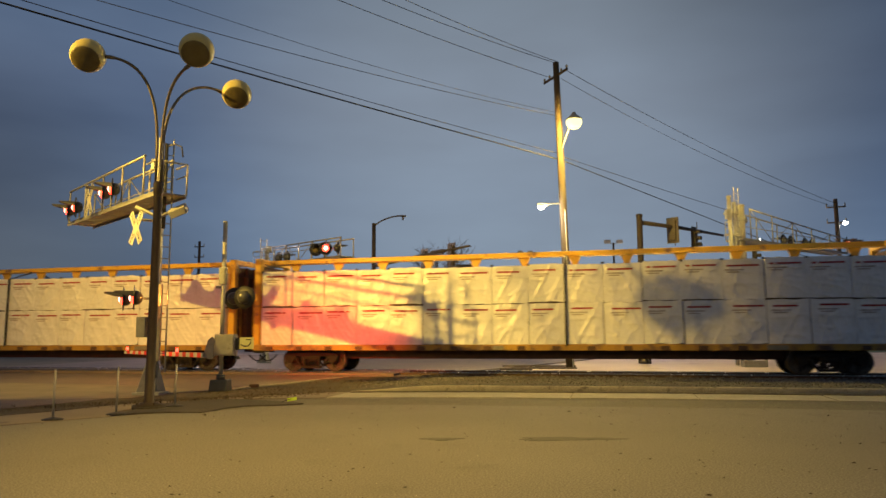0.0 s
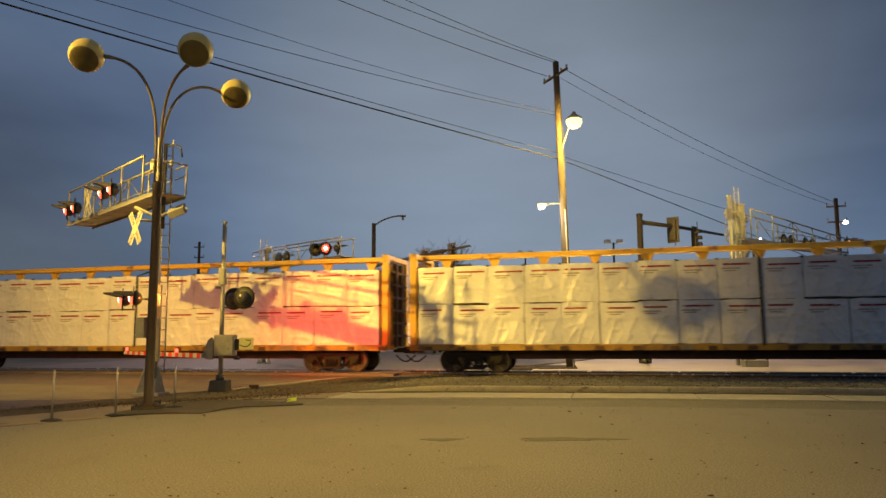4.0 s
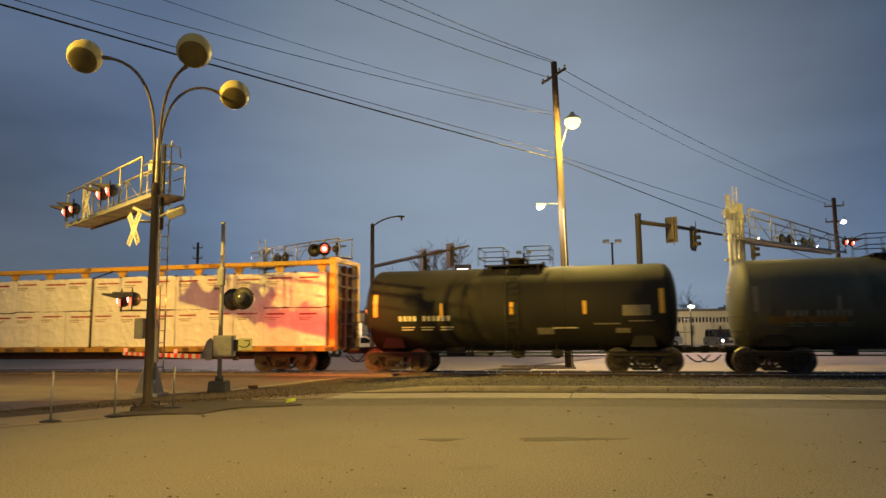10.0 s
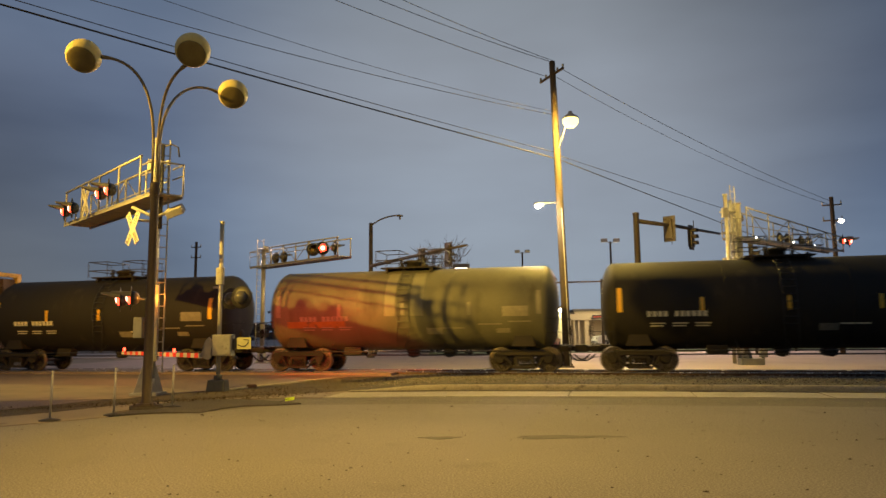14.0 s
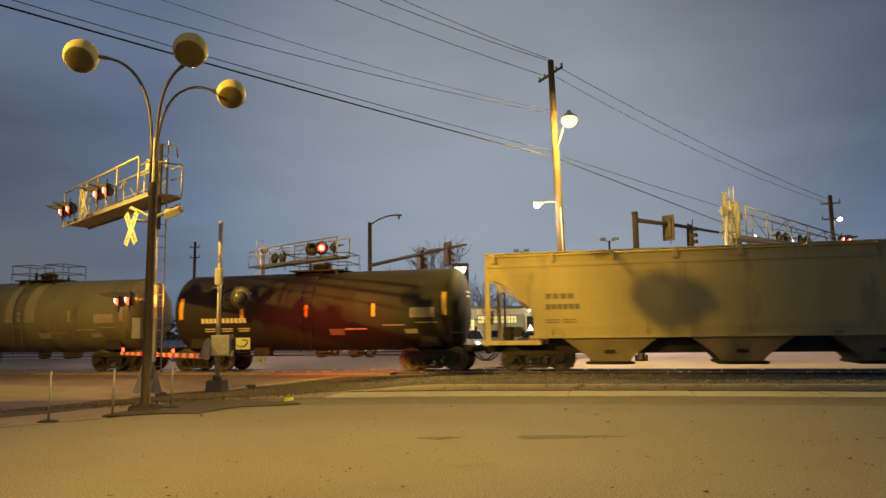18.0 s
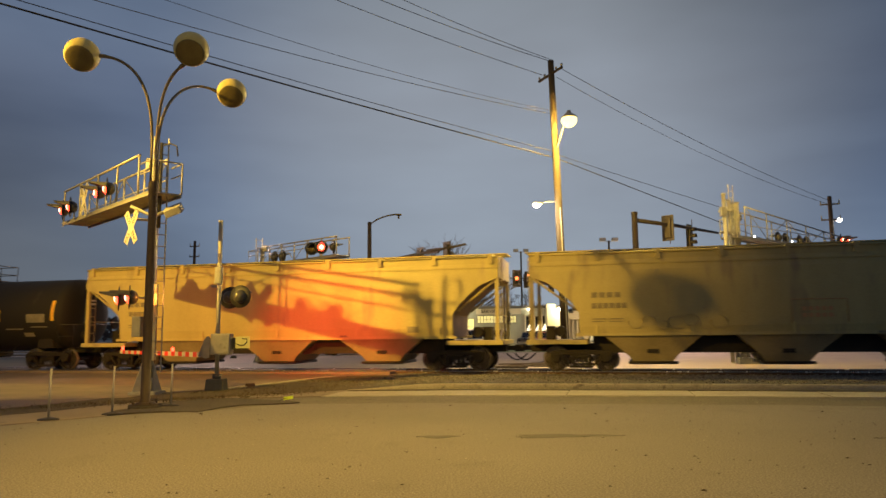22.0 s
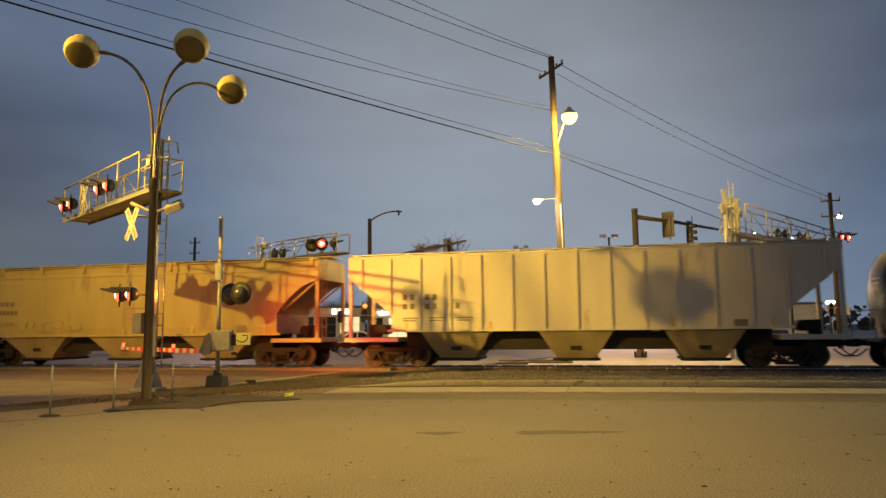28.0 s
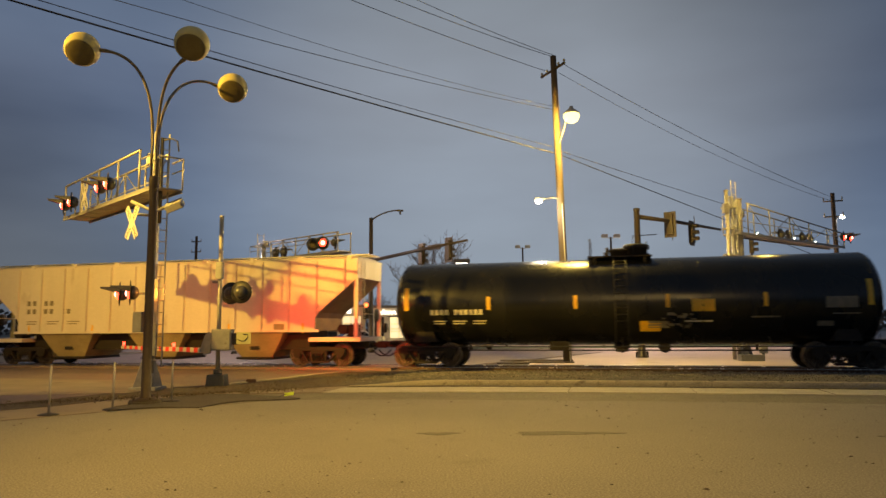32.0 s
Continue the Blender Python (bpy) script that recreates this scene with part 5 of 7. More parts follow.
def globe_lamp():
    base = Vector((-6.56, 15.69, 0.07))
    th = thing("street_lamp", Matrix.Translation(base), "unlit street lamp with three cream bowl heads on curved arms", "street lamp")
    bm = B()
    lathe(bm, [(0.17, 0.0), (0.17, 0.05), (0.105, 0.08), (0.098, 1.5), (0.09, 4.69), (0.095, 4.74), (0.112, 4.79), (0.112, 5.0), (0.09, 5.04)], seg=18)
    part("pole", bm, M_BROWNPOLE, th)
    bm = B()
    lathe(bm, [(0.34, 0.0), (0.34, 0.012), (0.2, 0.03), (0.19, 0.06)], seg=18)
    for k in range(4):
        a = math.pi / 4 + k * math.pi / 2
        cyl(bm, (0.26 * math.cos(a), 0.26 * math.sin(a), 0.0), (0.26 * math.cos(a), 0.26 * math.sin(a), 0.07), 0.022, seg=6)
    part("base_plate", bm, M_BROWNPOLE, th)
    bm = B()
    lathe(bm, [(0.36, -0.075), (0.345, -0.01), (0.33, 0.0), (0.002, 0.0)], seg=24)
    part("footing", bm, M_PATCH, th, "low dark concrete footing")
    heads = (Vector((-1.47, -0.62, 7.83)), Vector((1.13, -1.00, 7.78)), Vector((1.18, 1.82, 7.77)))
    r = 0.375
    for c, grip, lift in zip(heads, (Vector((0.95, 0.15, 0)), Vector((-0.5, 0.25, -0.83)), Vector((-0.95, 0.15, 0.1))), (0.04, 0.04, 0.2)):
        out = Vector((c.x, c.y, 0)).normalized()
        root = out * 0.07
        end = c + grip * r
        rise = end.z - 5.84
        bm = B()
        pts = [root + Vector((0, 0, 4.7))] + curve_pts(root + Vector((0, 0, 5.84)), root + Vector((0, 0, 5.84 + rise * 0.78)), end - out * 0.55 + grip * 0.15 + Vector((0, 0, lift)), end, 16)
        tube(bm, pts, [0.034] * (len(pts) - 4) + [0.032, 0.032, 0.046, 0.046], 10)
        part("arm", bm, M_ARM, th)
        n = Vector((0.14, -0.70, -0.66)).normalized()
        m = Matrix.Translation(c) @ n.to_track_quat("Z", "Y").to_matrix().to_4x4()
        bm = B()
        prof = [(0.002, -r)]
        for k in range(1, 29):
            a = -math.pi / 2 + k * (math.pi / 2 + 0.62) / 28
            prof.append((r * math.cos(a), r * math.sin(a)))
        rim = prof[-1]
        lathe(bm, prof, m, 72)
        shade = part("shade", bm, M_GLOBE, th, "cream bowl-shaped lamp shell")
        bm = B()
        lathe(bm, [(0.002, rim[1] + 0.034), (rim[0] * 0.6, rim[1] + 0.026), (rim[0] * 0.93, rim[1] + 0.012), (rim[0] * 0.985, rim[1] + 0.002)], m, 72)
        part("diffuser", bm, M_LENS_OFF, shade, "dark unlit diffuser")
    return th


globe_lamp()


def flasher(parent, c, face, lit=True, r=0.33):
    """One round signal: black target disc, housing, long visor and red lens."""
    m = Matrix.Translation(c) @ Vector(face).to_track_quat("Z", "Y").to_matrix().to_4x4()
    bm = B()
    lathe(bm, [(0.14, 0.0), (r, 0.005), (r, 0.018), (0.12, 0.02)], m, 26)
    head = part("signal_light", bm, M_BLACK, parent)
    bm = B()
    lathe(bm, [(0.002, -0.21), (0.07, -0.2), (0.14, -0.16), (0.185, -0.09), (0.195, 0.0)], m, 22)
    part("housing", bm, M_HOUSING, head, "dark glossy round lamp housing")
    bm = B()
    lathe(bm, [(0.002, 0.12), (0.09, 0.105), (0.15, 0.06), (0.175, 0.02)], m, 18)
    part("lens", bm, G_RED if lit else M_LENS_OFF, head)
    if lit:
        bm = B()
        lathe(bm, [(0.002, 0.14), (0.05, 0.132), (0.09, 0.112), (0.095, 0.104)], m, 14)
        part("bulb_spot", bm, G_REDHOT, head)
    bm = B()
    rings = []
    for d in (0.0, 0.48):
        half = 1.5 if d == 0 else 0.7
        rings.append([bm.verts.new(m @ Vector((0.19 * math.sin(a), 0.19 * math.cos(a), 0.02 + d))) for a in [-half + 2 * half * k / 12 for k in range(13)]])
    for k in range(12):
        bm.faces.new((rings[0][k], rings[0][k + 1], rings[1][k + 1], rings[1][k]))
    part("visor", bm, M_VISOR, head)
    return head


def flasher_pair(th, c, along, face, back=True, lit=True, back_lit=False):
    bm = B()
    a = Vector(along).normalized() * 0.38
    tube(bm, [Vector(c) - a, Vector(c) + a], 0.03, 8)
    box(bm, c[0] - 0.06, c[0] + 0.06, c[1] - 0.06, c[1] + 0.06, c[2] - 0.07, c[2] + 0.07, bevel=0.01)
    part("crossarm", bm, M_BLACK, th)
    for s in (-1, 1):
        flasher(th, Vector(c) + s * a + Vector(face) * 0.16, face, lit)
        if back:
            flasher(th, Vector(c) + s * a - Vector(face) * 0.16, -Vector(face), back_lit)


def crossbuck(th, c, face, size=1.2):
    """Two white crossed blades with black words."""
    m = Matrix.Translation(c) @ (Vector(face).to_track_quat("Z", "Y").to_matrix().to_4x4())
    sign = new("crossbuck")
    sign.parent, sign.matrix_local = th, m
    for k, (ang, word) in enumerate(((58, "RAILROAD"), (-58, "CROSSING"))):
        bm = B()
        q = Matrix.Translation((0, 0, 0.012 * k)) @ pose(0, 0, 0, 0, 0, ang)
        v = box(bm, -size / 2, size / 2, -0.105 * size, 0.105 * size, 0, 0.008)
        bmesh.ops.transform(bm, matrix=q, verts=bm.verts)
        blade = part("blade", bm, M_SIGNWHITE, sign)
        cu = bpy.data.curves.new("lettering", "FONT")
        cu.body, cu.size, cu.align_x, cu.align_y, cu.extrude = word, 0.165 * size, "CENTER", "CENTER", 0.002
        cu.materials.append(M_SIGNBLACK)
        if k == 0:
            for cut, nm in ((word[:4], -0.32), (word[4:], 0.32)):
                c2 = cu.copy()
                c2.body = cut
                o = new("lettering", c2)
                o.parent, o.matrix_local = sign, q @ Matrix.Translation((nm * size, 0, 0.011))
        else:
            for cut, nm in ((word[:4], -0.32), (word[4:], 0.32)):
                c2 = cu.copy()
                c2.body = cut
                o = new("lettering", c2)
                o.parent, o.matrix_local = sign, q @ Matrix.Translation((nm * size, 0, 0.011))
    return sign


def cantilever(name, mast, axis, length, walk_z, label, top=1.55, tower=False, plate=0.85, over=0.75, mast_r=0.2, rail=1.05, bay=1.05, tip=None):
    """A walkway truss carried by a mast, with railing."""
    th = thing(name, Matrix.Translation(mast), label, "railway signal")
    a = Vector(axis).normalized()
    p = Vector((-a.y, a.x, 0))
    bm = B()
    cyl(bm, (0, 0, 0.45), (0, 0, walk_z + top), mast_r, seg=20)
    cyl(bm, (0, 0, walk_z + top), (0, 0, walk_z + top + 0.06), mast_r + 0.03, seg=20)
    part("mast", bm, M_ALU, th)
    bm = B()
    box(bm, -mast_r - 0.22, mast_r + 0.22, -mast_r - 0.22, mast_r + 0.22, 0, 0.10, bevel=0.01)
    for k in range(4):
        q = Matrix.Rotation(k * math.pi / 2 + 0.6, 4, "Z")
        v0 = [bm.verts.new(q @ Vector(c)) for c in ((mast_r * 0.9, -0.03, 0.08), (mast_r + 0.24, -0.03, 0.08), (mast_r * 0.9, -0.03, 0.95))]
        v1 = [bm.verts.new(q @ Vector(c)) for c in ((mast_r * 0.9, 0.03, 0.08), (mast_r + 0.24, 0.03, 0.08), (mast_r * 0.9, 0.03, 0.95))]
        bm.faces.new(v0)
        bm.faces.new(v1[::-1])
        for i in range(3):
            bm.faces.new((v0[i], v1[i], v1[(i + 1) % 3], v0[(i + 1) % 3]))
    cyl(bm, (0, 0, 0.08), (0, 0, 0.46), mast_r * 1.05, seg=18)
    part("base", bm, M_GALV, th)
    # walkway
    bm = B()
    co = [(-over, -plate / 2), (length, -plate / 2), (length, plate / 2), (-over, plate / 2)]
    slab(bm, [tuple((a * s + p * w).xy) for s, w in co], walk_z - 0.035, walk_z)
    for w in (-plate / 2, plate / 2):
        q0, q1 = a * -over + p * w, a * length + p * w
        inn = p * (-0.03 if w > 0 else 0.03)
        slab(bm, [tuple(c.xy) for c in ((q0, q1, q1 + inn, q0 + inn) if w < 0 else (q0 + inn, q1 + inn, q1, q0))], walk_z - 0.10, walk_z + 0.02)
    k = -over
    while k < length:
        q0, q1 = a * k - p * plate / 2, a * k + p * plate / 2
        tube(bm, [(q0.x, q0.y, walk_z - 0.035), (q1.x, q1.y, walk_z - 0.035)], 0.012, 5)
        k += 0.9
    part("walkway", bm, M_ALU, th)
    n = max(4, int(length / bay))
    for w in (-plate / 2 + 0.03, plate / 2 - 0.03):
        bm = B()
        q0, q1 = a * 0.1 + p * w, a * length + p * w
        z1 = walk_z + rail
        drop = 0.05 if tip is None else rail - tip
        tube(bm, [(q0.x, q0.y, z1), (q1.x, q1.y, z1 - drop)], 0.035, 6)
        if w < 0:
            tube(bm, [(q0.x, q0.y, walk_z + 0.55), (q1.x, q1.y, walk_z + 0.52)], 0.02, 5)
        part("handrail", bm, M_ALU, th)
        for i in range(n + 1):
            q = a * (0.15 + (length - 0.2) * i / n) + p * w
            bm = B()
            tube(bm, [(q.x, q.y, walk_z), (q.x, q.y, z1 - drop * i / n)], 0.032, 6)
            part("post", bm, M_ALU, th)
            if i < n and w < 0:
                q2 = a * (0.15 + (length - 0.2) * (i + 1) / n) + p * w
                s0, s1 = (walk_z, z1 - drop * (i + 1) / n) if i % 2 else (z1 - drop * i / n, walk_z)
                bm = B()
                tube(bm, [(q.x, q.y, s0), (q2.x, q2.y, s1)], 0.018, 5)
                part("brace", bm, M_ALU, th)
    bm = B()
    for w in (-plate / 2, plate / 2):
        q0 = a * -over + p * w
        tube(bm, [(q0.x, q0.y, walk_z), (q0.x, q0.y, walk_z + 0.85), (q0.x + a.x * over * 0.9, q0.y + a.y * over * 0.9, walk_z + 0.85)], 0.026, 6)
        tube(bm, [(q0.x, q0.y, walk_z + 0.55), (q0.x + a.x * over * 0.9, q0.y + a.y * over * 0.9, walk_z + 0.55)], 0.02, 6)
    q0, q1 = a * -over - p * plate / 2, a * -over + p * plate / 2
    tube(bm, [(q0.x, q0.y, walk_z + 0.85), (q1.x, q1.y, walk_z + 0.85)], 0.026, 6)
    part("end_railing", bm, M_ALU, th)
    # bracket boxes at the mast's head
    bm = B()
    q = a * 0.25
    box(bm, q.x - 0.13, q.x + 0.13, q.y - 0.13, q.y + 0.13, walk_z + 0.80, walk_z + 1.12, bevel=0.03)
    part("head_bracket", bm, M_ALU, th)
    # ladder up the mast
    lad = a * -(mast_r + (0.40 if over > 0.8 else 0.22))
    bm = B()
    for w in (-0.2, 0.2):
        q = lad + p * w
        cyl(bm, (q.x, q.y, 0.6), (q.x, q.y, walk_z + 1.6), 0.022, seg=6)
    for k in range(int((walk_z + 1.2) / 0.32)):
        q0, q1 = lad - p * 0.2, lad + p * 0.2
        cyl(bm, (q0.x, q0.y, 0.8 + k * 0.32), (q1.x, q1.y, 0.8 + k * 0.32), 0.014, seg=5)
    part("ladder", bm, M_ALU, th)
    if tower:
        # latticed cable tower beside the mast
        c = a * -0.75
        for k, (sx, r, up) in enumerate(((-0.16, 0.09, 0.35), (0.24, 0.085, 0.1))):
            bm = B()
            q = a * (-0.75 + sx)
            cyl(bm, (q.x, q.y, 0.1), (q.x, q.y, walk_z + top + up), r, seg=14)
            cyl(bm, (q.x, q.y, walk_z + top + up), (q.x, q.y, walk_z + top + up + 0.05), r + 0.03, seg=14)
            part("tower_column", bm, M_ALU, th)
        for z in (1.2, 2.4, 3.6, 4.8, 6.0, 7.0):
            bm = B()
            q = a * -0.72
            box(bm, q.x - 0.34, q.x + 0.34, q.y - 0.16, q.y + 0.16, z, z + 0.09, bevel=0.01)
            part("tower_band", bm, M_ALU, th)
        bm = B()
        for w in (-0.62, -0.98):
            q = a * w - p * 0.30
            cyl(bm, (q.x, q.y, 0.6), (q.x, q.y, walk_z + top + 0.75), 0.022, seg=6)
        for k in range(24):
            q0, q1 = a * -0.62 - p * 0.30, a * -0.98 - p * 0.30
            cyl(bm, (q0.x, q0.y, 0.8 + k * 0.31), (q1.x, q1.y, 0.8 + k * 0.31), 0.014, seg=5)
        part("tower_ladder", bm, M_ALU, th)
        bm = B()
        q = a * -1.0
        box(bm, q.x - 0.13, q.x + 0.13, q.y - 0.12, q.y + 0.12, walk_z + 0.9, walk_z + 1.35, bevel=0.02)
        part("tower_box", bm, M_ALU, th)
    return th


# crossing signal with the long arm over the near road
FY = Vector((-0.93, -0.36, 0)).normalized()
near_arm = cantilever("crossing_signal", (-7.92, 19.04, 0), AX, 6.65, 5.42, "galvanised cantilever crossing signal with lit red flashers", top=0.87, over=0.78, mast_r=0.14, rail=1.14, bay=1.7)
flasher_pair(near_arm, AX * 2.22 + FX * 0.46 + Vector((0, 0, 5.86)), AX, FY, back=False)
flasher_pair(near_arm, AX * 5.5 + FX * 0.46 + Vector((0, 0, 5.76)), AX, FY, back=False)
flasher_pair(near_arm, FX * 0.45 + AX * 0.18 + Vector((0, 0, 2.60)), AX, FY, back=False)
crossbuck(near_arm, AX * 3.88 + FX * 0.62 + Vector((0, 0, 5.80)), FX, 1.12)
crossbuck(near_arm, FX * 0.55 + AX * 0.10 + Vector((0, 0, 4.52)), Vector((-0.6, -0.8, 0)), 1.0)
for s, zz in ((2.22, 5.86), (5.5, 5.76)):
    bm = B()
    q0, q1 = AX * s + FX * 0.4, AX * s + FX * 0.46
    tube(bm, [(q0.x, q0.y, 5.42), (q0.x, q0.y, zz), (q1.x, q1.y, zz)], 0.03, 6)
    pieces("flasher_bracket", bm, M_ALU, near_arm)
bm = B()
q = FX * 0.5 + AX * 0.18
tube(bm, [(0, 0, 2.6), (q.x, q.y, 2.6)], 0.035, 6)
tube(bm, [(0, 0, 4.75), (FX * 0.55 + AX * 0.1).xy[:] + (4.75,)], 0.04, 6)
pieces("flasher_bracket", bm, M_GALV, near_arm)
bm = B()
box(bm, -0.34, -0.10, -0.34, -0.1, 1.55, 2.1, bevel=0.02)
part("junction_box", bm, M_GREYBOX, near_arm)
bm = B()
box(bm, -0.06, 0.26, -0.22, -0.10, 0.92, 2.98, bevel=0.02)
part("cable_cover", bm, M_ALU, near_arm, "flat aluminium cable casing")
# black conduit beside the ladder, with a bent cable head
bm = B()
q = AX * -0.36
cyl(bm, (q.x, q.y, 4.5), (q.x, q.y, 6.86), 0.05, seg=10)
tube(bm, [(q.x, q.y, 6.8), (q.x + 0.25, q.y, 6.86), (q.x + 0.42, q.y, 6.78), (q.x + 0.46, q.y, 6.5)], 0.022, 6)
part("conduit", bm, M_BLACK, near_arm, "black cable conduit")
# floodlight on a bracket
bm = B()
box(bm, -0.24, 0.24, -0.17, 0.17, -0.11, 0.11, bevel=0.04)
box(bm, -0.20, 0.20, -0.175, -0.165, -0.085, 0.085)
bmesh.ops.transform(bm, matrix=Matrix.Translation((0.66, -0.29, 4.98)) @ pose(0, 0, 0, 30, -22, 0), verts=bm.verts)
tube(bm, [(-0.46, -0.42, 5.08), (0.14, -0.34, 4.80), (0.44, -0.29, 4.95)], 0.05, 6)
part("floodlight", bm, M_GREYBOX, near_arm, "grey unlit floodlight box")


def gate_machine():
    g = Vector((-6.42, 20.2, 0))
    th = thing("crossing_gate", Matrix.Translation(g), "grey crossing gate machine with its striped arm lowered", "crossing gate")
    bm = B()
    cyl(bm, (0, 0, 0.3), (0, 0, 4.88), 0.062, seg=16)
    cyl(bm, (0, 0, 4.88), (0, 0, 4.92), 0.07, seg=16)
    part("mast", bm, M_GALV, th)
    bm = B()
    box(bm, -0.27, 0.27, -0.25, 0.25, 0, 0.34, taper=0.03, bevel=0.03)
    cyl(bm, (0, 0, 0.3), (0, 0, 0.48), 0.12, seg=14)
    part("base", bm, surface("dark_blue_grey_casting", (0.032, 0.036, 0.046), (0.06, 0.066, 0.078), 6, 0.6, 0.1, 0.12, 50), th, "dark blue-grey cast base")
    bm = B()
    box(bm, -0.20, 0.36, -0.42, -0.06, 1.02, 1.62, bevel=0.03)
    box(bm, -0.17, 0.33, -0.44, -0.41, 1.06, 1.58, bevel=0.01)
    cyl(bm, (0.1, -0.46, 1.32), (0.1, -0.43, 1.32), 0.03, seg=8)
    bmesh.ops.translate(bm, vec=(0.12, 0, 0), verts=bm.verts)
    part("machine_box", bm, M_GREYBOX, th)
    bm = B()
    prism(bm, [(-0.30, 0.92), (-0.20, 0.95), (-0.17, 1.45), (-0.26, 1.55), (-0.36, 1.45), (-0.50, 1.0)], -0.36, -0.26)
    bmesh.ops.translate(bm, vec=(0.08, 0, 0), verts=bm.verts)
    part("counterweight", bm, M_GREYBOX, th)
    bm = B()
    box(bm, 0.48, 0.64, -0.32, -0.22, 1.18, 1.5, bevel=0.02)
    part("gate_bracket", bm, M_BLACK, th)
    bm = B()
    cyl(bm, (0.42, -0.27, 0.92), (0.42, -0.27, 1.0), 0.10, 0.06, 12)
    bmesh.ops.translate(bm, vec=(0.12, 0, 0), verts=bm.verts)
    part("gate_hub", bm, M_BLACK, th)
    bm = B()
    box(bm, 0.48, 0.88, -0.36, -0.345, 1.20, 1.53)
    bmesh.ops.translate(bm, vec=(0.14, 0, 0), verts=bm.verts)
    sgn = part("notice_plate", bm, surface("pale_yellow_green_plate", (0.42, 0.42, 0.20), (0.52, 0.52, 0.27), 5, 0.5, 0, 0.03, 40), th, "pale yellow-green notice plate")
    bm = B()
    tube(bm, [(0.50, -0.365, 1.33), (0.62, -0.365, 1.28), (0.72, -0.365, 1.29), (0.80, -0.365, 1.38), (0.80, -0.365, 1.46), (0.66, -0.365, 1.47)], 0.014, 5)
    bmesh.ops.translate(bm, vec=(0.14, 0, 0), verts=bm.verts)
    part("notice_print", bm, M_SIGNBLACK, sgn)
    bm = B()
    box(bm, -0.10, 0.13, -0.16, -0.05, 3.05, 3.55, bevel=0.03)
    part("relay_box", bm, M_GREYBOX, th)
    bm = B()
    tube(bm, [(-0.22, 0.02, 2.98), (0.05, 0.02, 2.98)], 0.035, 8)
    part("crossarm_clamp", bm, M_GREYBOX, th)
    flasher_pair(th, (0.36, 0.1, 2.68), (0.62, -0.78, 0), Vector((0.2, 0.98, 0)), back=False)
    bm = B()
    lathe(bm, [(0.18, 0), (0.17, 0.06), (0.10, 0.12), (0.002, 0.14)], Matrix.Translation((0, 0, 4.2)) @ pose(0, 0, 0, 90, 0, 0), 16)
    # the lowered arm, red and white board by board
    n = 27
    L = 6.9
    for i in range(n):
        bm2 = B()
        s0, s1 = 0.5 + L * i / n, 0.5 + L * (i + 1) / n
        q0, q1 = AX * s0, AX * s1
        p = Vector((-AX.y, AX.x, 0)) * 0.02
        w0, w1 = 0.075 - 0.02 * i / n, 0.075 - 0.02 * (i + 1) / n
        vs = [bm2.verts.new((q.x + p.x * sg, q.y + p.y * sg, 1.0 + w * up)) for q, w in ((q0, w0), (q1, w1)) for sg, up in ((-1, -1), (1, -1), (1, 1), (-1, 1))]
        for f in ((0, 1, 2, 3), (7, 6, 5, 4), (0, 4, 5, 1), (1, 5, 6, 2), (2, 6, 7, 3), (3, 7, 4, 0)):
            bm2.faces.new([vs[k] for k in f])
        part("arm_board", bm2, M_RED if i % 2 else M_SIGNWHITE, th)
    bm.free()
    for s in (3.0, 5.0, 7.2):
        q = AX * s
        bm = B()
        cyl(bm, (q.x, q.y, 1.07), (q.x, q.y, 1.19), 0.045, seg=10)
        part("arm_light", bm, G_RED, th, "lit red gate-arm light")
    return th


gate_machine()

for i, (x, y, h) in enumerate(((-7.52, 13.59, 0.95), (-6.69, 14.42, 0.95), (-6.09, 15.96, 0.92))):
    th = thing("marker_post", Matrix.Translation((x, y, 0.012)), "thin grey steel marker post on a flat rubber base", "post", "marker posts by the sidewalk")
    bm = B()
    cyl(bm, (0, 0, 0.02), (0.008, 0, h), 0.022, seg=10)
    cyl(bm, (0.008, 0, h), (0.008, 0, h + 0.015), 0.026, seg=10)
    part("rod", bm, M_GALV, th)
    bm = B()
    lathe(bm, [(0.20, 0.0), (0.20, 0.015), (0.15, 0.03), (0.04, 0.05), (0.002, 0.05)], Matrix.Diagonal((1, 0.8, 1, 1)), 16)
    part("foot", bm, M_BLACK, th)

th = thing("marker_flag", Matrix.Translation((-3.85, 16.7, 0.02)), "fluorescent yellow marker flag on a bent wire", "flag")
bm = B()
tube(bm, [(0, 0, 0), (0.10, 0.05, 0.04), (0.20, 0.08, 0.07)], 0.006, 5)
part("wire", bm, M_BLACK, th)
bm = B()
fl = [[bm.verts.new((0.12 + 0.22 * i / 4, 0.06 + 0.02 * math.sin(i * 1.7 + s), 0.012 + 0.075 * s + 0.008 * i)) for i in range(5)] for s in (0, 1)]
fl2 = [[bm.verts.new(v.co + Vector((0, 0.004, 0))) for v in r] for r in fl]
for i in range(4):
    bm.faces.new((fl[0][i], fl[0][i + 1], fl[1][i + 1], fl[1][i]))
    bm.faces.new((fl2[1][i], fl2[1][i + 1], fl2[0][i + 1], fl2[0][i]))
part("cloth", bm, M_FLAG, th)
bm = B()
box(bm, -0.14, 0.14, -0.07, 0.07, 0, 0.10, bevel=0.015)
o = tagged(part("brick_block", bm, M_RUSTSHADE), "reddish brown block lying on the verge", "block")
o.matrix_world = pose(-5.75, 21.3, 0.02, 0, 0, 12)

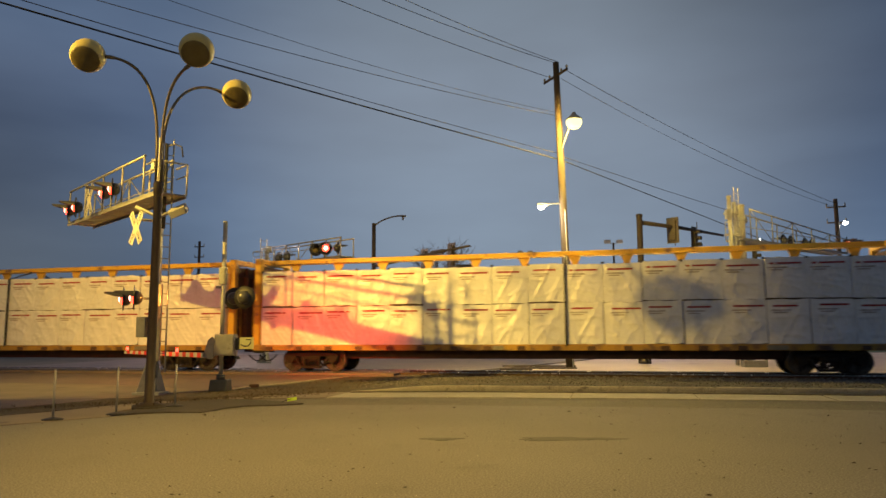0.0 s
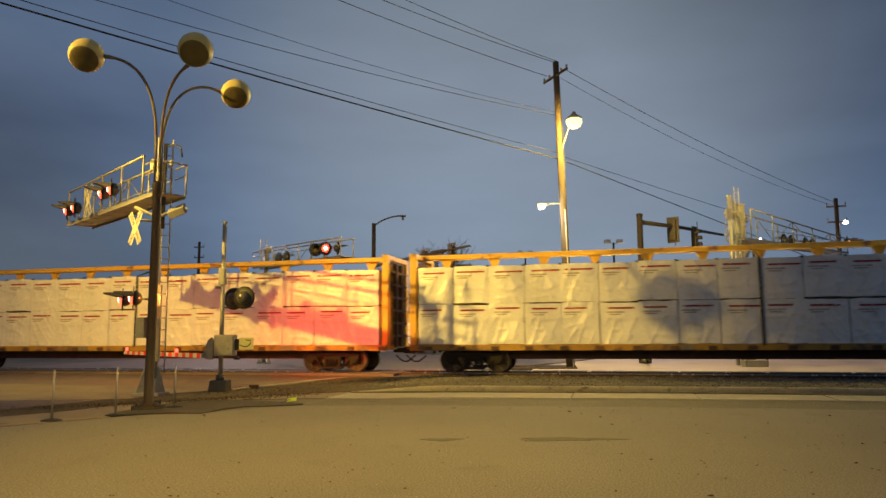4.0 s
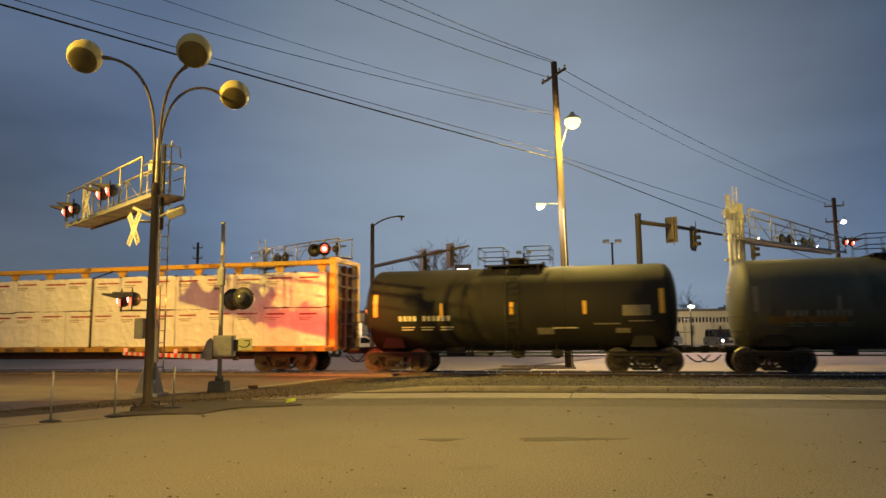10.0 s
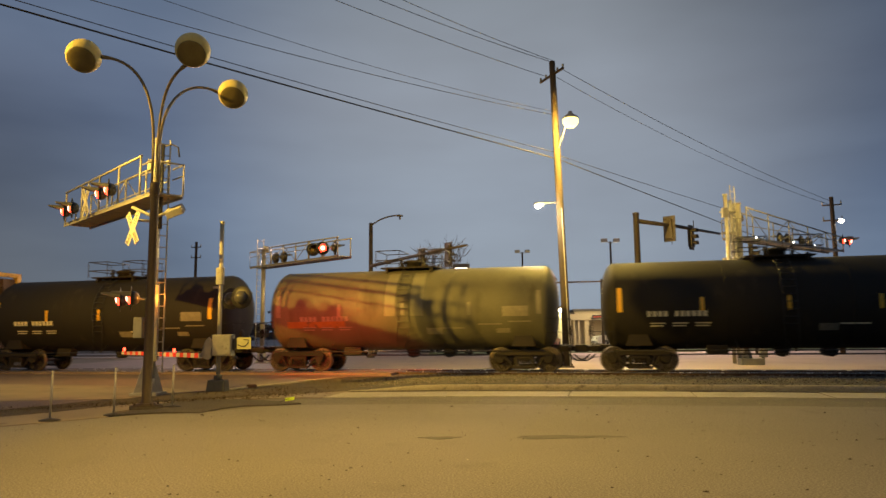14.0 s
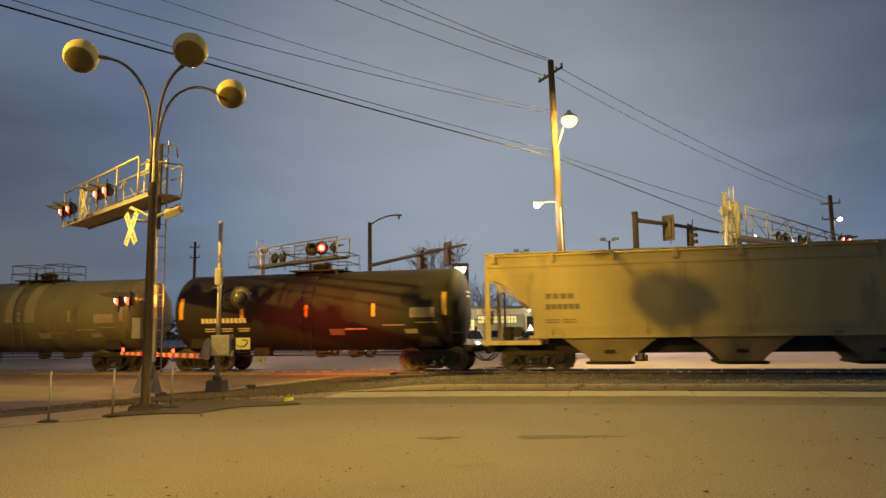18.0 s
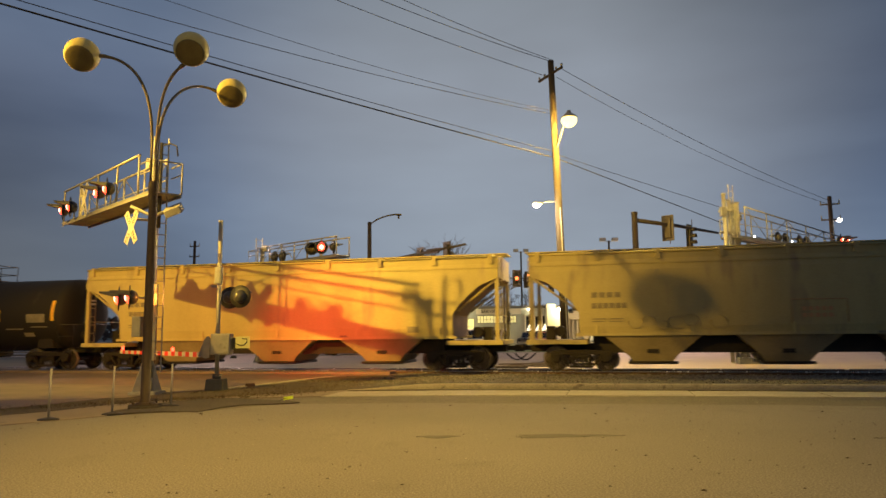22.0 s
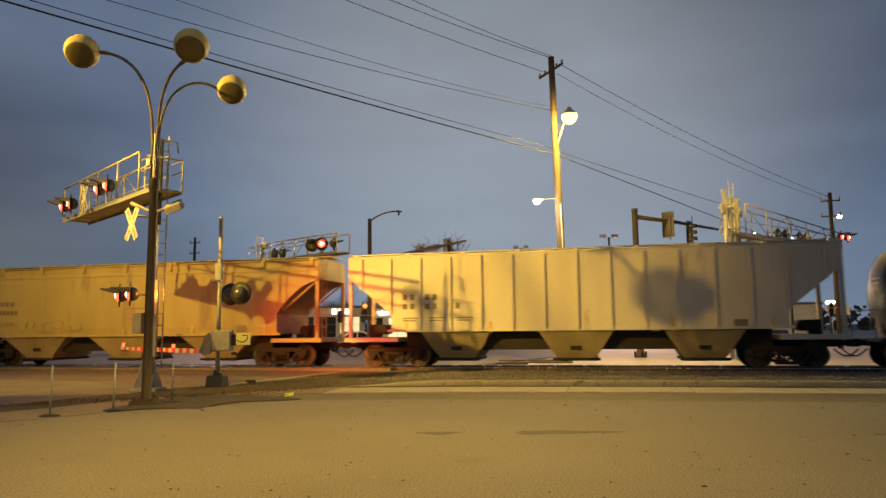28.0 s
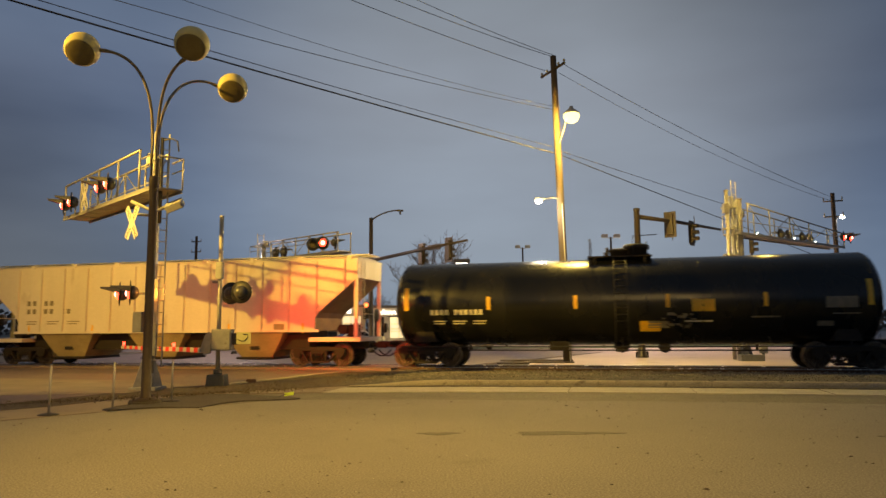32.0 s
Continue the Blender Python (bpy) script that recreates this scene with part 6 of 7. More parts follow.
for x, y, turn, length in ((3.9, 33.4, 4, 2.3), (5.2, 33.1, -6, 1.9), (4.3, 31.6, 10, 2.6), (3.1, 30.6, -14, 1.4), (5.0, 31.2, -3, 1.7)):
    bm = B()
    box(bm, -length / 2, length / 2, -0.11, 0.11, 0.0, 0.07, bevel=0.012)
    o = tagged(part("timber_board", bm, M_TIE), "loose brown timber board lying beyond the rails", "board", "boards beyond the rails")
    o.matrix_world = pose(x, y, 0.012, 0, 0, turn)

# ---- poles and wires beyond the track ----
POLE = Vector((5.62, 31.5, 0))
th = thing("utility_pole", Matrix.Translation(POLE), "tall leaning timber utility pole with a lit street light", "utility pole")
bm = B()
tube(bm, [(0, 0, -0.05), (-0.03, 0, 3), (-0.10, 0, 6), (-0.16, 0, 9), (-0.24, 0, 12), (-0.29, 0, 14.25)], [0.19, 0.185, 0.175, 0.165, 0.15, 0.14], 14)
part("shaft", bm, M_WOODPOLE, th)
bm = B()
tube(bm, [(-0.73, 0.85, 13.55), (0.10, -0.75, 13.65)], 0.075, 4)
part("crossarm", bm, M_WOODPOLE, th)
for q in (0.02, 0.25, 0.75, 0.98):
    bm = B()
    x, y, z = -0.73 + 0.83 * q, 0.85 - 1.6 * q, 13.55 + 0.1 * q
    lathe(bm, [(0.03, 0.07), (0.06, 0.10), (0.045, 0.14), (0.06, 0.17), (0.002, 0.22)], Matrix.Translation((x, y, z)), 10)
    part("insulator", bm, M_GALV, th)
bm = B()
tube(bm, curve_pts((-0.15, 0, 9.9), (0.0, -0.6, 10.6), (0.1, -1.2, 10.95), (0.13, -1.65, 10.95), 10), 0.035, 8)
part("lamp_arm", bm, M_GALV, th)
bm = B()
lathe(bm, [(0.33, -0.02), (0.35, 0.03), (0.22, 0.14), (0.11, 0.22), (0.08, 0.32), (0.002, 0.33)], Matrix.Translation((0.13, -1.85, 10.9)), 22)
head = part("lamp_head", bm, M_GALV, th)
# glass made larger than a real one to stand for the lamp's glare
bm = B()
lathe(bm, [(0.002, -0.44), (0.16, -0.41), (0.28, -0.31), (0.35, -0.16), (0.34, -0.03), (0.26, -0.012)], Matrix.Translation((0.13, -1.85, 10.9)), 28)
g = part("lamp_glass", bm, G_LAMP, head, "glowing warm lamp glass")
g.visible_shadow = False
bm = B()
tube(bm, curve_pts((-0.11, 0, 7.45), (-0.5, -0.15, 7.5), (-0.8, -0.3, 7.42), (-1.0, -0.45, 7.36), 8), 0.028, 8)
part("lamp_arm", bm, M_GALV, th)
bm = B()
box(bm, -1.38, -0.95, -0.62, -0.38, 7.27, 7.40, bevel=0.04)
head = part("lamp_head", bm, M_GALV, th)
bm = B()
lathe(bm, [(0.002, -0.13), (0.10, -0.10), (0.15, 0.0)], Matrix.Translation((-1.2, -0.5, 7.27)), 16)
g = part("lamp_glass", bm, G_LAMP2, head, "glowing white lamp glass")
g.visible_shadow = False
bm = B()
cyl(bm, (0.1, -0.16, 0.05), (-0.08, -0.17, 7.2), 0.03, seg=6)
part("conduit", bm, M_GALV, th)


def wire(p, q, sag, r, label="thin black overhead wire"):
    p, q = Vector(p), Vector(q)
    bm = B()
    tube(bm, [p.lerp(q, k / 24) - Vector((0, 0, 4 * sag * (k / 24) * (1 - k / 24))) for k in range(25)], r, 5)
    me_ob = part("overhead_wire", bm, M_WIRE)
    return tagged(me_ob, label, "wire", "overhead wires")


WIRES = [
    ((5.31, 31.5, 9.59), (-16.8, 9.41, 9.59), 0.12, 0.026),
    ((5.26, 31.5, 9.88), (-15.6, 10.87, 9.88), 0.15, 0.013),
    ((5.29, 31.5, 11.67), (-14.45, 16.27, 11.67), 0.3, 0.013),
    ((5.27, 31.5, 11.83), (-11.65, 16.75, 11.83), 0.4, 0.009),
    ((5.05, 32.3, 13.86), (-7.15, 21.07, 13.86), 0.15, 0.014),
    ((5.26, 31.5, 14.25), (-5.06, 22.52, 14.25), 0.15, 0.014),
    ((5.37, 31.5, 14.3), (-3.88, 22.69, 14.3), 0.15, 0.013),
    ((5.69, 31.0, 13.69), (26.3, 46, 10.1), 0.35, 0.014),
    ((5.61, 31.8, 13.58), (26.1, 46, 9.9), 0.5, 0.011),
    ((5.39, 31.5, 9.58), (26.3, 46, 5.6), 0.0, 0.022),
    ((5.34, 31.5, 9.77), (26.3, 46, 7.4), 0.1, 0.014),
]
for p, q, sag, r in WIRES:
    wire(p, q, sag, r)


def traffic_light(parent, m, lit=None, lamps=3, back=True):
    """A signal head facing along local -y of m."""
    h = 0.36 * lamps + 0.06
    bm = B()
    box(bm, -0.19, 0.19, -0.12, 0.14, -h / 2, h / 2, bevel=0.03)
    if back:
        box(bm, -0.34, 0.34, 0.0, 0.02, -h / 2 - 0.14, h / 2 + 0.14)
    bmesh.ops.transform(bm, matrix=m, verts=bm.verts)
    head = part("signal_head", bm, M_DARKPOLE, parent)
    for k in range(lamps):
        z = h / 2 - 0.21 - 0.36 * k
        bm = B()
        lathe(bm, [(0.002, 0.02), (0.10, 0.012), (0.14, 0)], m @ Matrix.Translation((0, -0.125, z)) @ pose(0, 0, 0, 90), 14)
        part("lens", bm, G_AMBER if lit == k else M_BLACK, head)
        bm = B()
        rings = [[bm.verts.new(m @ Vector((0.155 * math.sin(a), -0.12 - d, z + 0.155 * math.cos(a)))) for a in [-1.9 + 3.8 * q / 10 for q in range(11)]] for d in (0, 0.26)]
        for q in range(10):
            bm.faces.new((rings[0][q], rings[0][q + 1], rings[1][q + 1], rings[1][q]))
        part("visor", bm, M_DARKPOLE, head)
    return head


# signal mast by the railway
th = thing("traffic_signal", Matrix.Translation((10.25, 36, 0)), "dark bronze traffic signal mast with two heads on its arm", "traffic signal")
bm = B()
lathe(bm, [(0.30, 0), (0.30, 0.12), (0.2, 0.2), (0.17, 1.0), (0.15, 7.6), (0.17, 7.62), (0.17, 7.74), (0.002, 7.78)], seg=16)
part("mast", bm, M_DARKPOLE, th)
for k in range(4):
    bm = B()
    a = k * math.pi / 2
    box(bm, 0.27 * math.cos(a) - 0.05, 0.27 * math.cos(a) + 0.05, 0.27 * math.sin(a) - 0.05, 0.27 * math.sin(a) + 0.05, 0.0, 0.32, bevel=0.01)
    part("anchor_bolt", bm, M_TRUCK, th)
bm = B()
tube(bm, [(0.1, 0.1, 7.32), (3, 2.4, 7.36), (6.4, 5.1, 7.30)], [0.12, 0.10, 0.07], 10)
part("mast_arm", bm, M_DARKPOLE, th)
TURN = -42
traffic_light(th, pose(2.35, 1.85, 7.15, 0, 0, 180 + TURN))
traffic_light(th, pose(4.05, 3.3, 6.85, 0, 0, TURN + 90))
bm = B()
for x, y in ((2.5, 2.0), (4.25, 3.4)):
    cyl(bm, (x, y, 6.3), (x, y, 7.85), 0.025, seg=6)
part("signal_bracket", bm, M_DARKPOLE, th)

# second crossing arm, past the track
right_arm = cantilever("crossing_signal", (13.95, 32.3, 0), (0.80, 0.60, 0), 10.0, 5.86, "yellow-lit galvanised cantilever crossing signal with a tall twin-column tower", top=1.6, tower=True, over=0.6, mast_r=0.19, rail=1.42, bay=1.9, tip=0.72)
RX = Vector((0.80, 0.60, 0)).normalized()
RF = Vector((0.60, -0.80, 0)).normalized()
flasher_pair(right_arm, RX * 9.7 + RF * 0.5 + Vector((0, 0, 6.35)), RX, Vector((0.80, -0.60, 0)), back=False)
for s in (5.6, 7.9):
    flasher_pair(right_arm, RX * s - RF * 0.5 + Vector((0, 0, 6.3)), RX, -RF, back=False, lit=False)
# glowing dots stand for brightly lit spots of the railing, not lamps
for s in (2.3, 6.0, 8.3):
    bm = B()
    q = RX * s - RF * 0.35
    lathe(bm, [(0.002, -0.03), (0.03, -0.02), (0.033, 0.02), (0.002, 0.03)], Matrix.Translation((q.x, q.y, 6.12)), 10)
    part("rail_glint", bm, G_LAMP2, right_arm, "small glowing dot for a brightly lit spot of railing")
flasher_pair(right_arm, Vector((0.55, 0.3, 3.3)), RX, Vector((0.80, -0.60, 0)), back=False)
bm = B()
box(bm, -0.5, 0.55, -0.75, -0.35, 0.0, 0.30, bevel=0.03)
part("relay_cabinet", bm, M_GREYBOX, right_arm)
bm = B()
cyl(bm, (0.55, -0.6, 0), (0.55, -0.6, 0.95), 0.06, seg=10)
box(bm, 0.40, 0.72, -0.74, -0.5, 0.35, 0.95, bevel=0.03)
part("gate_machine", bm, M_GREYBOX, right_arm)

# crossing arm on the far side of the near road
FAX = Vector((0.72, -0.69, 0)).normalized()
far_arm = cantilever("crossing_signal", (-10.0, 39.0, 0), FAX, 7.3, 5.40, "galvanised cantilever crossing signal seen beyond the train", top=0.9, mast_r=0.12, rail=0.95)
FF = Vector((-0.69, -0.72, 0)).normalized()
flasher(far_arm, FAX * 5.5 + FF * 0.6 + Vector((0, 0, 5.82)), Vector((0.25, -0.97, 0)), False)
flasher(far_arm, FAX * 6.3 + FF * 0.6 + Vector((0, 0, 5.82)), Vector((0.25, -0.97, 0)), True)
bm = B()
tube(bm, [FAX * 5.4 + FF * 0.5 + Vector((0, 0, 5.82)), FAX * 6.4 + FF * 0.5 + Vector((0, 0, 5.82))], 0.03, 6)
part("crossarm", bm, M_BLACK, far_arm)
flasher_pair(far_arm, FAX * 2.2 + FF * 0.55 + Vector((0, 0, 5.7)), FAX, -FF, back=False, lit=False)
flasher(far_arm, FAX * 6.9 + FF * 0.3 + Vector((0, 0, 5.8)), Vector((0.9, 0.4, 0)), False)

# street light with a signal arm, at the junction beyond
th = thing("street_light", Matrix.Translation((-4.67, 46, 0)), "slim dark street light pole with a curved arm and signal heads", "street light")
bm = B()
lathe(bm, [(0.28, 0), (0.28, 0.15), (0.17, 0.3), (0.13, 8.93), (0.002, 8.97)], seg=14)
part("pole", bm, M_DARKPOLE, th)
bm = B()
tube(bm, curve_pts((0, 0, 8.75), (0.6, 0, 9.25), (1.2, 0, 9.42), (1.95, 0, 9.45), 10), 0.05, 8)
part("lamp_arm", bm, M_DARKPOLE, th)
bm = B()
box(bm, 1.75, 2.15, -0.12, 0.12, 9.36, 9.46, bevel=0.03)
cyl(bm, (1.95, 0, 9.15), (1.95, 0, 9.36), 0.06, seg=8)
part("lamp_head", bm, M_DARKPOLE, th)
bm = B()
tube(bm, [(0, 0, 6.05), (3.1, -4, 6.25), (6.1, -8.0, 6.38)], [0.12, 0.10, 0.06], 10)
part("mast_arm", bm, M_DARKPOLE, th)
traffic_light(th, pose(3.5, -4.1, 5.98, 0, 0, 128))
traffic_light(th, pose(5.1, -6.5, 6.02, 0, 0, 128))
bm = B()
box(bm, 3.7, 4.9, -5.6, -5.5, 6.15, 6.45, bevel=0.01)
bmesh.ops.rotate(bm, cent=(4.3, -5.5, 6.3), matrix=Matrix.Rotation(-0.9, 3, "Z"), verts=bm.verts)
part("street_sign_panel", bm, M_DARKPOLE, th, "dark back of a street sign panel")
traffic_light(th, pose(-0.28, -0.3, 2.75, 0, 0, 10), lit=0, back=False)


def light_pole(x, y, h, label, heads="double", lit=False):
    th = thing("parking_light", Matrix.Translation((x, y, 0)), label, "street light", "far parking lot lights")
    bm = B()
    lathe(bm, [(0.3, 0), (0.3, 0.6), (0.13, 0.62), (0.10, h), (0.002, h + 0.02)], seg=10)
    part("pole", bm, M_DARKPOLE, th)
    for s in (-1, 1):
        bm = B()
        tube(bm, [(0, 0, h - 0.15), (s * 0.45, 0, h)], 0.04, 6)
        box(bm, s * 0.62 - 0.30, s * 0.62 + 0.30, -0.25, 0.25, h - 0.05, h + 0.30, bevel=0.05)
        part("lamp_head", bm, M_GREYBOX, th)
    return th


light_pole(17.2, 70, 10.6, "tall twin-headed parking lot light against the sky")
light_pole(10.0, 85, 11.3, "distant twin-headed parking lot light")


def timber_pole(x, y, h, label, lamp_at=None):
    th = thing("utility_pole", Matrix.Translation((x, y, 0)), label, "utility pole")
    bm = B()
    tube(bm, [(0, 0, 0), (0, 0, h)], [0.18, 0.13], 10)
    part("shaft", bm, M_BROWNPOLE, th)
    for z in (h - 1.6, h - 0.55):
        bm = B()
        tube(bm, [(-0.55, 0.2, z), (0.55, -0.2, z)], 0.05, 4)
        part("crossarm", bm, M_WOODPOLE, th)
        for s in (-1, 1):
            bm = B()
            cyl(bm, (s * 0.52, -s * 0.19, z), (s * 0.52, -s * 0.19, z + 0.28), 0.05, 0.03, 8)
            part("insulator", bm, M_GREYBOX, th)
    if lamp_at:
        bm = B()
        lx, lz = lamp_at
        tube(bm, [(0, 0, lz - 0.3), (lx * 0.6, 0, lz), (lx, 0, lz + 0.05)], 0.03, 6)
        part("lamp_arm", bm, M_GALV, th)
        bm = B()
        lathe(bm, [(0.002, -0.16), (0.12, -0.12), (0.17, 0.0), (0.10, 0.10), (0.002, 0.12)], Matrix.Translation((lx, 0, lz)), 12)
        part("lamp_glass", bm, G_LAMP2, th, "glowing white lamp")
    return th


timber_pole(26.3, 46, 10.4, "dark timber utility pole with a small white light", (0.55, 8.8))
timber_pole(-24.8, 70, 11.0, "distant dark utility pole with short crossarms")

# ---- the street beyond ----
M_CREAM = surface("cream_stucco", (0.52, 0.46, 0.32), (0.64, 0.58, 0.43), 0.6, 0.85, 0, 0.1, 20, (0.44, 0.38, 0.26), 0.8, 0.64)
M_GREYWALL = surface("grey_green_panel_wall", (0.28, 0.29, 0.22), (0.38, 0.39, 0.31), 0.6, 0.7, 0, 0.08, 20)
M_ROOFEDGE = surface("dark_roof_edge", (0.10, 0.09, 0.08), (0.16, 0.15, 0.13), 2, 0.7, 0, 0.1, 20)
M_PANE = glass("dark_window_glass", (0.02, 0.022, 0.025))
M_LAWN = surface("winter_lawn", (0.05, 0.075, 0.03), (0.10, 0.13, 0.055), 1.0, 0.95, 0, 0.5, 20)
M_BARK = surface("bare_bark", (0.055, 0.042, 0.034), (0.10, 0.08, 0.065), 6, 0.9, 0, 0.3, 30)
M_TYRE = surface("tyre_rubber", (0.012, 0.012, 0.012), (0.025, 0.025, 0.025), 8, 0.85, 0, 0.1, 40)
M_RIM = surface("grey_wheel_rim", (0.30, 0.30, 0.30), (0.42, 0.42, 0.42), 8, 0.4, 0.6, 0.05, 40)
CAR_WHITE = surface("white_car_paint", (0.66, 0.64, 0.60), (0.74, 0.72, 0.68), 2, 0.3, 0, 0.0, 20, coat=0.5)
CAR_SILVER = surface("silver_car_paint", (0.34, 0.34, 0.34), (0.42, 0.42, 0.42), 2, 0.3, 0.3, 0.0, 20, coat=0.5)
CAR_DARK = surface("dark_car_paint", (0.02, 0.02, 0.024), (0.035, 0.035, 0.04), 2, 0.3, 0, 0.0, 20, coat=0.5)
CAR_RED = surface("dark_red_car_paint", (0.22, 0.03, 0.025), (0.28, 0.045, 0.035), 2, 0.3, 0, 0.0, 20, coat=0.5)

bm = B()
slab(bm, [(-1, 52), (34, 52), (34, 57.5), (-1, 57.5)], 0.0, 0.05)
structure("lawn", bm, M_LAWN, "strip of winter lawn along the far street", "lawn")


def wall_with_windows(th, m, w, h, holes, mat, depth=0.25, lit=None):
    """A wall of width w and height h with openings (x0, x1, z0, z1) that go through it, each with frame and pane."""
    xs = sorted({0.0, w, *[q for a in holes for q in a[:2]]})
    zs = sorted({0.0, h, *[q for a in holes for q in a[2:4]]})
    bm = B()
    for x0, x1 in zip(xs, xs[1:]):
        run = None
        for z0, z1 in zip(zs, zs[1:]):
            cx, cz = (x0 + x1) / 2, (z0 + z1) / 2
            if any(a[0] < cx < a[1] and a[2] < cz < a[3] for a in holes):
                if run:
                    box(bm, x0, x1, 0, depth, run[0], run[1])
                run = None
            else:
                run = (run[0], z1) if run else (z0, z1)
        if run:
            box(bm, x0, x1, 0, depth, run[0], run[1])
    bmesh.ops.transform(bm, matrix=m, verts=bm.verts)
    pieces("wall_panel", bm, mat, th)
    for i, a in enumerate(holes):
        x0, x1, z0, z1 = a[:4]
        bm = B()
        t = 0.06
        for q in ((x0, x0 + t, z0, z1), (x1 - t, x1, z0, z1), (x0 + t, x1 - t, z0, z0 + t), (x0 + t, x1 - t, z1 - t, z1)):
            box(bm, q[0], q[1], 0.04, 0.14, q[2], q[3])
        n = max(1, round((x1 - x0) / (a[4] if len(a) > 4 else 1.1)))
        for k in range(1, n):
            x = x0 + (x1 - x0) * k / n
            box(bm, x - 0.03, x + 0.03, 0.05, 0.13, z0 + t, z1 - t)
        if len(a) > 4:
            box(bm, x0 + t, x1 - t, 0.06, 0.12, (z0 + z1) / 2 - 0.02, (z0 + z1) / 2 + 0.02)
        if z1 - z0 > 2:
            for k in (1, 2):
                z = z0 + (z1 - z0) * k / 3
                box(bm, x0 + t, x1 - t, 0.06, 0.12, z - 0.025, z + 0.025)
        bmesh.ops.transform(bm, matrix=m, verts=bm.verts)
        win = part("window", bm, M_ROOFEDGE, th)
        bm = B()
        box(bm, x0 + t, x1 - t, 0.08, 0.10, z0 + t, z1 - t)
        bmesh.ops.transform(bm, matrix=m, verts=bm.verts)
        part("pane", bm, (G_HALL if mat is M_GREYWALL else G_WINDOW) if (lit and i in lit) else M_PANE, win)


def building(name, x, y, turn, w, d, h, holes, mat, label, lit=()):
    m = pose(x, y, 0, 0, 0, turn)
    th = thing(name, m, label, "building")
    wall_with_windows(th, Matrix(), w, h, holes, mat, lit=set(lit))
    for (a, b, c, e) in ((0, 0.25, 0.25, d), (w - 0.25, w, 0.25, d), (0.25, w - 0.25, d - 0.25, d)):
        bm = B()
        box(bm, a, b, c, e, 0, h)
        part("wall", bm, mat, th)
    bm = B()
    box(bm, -0.15, w + 0.15, -0.15, d + 0.15, h, h + 0.28)
    part("roof", bm, M_ROOFEDGE, th)
    return th


# dealership hall with its lit front
hall = building("showroom", 2.2, 76, 0, 11.0, 16, 4.05, [(0.2, 1.5, 0.3, 3.0), (1.8, 6.1, 2.45, 3.3, 0.36), (7.1, 9.2, 0.3, 3.2)], M_GREYWALL, "low grey-green showroom with a lit row of small panes", lit=(0, 1))
bm = B()
box(bm, 1.7, 6.6, -0.10, -0.01, 3.42, 4.0)
part("fascia_board", bm, M_CREAM, hall, "pale fascia board over the row of panes")
cu = bpy.data.curves.new("lettering", "FONT")
cu.body, cu.size, cu.align_x, cu.align_y, cu.extrude, cu.offset = "SERVICE", 0.55, "CENTER", "CENTER", 0.01, 0.012
cu.materials.append(M_SIGNBLACK)
o = new("lettering", cu)
o.parent, o.matrix_local = hall, pose(3.25, -0.115, 3.72, 90)
bm = B()
box(bm, 9.25, 10.15, -1.2, 2.0, 0, 4.45, bevel=0.03)
part("entrance_tower", bm, M_CREAM, hall, "cream entrance tower")
bm = B()
box(bm, 10.15, 11.6, -0.9, 1.8, 0, 3.9, bevel=0.03)
part("entrance_wing", bm, M_CREAM, hall, "cream side of the entrance tower")
for x, y, z, r in ((-0.6, -0.35, 3.75, 1.0), (7.4, -0.35, 3.9, 0.8), (10.58, -1.15, 3.85, 1.5)):
    bm = B()
    lathe(bm, [(0.002, -0.15 * r), (0.13 * r, -0.1 * r), (0.16 * r, 0.05 * r), (0.002, 0.14 * r)], Matrix.Translation((x, y, z)), 12)
    part("wall_lamp", bm, G_LAMP2, hall, "glowing wall lamp")
# glowing cones on stems, added for three bright white shapes on the front
for x in (7.45, 8.4, 9.1):
    bm = B()
    lathe(bm, [(0.34, 0), (0.30, 0.12), (0.15, 0.42), (0.06, 0.62), (0.002, 0.68)], Matrix.Translation((x, -0.5, 1.62)), 10)
    part("glow_cone", bm, G_CONE, hall, "glowing white cone set for a bright white shape")
    bm = B()
    cyl(bm, (x, -0.5, 0), (x, -0.5, 1.62), 0.04, seg=8)
    part("cone_stem", bm, M_DARKPOLE, hall)
for x in (6.95, 7.95, 8.75):
    bm = B()
    box(bm, x, x + 0.16, -0.22, -0.02, 0, 3.35, bevel=0.01)
    part("column", bm, M_CREAM, hall)
# long low cream building with a row of windows
rowh = [(0.8, 3.0, 0.2, 2.6)] + [(4.0 + k * 0.40, 4.26 + k * 0.40, 2.62, 3.26) for k in range(52)]
building("office_building", 16.0, 84, -4, 29.0, 14, 3.95, rowh, M_CREAM, "long low cream office building with a row of dark windows")
th = thing("canopy_building", pose(14.6, 80, 0), "cream porch with square columns and a dark name board", "building")
for x, w in ((0.0, 0.2), (0.5, 0.2), (1.0, 0.2), (1.75, 0.5), (5.2, 0.4)):
    bm = B()
    box(bm, x, x + w, 0, 0.4, 0, 2.85, bevel=0.02)
    part("column", bm, M_CREAM, th)
bm = B()
box(bm, -0.3, 5.8, -0.2, 4.0, 2.85, 3.55, bevel=0.02)
part("porch_roof", bm, M_CREAM, th)
bm = B()
box(bm, -0.2, 5.7, 3.6, 3.85, 0, 2.85)
part("porch_wall", bm, M_CREAM, th)
bm = B()
box(bm, 2.6, 4.2, -0.28, -0.2, 2.95, 3.42)
part("name_board", bm, M_BLACK, th)
bm = B()
for k in range(4):
    box(bm, 2.75 + k * 0.34, 2.98 + k * 0.34, -0.30, -0.285, 3.1, 3.28)
pieces("board_bar", bm, M_RED, th)
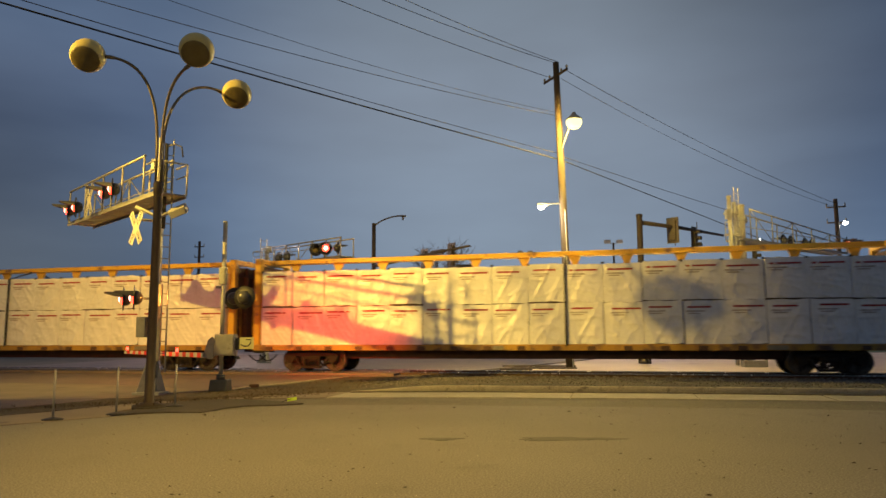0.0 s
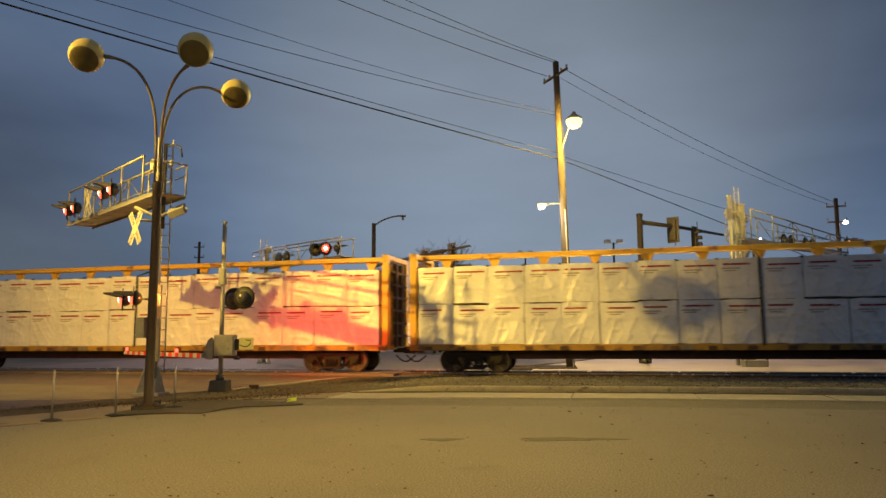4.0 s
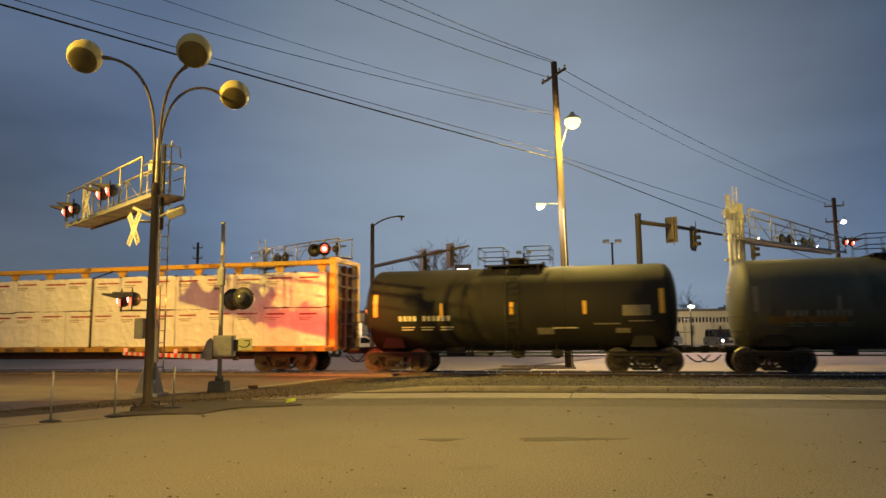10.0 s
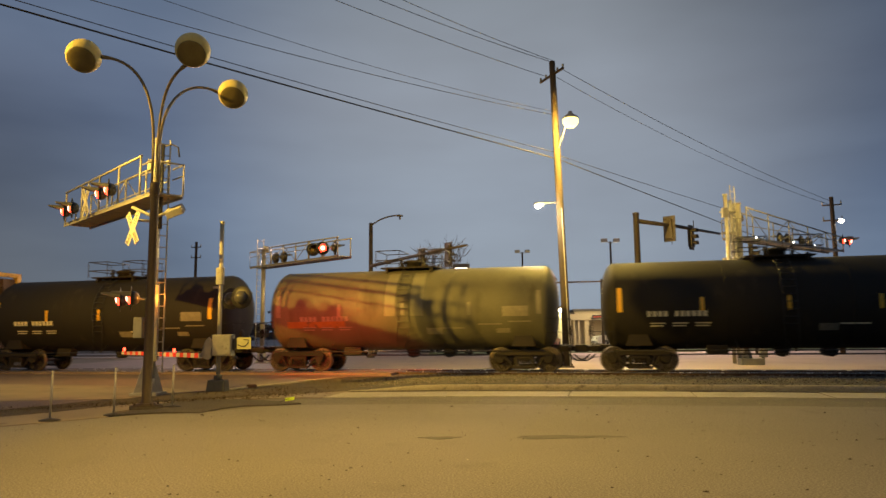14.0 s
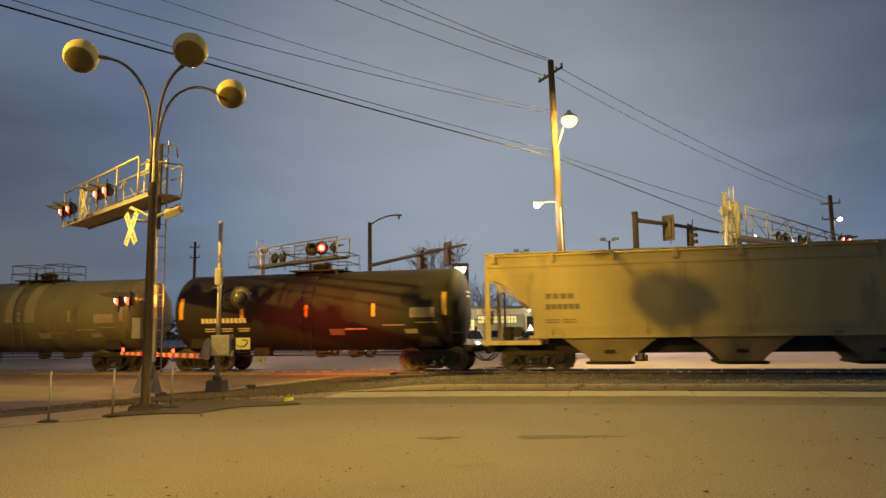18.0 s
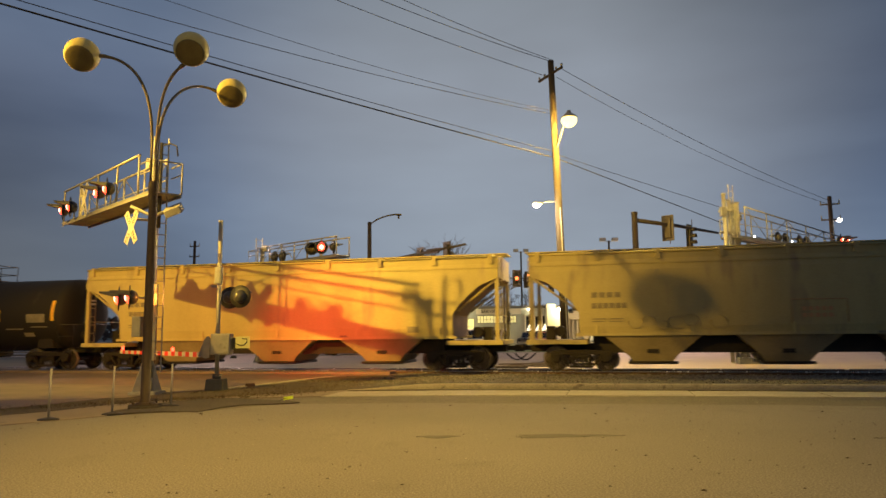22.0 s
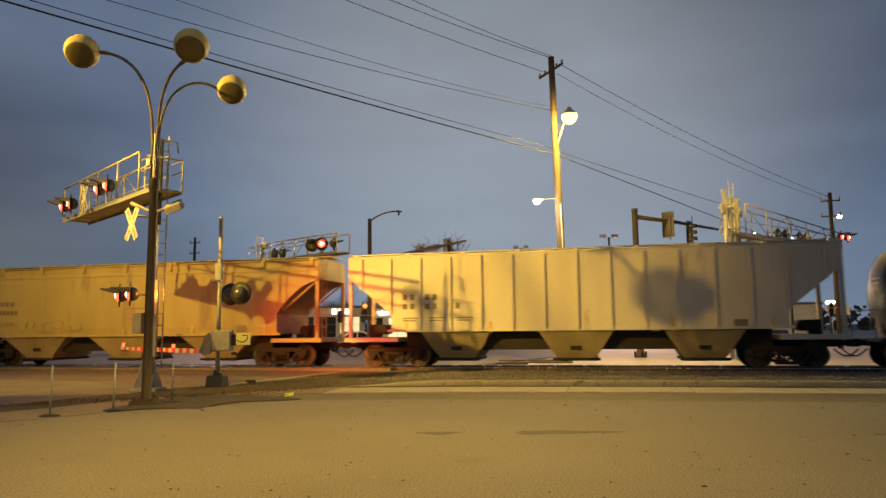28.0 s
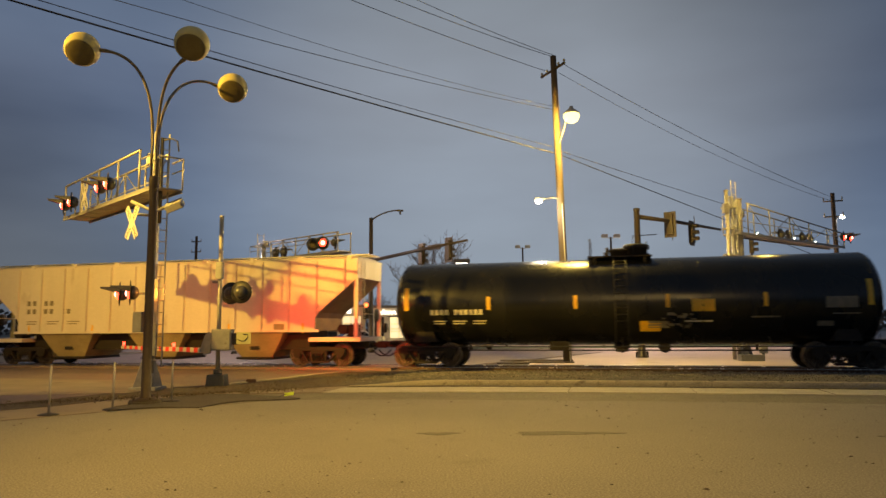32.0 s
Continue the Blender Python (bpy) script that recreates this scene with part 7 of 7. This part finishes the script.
# shop with a lit front, left of the hall
shop = building("shop", -17.5, 82, 6, 8.5, 10, 4.1, [(0.6, 2.6, 0.3, 3.1), (3.0, 5.2, 0.3, 3.1), (5.6, 8.0, 0.3, 3.1)], M_CREAM, "small shop with one brightly lit front window", lit=(2,))
bm = B()
for k in range(5, 8):
    box(bm, 1.0 + k * 0.75, 1.5 + k * 0.75, -0.12, -0.04, 3.4, 3.95)
pieces("sign_bar", bm, G_SIGN, shop, "lit white sign bars")
shop2 = building("shop", -8.2, 80, 0, 7.5, 10, 3.9, [(0.5, 1.6, 0.2, 2.9), (2.2, 4.4, 0.4, 2.9), (5.0, 7.0, 0.4, 2.9)], M_CREAM, "cream shop with a glowing script sign", lit=(1, 2))
bm = B()
pts = [(1.0 + k * 0.075, -0.1, 3.35 + 0.16 * math.sin(k * 1.15) + (0.16 if k % 7 == 0 else 0)) for k in range(27)]
tube(bm, pts, 0.075, 6)
part("script_sign", bm, G_SIGN, shop2, "glowing white looping sign")
# pylon sign
th = thing("pylon_sign", pose(1.75, 60, 0), "black pylon sign with a glowing white emblem", "sign")
for x in (-0.45, 0.45):
    bm = B()
    cyl(bm, (x, 0, 0), (x, 0, 5.6), 0.07, seg=8)
    part("pole", bm, M_GALV, th)
bm = B()
box(bm, -0.72, 0.72, -0.15, 0.15, 5.45, 7.5, bevel=0.03)
part("cabinet", bm, M_BLACK, th)
bm = B()
prism(bm, [(-0.52, 7.15), (-0.30, 6.62), (0.0, 6.50), (0.30, 6.62), (0.52, 7.15)], -0.19, -0.16)
part("emblem", bm, G_SIGN, th, "glowing white shield-like shape")
bm = B()
for k in range(6):
    box(bm, -0.55 + k * 0.19, -0.42 + k * 0.19, -0.18, -0.16, 5.62, 5.74)
pieces("sign_bar", bm, G_SIGN, th, "glowing white letter bars")


def bare_tree(x, y, h, seed, spread=1.0, label="bare winter tree with thin spreading twigs"):
    th = thing("bare_tree", pose(x, y, 0), label, "tree")
    rg = random.Random(seed)
    tr_bm, cr_bm = B(), B()
    r0 = h * 0.018

    def limb(p, d, length, r, depth, bmx):
        n = 4
        pts, rs = [p.copy()], [r]
        for k in range(n):
            d = (d + Vector((rg.gauss(0, 0.16), rg.gauss(0, 0.16), 0.06))).normalized()
            p = p + d * length / n
            pts.append(p.copy())
            rs.append(max(0.012, r * (1 - 0.45 * (k + 1) / n)))
        tube(bmx, pts, rs, 6 if depth == 0 else (5 if depth < 2 else 3))
        if depth >= 5:
            return
        for k in range(4 if depth < (3 if h > 11 else 2) else 3):
            q = pts[rg.choice((2, 3, 4, 4))]
            nd = (d + Vector((rg.gauss(0, 0.62) * spread, rg.gauss(0, 0.62) * spread, rg.uniform(-0.1, 0.35)))).normalized()
            limb(q, nd, length * rg.uniform(0.6, 0.82), max(0.016, r * 0.56), depth + 1, cr_bm)
    limb(Vector((0, 0, -0.1)), Vector((0, 0, 1)), h * 0.30, r0, 0, tr_bm)
    part("trunk", tr_bm, M_BARK, th)
    part("crown", cr_bm, M_BARK, th)
    return th


bare_tree(-0.2, 62, 12.9, 3, 1.2, "large bare winter tree with a forked trunk")
bare_tree(3.4, 82, 12.0, 8, 1.1)
bare_tree(-13.0, 96, 9.5, 5, 1.0)
bare_tree(-9.0, 100, 8.0, 12, 1.0)
bare_tree(8.5, 98, 8.5, 6, 1.0)
bare_tree(12.5, 102, 9.0, 7, 1.0)
bare_tree(30.0, 104, 8.0, 9, 1.0)
bare_tree(38.0, 106, 9.0, 10, 1.0)
bare_tree(45.0, 108, 8.0, 11, 1.0)

# distant tree line, one ragged mass
V, Fc = [], []
rg = random.Random(11)
for k in range(2600):
    a = rg.uniform(-0.8, 0.8)
    r = rg.uniform(190, 230)
    x, y = r * math.sin(a), r * math.cos(a)
    top = 5.5 + 3.0 * noise.noise(Vector((a * 9, 0, 0))) + rg.gauss(0, 1.0)
    z = max(0.3, rg.uniform(0.1, 1.0) * top)
    s, q, i = rg.uniform(0.4, 1.2), rg.uniform(0, 6.28), len(V)
    for c in range(4):
        V.append((x + s * math.cos(q + c * 1.57), y + rg.uniform(-0.6, 0.6), z + s * math.sin(q + c * 1.57) * 0.8))
    Fc += [(i, i + 1, i + 2, i + 3)]
me = bpy.data.meshes.new("distant_trees")
me.from_pydata(V, [], Fc)
me.materials.append(M_BARK)
tagged(new("distant_trees", me), "dark ragged line of distant trees", "trees", kind="stuff")


def vehicle(name, x, y, turn, paint, label, kind_of="suv", head=True):
    """A road vehicle; its front points along local -x."""
    th = thing(name, pose(x, y, 0.012, 0, 0, turn), label, "car")
    L, W, H, hood = {"suv": (4.7, 1.85, 1.75, 0.98), "sedan": (4.6, 1.8, 1.45, 0.88), "pickup": (5.5, 1.95, 1.85, 1.08), "van": (5.2, 2.0, 2.05, 1.05)}[kind_of]
    a = L / 2
    low = 0.28
    bm = B()
    side = [(-a, low + 0.1), (-a, hood - 0.14), (-a + 0.12, hood - 0.02), (-a + L * 0.24, hood + 0.06), (a - 0.06, hood + 0.04), (a, hood - 0.1), (a, low + 0.08), (a - 0.3, low), (-a + 0.3, low)]
    prism(bm, side, -W / 2, W / 2)
    bmesh.ops.bevel(bm, geom=bm.edges[:], offset=0.06, segments=2, affect="EDGES")
    part("body", bm, paint, th)
    bm = B()
    if kind_of == "pickup":
        cab = [(-a + 1.35, hood), (-a + 2.0, H), (a - 2.1, H), (a - 1.85, hood)]
    elif kind_of == "sedan":
        cab = [(-a + 1.2, hood), (-a + 2.0, H), (a - 1.5, H), (a - 0.75, hood)]
    else:
        cab = [(-a + (1.15 if kind_of == "suv" else 0.9), hood), (-a + (1.8 if kind_of == "suv" else 1.5), H), (a - 0.4, H), (a - 0.12, hood)]
    prism(bm, [(x0, z) for x0, z in cab], -W / 2 + 0.10, W / 2 - 0.10)
    bmesh.ops.bevel(bm, geom=bm.edges[:], offset=0.07, segments=2, affect="EDGES")
    part("cabin", bm, paint, th)
    for s in (-1, 1):
        bm = B()
        w = W / 2 - 0.095
        (x0, z0), (x1, z1), (x2, z2), (x3, z3) = cab
        mid = (x1 + x2) / 2
        for p in ([(x0 + 0.28, z0 + 0.08), (x1 + 0.10, z1 - 0.1), (mid - 0.05, z1 - 0.1), (mid - 0.05, z0 + 0.08)], [(mid + 0.05, z0 + 0.08), (mid + 0.05, z1 - 0.1), (x2 - 0.10, z2 - 0.1), (x3 - 0.2, z0 + 0.08)]):
            prism(bm, p, *sorted((s * w, s * (w + 0.012))))
        part("side_window", bm, M_PANE, th)
    bm = B()
    (x0, z0), (x1, z1) = cab[0], cab[1]
    d = Vector((x1 - x0, 0, z1 - z0)).normalized()
    nrm = Vector((-d.z, 0, d.x)) * 0.012
    p0, p1 = Vector((x0, 0, z0)) + d * 0.1 + nrm, Vector((x1, 0, z1)) - d * 0.12 + nrm
    vs = [bm.verts.new((p.x, s * (W / 2 - 0.24), p.z)) for p, s in ((p0, -1), (p0, 1), (p1, 1), (p1, -1))]
    bm.faces.new(vs)
    part("windscreen", bm, M_PANE, th)
    for s in (-1, 1):
        bm = B()
        lathe(bm, [(0.002, 0.05), (0.08, 0.045), (0.12, 0.0), (0.10, -0.05)], Matrix.Translation((-a + 0.02, s * (W / 2 - 0.28), hood - 0.22)) @ pose(0, 0, 0, 0, -90, 0), 12)
        part("headlight", bm, G_HEAD if head else M_PANE, th)
        bm = B()
        box(bm, a - 0.02, a + 0.02, s * (W / 2 - 0.22) - 0.1, s * (W / 2 - 0.22) + 0.1, hood - 0.3, hood - 0.05)
        part("tail_light", bm, M_RED, th)
        for x0 in (-a + 0.85, a - 0.95):
            bm = B()
            lathe(bm, [(0.20, -0.1), (0.30, -0.11), (0.34, -0.07), (0.34, 0.07), (0.30, 0.11), (0.20, 0.1)], Matrix.Translation((x0, s * (W / 2 - 0.08), 0.34)) @ pose(0, 0, 0, 90), 18)
            wh = part("wheel", bm, M_TYRE, th)
            bm = B()
            lathe(bm, [(0.002, -0.105), (0.12, -0.10), (0.2, -0.08), (0.2, 0.08), (0.12, 0.10), (0.002, 0.105)], Matrix.Translation((x0, s * (W / 2 - 0.08), 0.34)) @ pose(0, 0, 0, 90), 14)
            part("rim", bm, M_RIM, wh)
    bm = B()
    box(bm, -a - 0.03, -a + 0.05, -W / 2 + 0.1, W / 2 - 0.1, low + 0.06, low + 0.26, bevel=0.03)
    part("bumper", bm, M_GREYBOX, th)
    return th


vehicle("suv", 1.9, 51.5, 122, CAR_WHITE, "white utility car waiting with lit headlights", "suv")
vehicle("sedan", -6.55, 51.0, 24, CAR_WHITE, "pale sedan waiting at the junction", "sedan")
vehicle("suv", -1.4, 57.0, 82, CAR_SILVER, "silver utility car with lit headlights", "suv")
vehicle("suv", 24.6, 62.0, 86, CAR_DARK, "dark utility car with bright headlights", "suv")
vehicle("van", 18.6, 74.0, 8, CAR_WHITE, "white van parked before the cream porch", "van", False)
vehicle("sedan", 9.1, 70.5, 70, CAR_DARK, "dark sedan parked in the dealer's lot", "sedan", False)
vehicle("suv", 5.3, 67.0, 72, CAR_SILVER, "silver utility car parked in the dealer's lot", "suv", False)
vehicle("sedan", 9.95, 65.6, 74, CAR_RED, "dark red sedan parked in the dealer's lot", "sedan", False)
vehicle("pickup_truck", 30.0, 66.0, 20, CAR_DARK, "dark pickup parked by the far street", "pickup", False)
vehicle("suv", 22.0, 72.0, 12, CAR_SILVER, "silver utility car parked by the cream office", "suv", False)

# small signal arm with two heads beyond the lot
th = thing("traffic_signal", pose(5.35, 58, 0), "thin signal pole with a lit red head on its arm", "traffic signal")
bm = B()
cyl(bm, (0, 0, 0), (0, 0, 6.3), 0.09, 0.07, 10)
part("mast", bm, M_DARKPOLE, th)
bm = B()
tube(bm, [(0, 0, 6.0), (4.1, 0.0, 5.95)], 0.05, 8)
part("mast_arm", bm, M_DARKPOLE, th)
traffic_light(th, pose(1.05, -0.1, 5.95, 0, 0, 0), lit=1, back=True)
traffic_light(th, pose(1.95, -0.1, 5.95, 0, 0, 35), lit=0, back=False)
th = thing("traffic_signal", pose(19.75, 44, 0), "slim dark signal pole with a lit red head on its arm", "traffic signal")
bm = B()
cyl(bm, (0, 0, 0), (0, 0, 7.0), 0.09, 0.07, 10)
part("mast", bm, M_DARKPOLE, th)
bm = B()
tube(bm, [(-0.5, 0, 5.35), (2.8, 0.0, 5.45)], 0.05, 8)
part("mast_arm", bm, M_DARKPOLE, th)
traffic_light(th, pose(1.15, -0.12, 5.25, 0, 0, 0), lit=0, back=False)
traffic_light(th, pose(-0.02, -0.12, 6.7, 0, 0, 60), lit=None, back=False)
# walk signals and pole beside the dark mast
th = thing("traffic_signal", pose(13.5, 58.5, 0), "slim dark signal pole with a crossbar", "traffic signal")
bm = B()
cyl(bm, (0, 0, 0), (0, 0, 5.95), 0.14, 0.10, 10)
part("mast", bm, M_DARKPOLE, th)
bm = B()
tube(bm, [(-6.5, 0, 5.85), (-4.2, 0, 5.68), (0, 0, 5.75), (1.8, 0, 6.0)], 0.07, 8)
part("mast_arm", bm, M_DARKPOLE, th)
traffic_light(th, pose(1.9, 0, 5.3, 0, 0, 160), lit=None, back=False)
traffic_light(th, pose(-4.15, -0.2, 5.55, 0, 0, 35), lit=0, back=True)
traffic_light(th, pose(-6.25, -0.2, 5.75, 0, 0, 15), lit=0, back=False)
bm = B()
box(bm, -5.75, -4.95, -0.14, -0.10, 5.55, 5.8, bevel=0.01)
part("street_sign_panel", bm, M_GREYBOX, th, "pale street sign panel")
th = thing("walk_signal", pose(10.25, 35.78, 0), "pair of black walk signal boxes on the dark mast", "traffic signal")
for x in (-0.34, 0.34):
    bm = B()
    box(bm, x - 0.22, x + 0.22, -0.15, 0.12, 3.05, 3.55, bevel=0.03)
    part("signal_box", bm, M_BLACK, th)
bm = B()
cyl(bm, (-0.5, 0.03, 3.3), (0.5, 0.03, 3.3), 0.04, seg=8)
part("bracket", bm, M_BLACK, th)


def far_lamp(x, y, z, arm, r, label):
    th = thing("street_light", pose(x, y, 0), label, "street light")
    bm = B()
    cyl(bm, (0, 0, 0), (0, 0, z + 0.2), 0.10, 0.07, 8)
    part("pole", bm, M_DARKPOLE, th)
    bm = B()
    tube(bm, [(0, 0, z + 0.1), (arm, 0, z + 0.18)], 0.04, 6)
    part("lamp_arm", bm, M_DARKPOLE, th)
    bm = B()
    lathe(bm, [(0.002, -0.5 * r), (0.8 * r, -0.35 * r), (r, 0.0), (0.6 * r, 0.3 * r), (0.002, 0.35 * r)], Matrix.Translation((arm, 0, z)), 14)
    part("lamp_glass", bm, G_LAMP2, th, "glowing white lamp")


far_lamp(25.5, 50.5, 6.5, 2.0, 0.26, "slim street light glowing white")
far_lamp(33.6, 60.0, 3.5, 0.1, 0.42, "low bright yard light")
far_lamp(25.5, 72.0, 4.15, 0.1, 0.3, "small bright yard light on a thin pole")
for x, y, t in ((27.0, 48.0, 45), (30.2, 52.0, 0)):
    th = thing("road_sign", pose(x, y, 0, 0, 0, -20), "pale diamond road sign on a thin post", "road sign")
    bm = B()
    cyl(bm, (0, 0, 0), (0, 0, 2.9), 0.035, seg=8)
    part("post", bm, M_GALV, th)
    bm = B()
    box(bm, -0.36, 0.36, -0.05, -0.035, -0.36, 0.36)
    bmesh.ops.transform(bm, matrix=Matrix.Translation((0, 0, 2.65)) @ pose(0, 0, 0, 0, t, 0), verts=bm.verts)
    part("plate", bm, M_SIGNWHITE, th)


# ---- what moves ----


def motions():
    stops = [0.0] + [float(k) for k in range(2, 31, 2)] + [32.0]
    for car, centre in CARS:
        walk(car, [(t, TRACK_POSE @ Matrix.Translation((centre - travelled(t), 0, RAIL_TOP))) for t in stops])
    step = 4 / FPS
    times = [k * step for k in range(int(32 / step) + 1)]
    if times[-1] < 32:
        times.append(32.0)
    for wheelset, dx in ROLLING:
        walk(wheelset, [(t, Matrix.Translation((dx, 0, WHEEL_R)) @ Matrix.Rotation(-travelled(t) / WHEEL_R, 4, "Y")) for t in times])


motions()
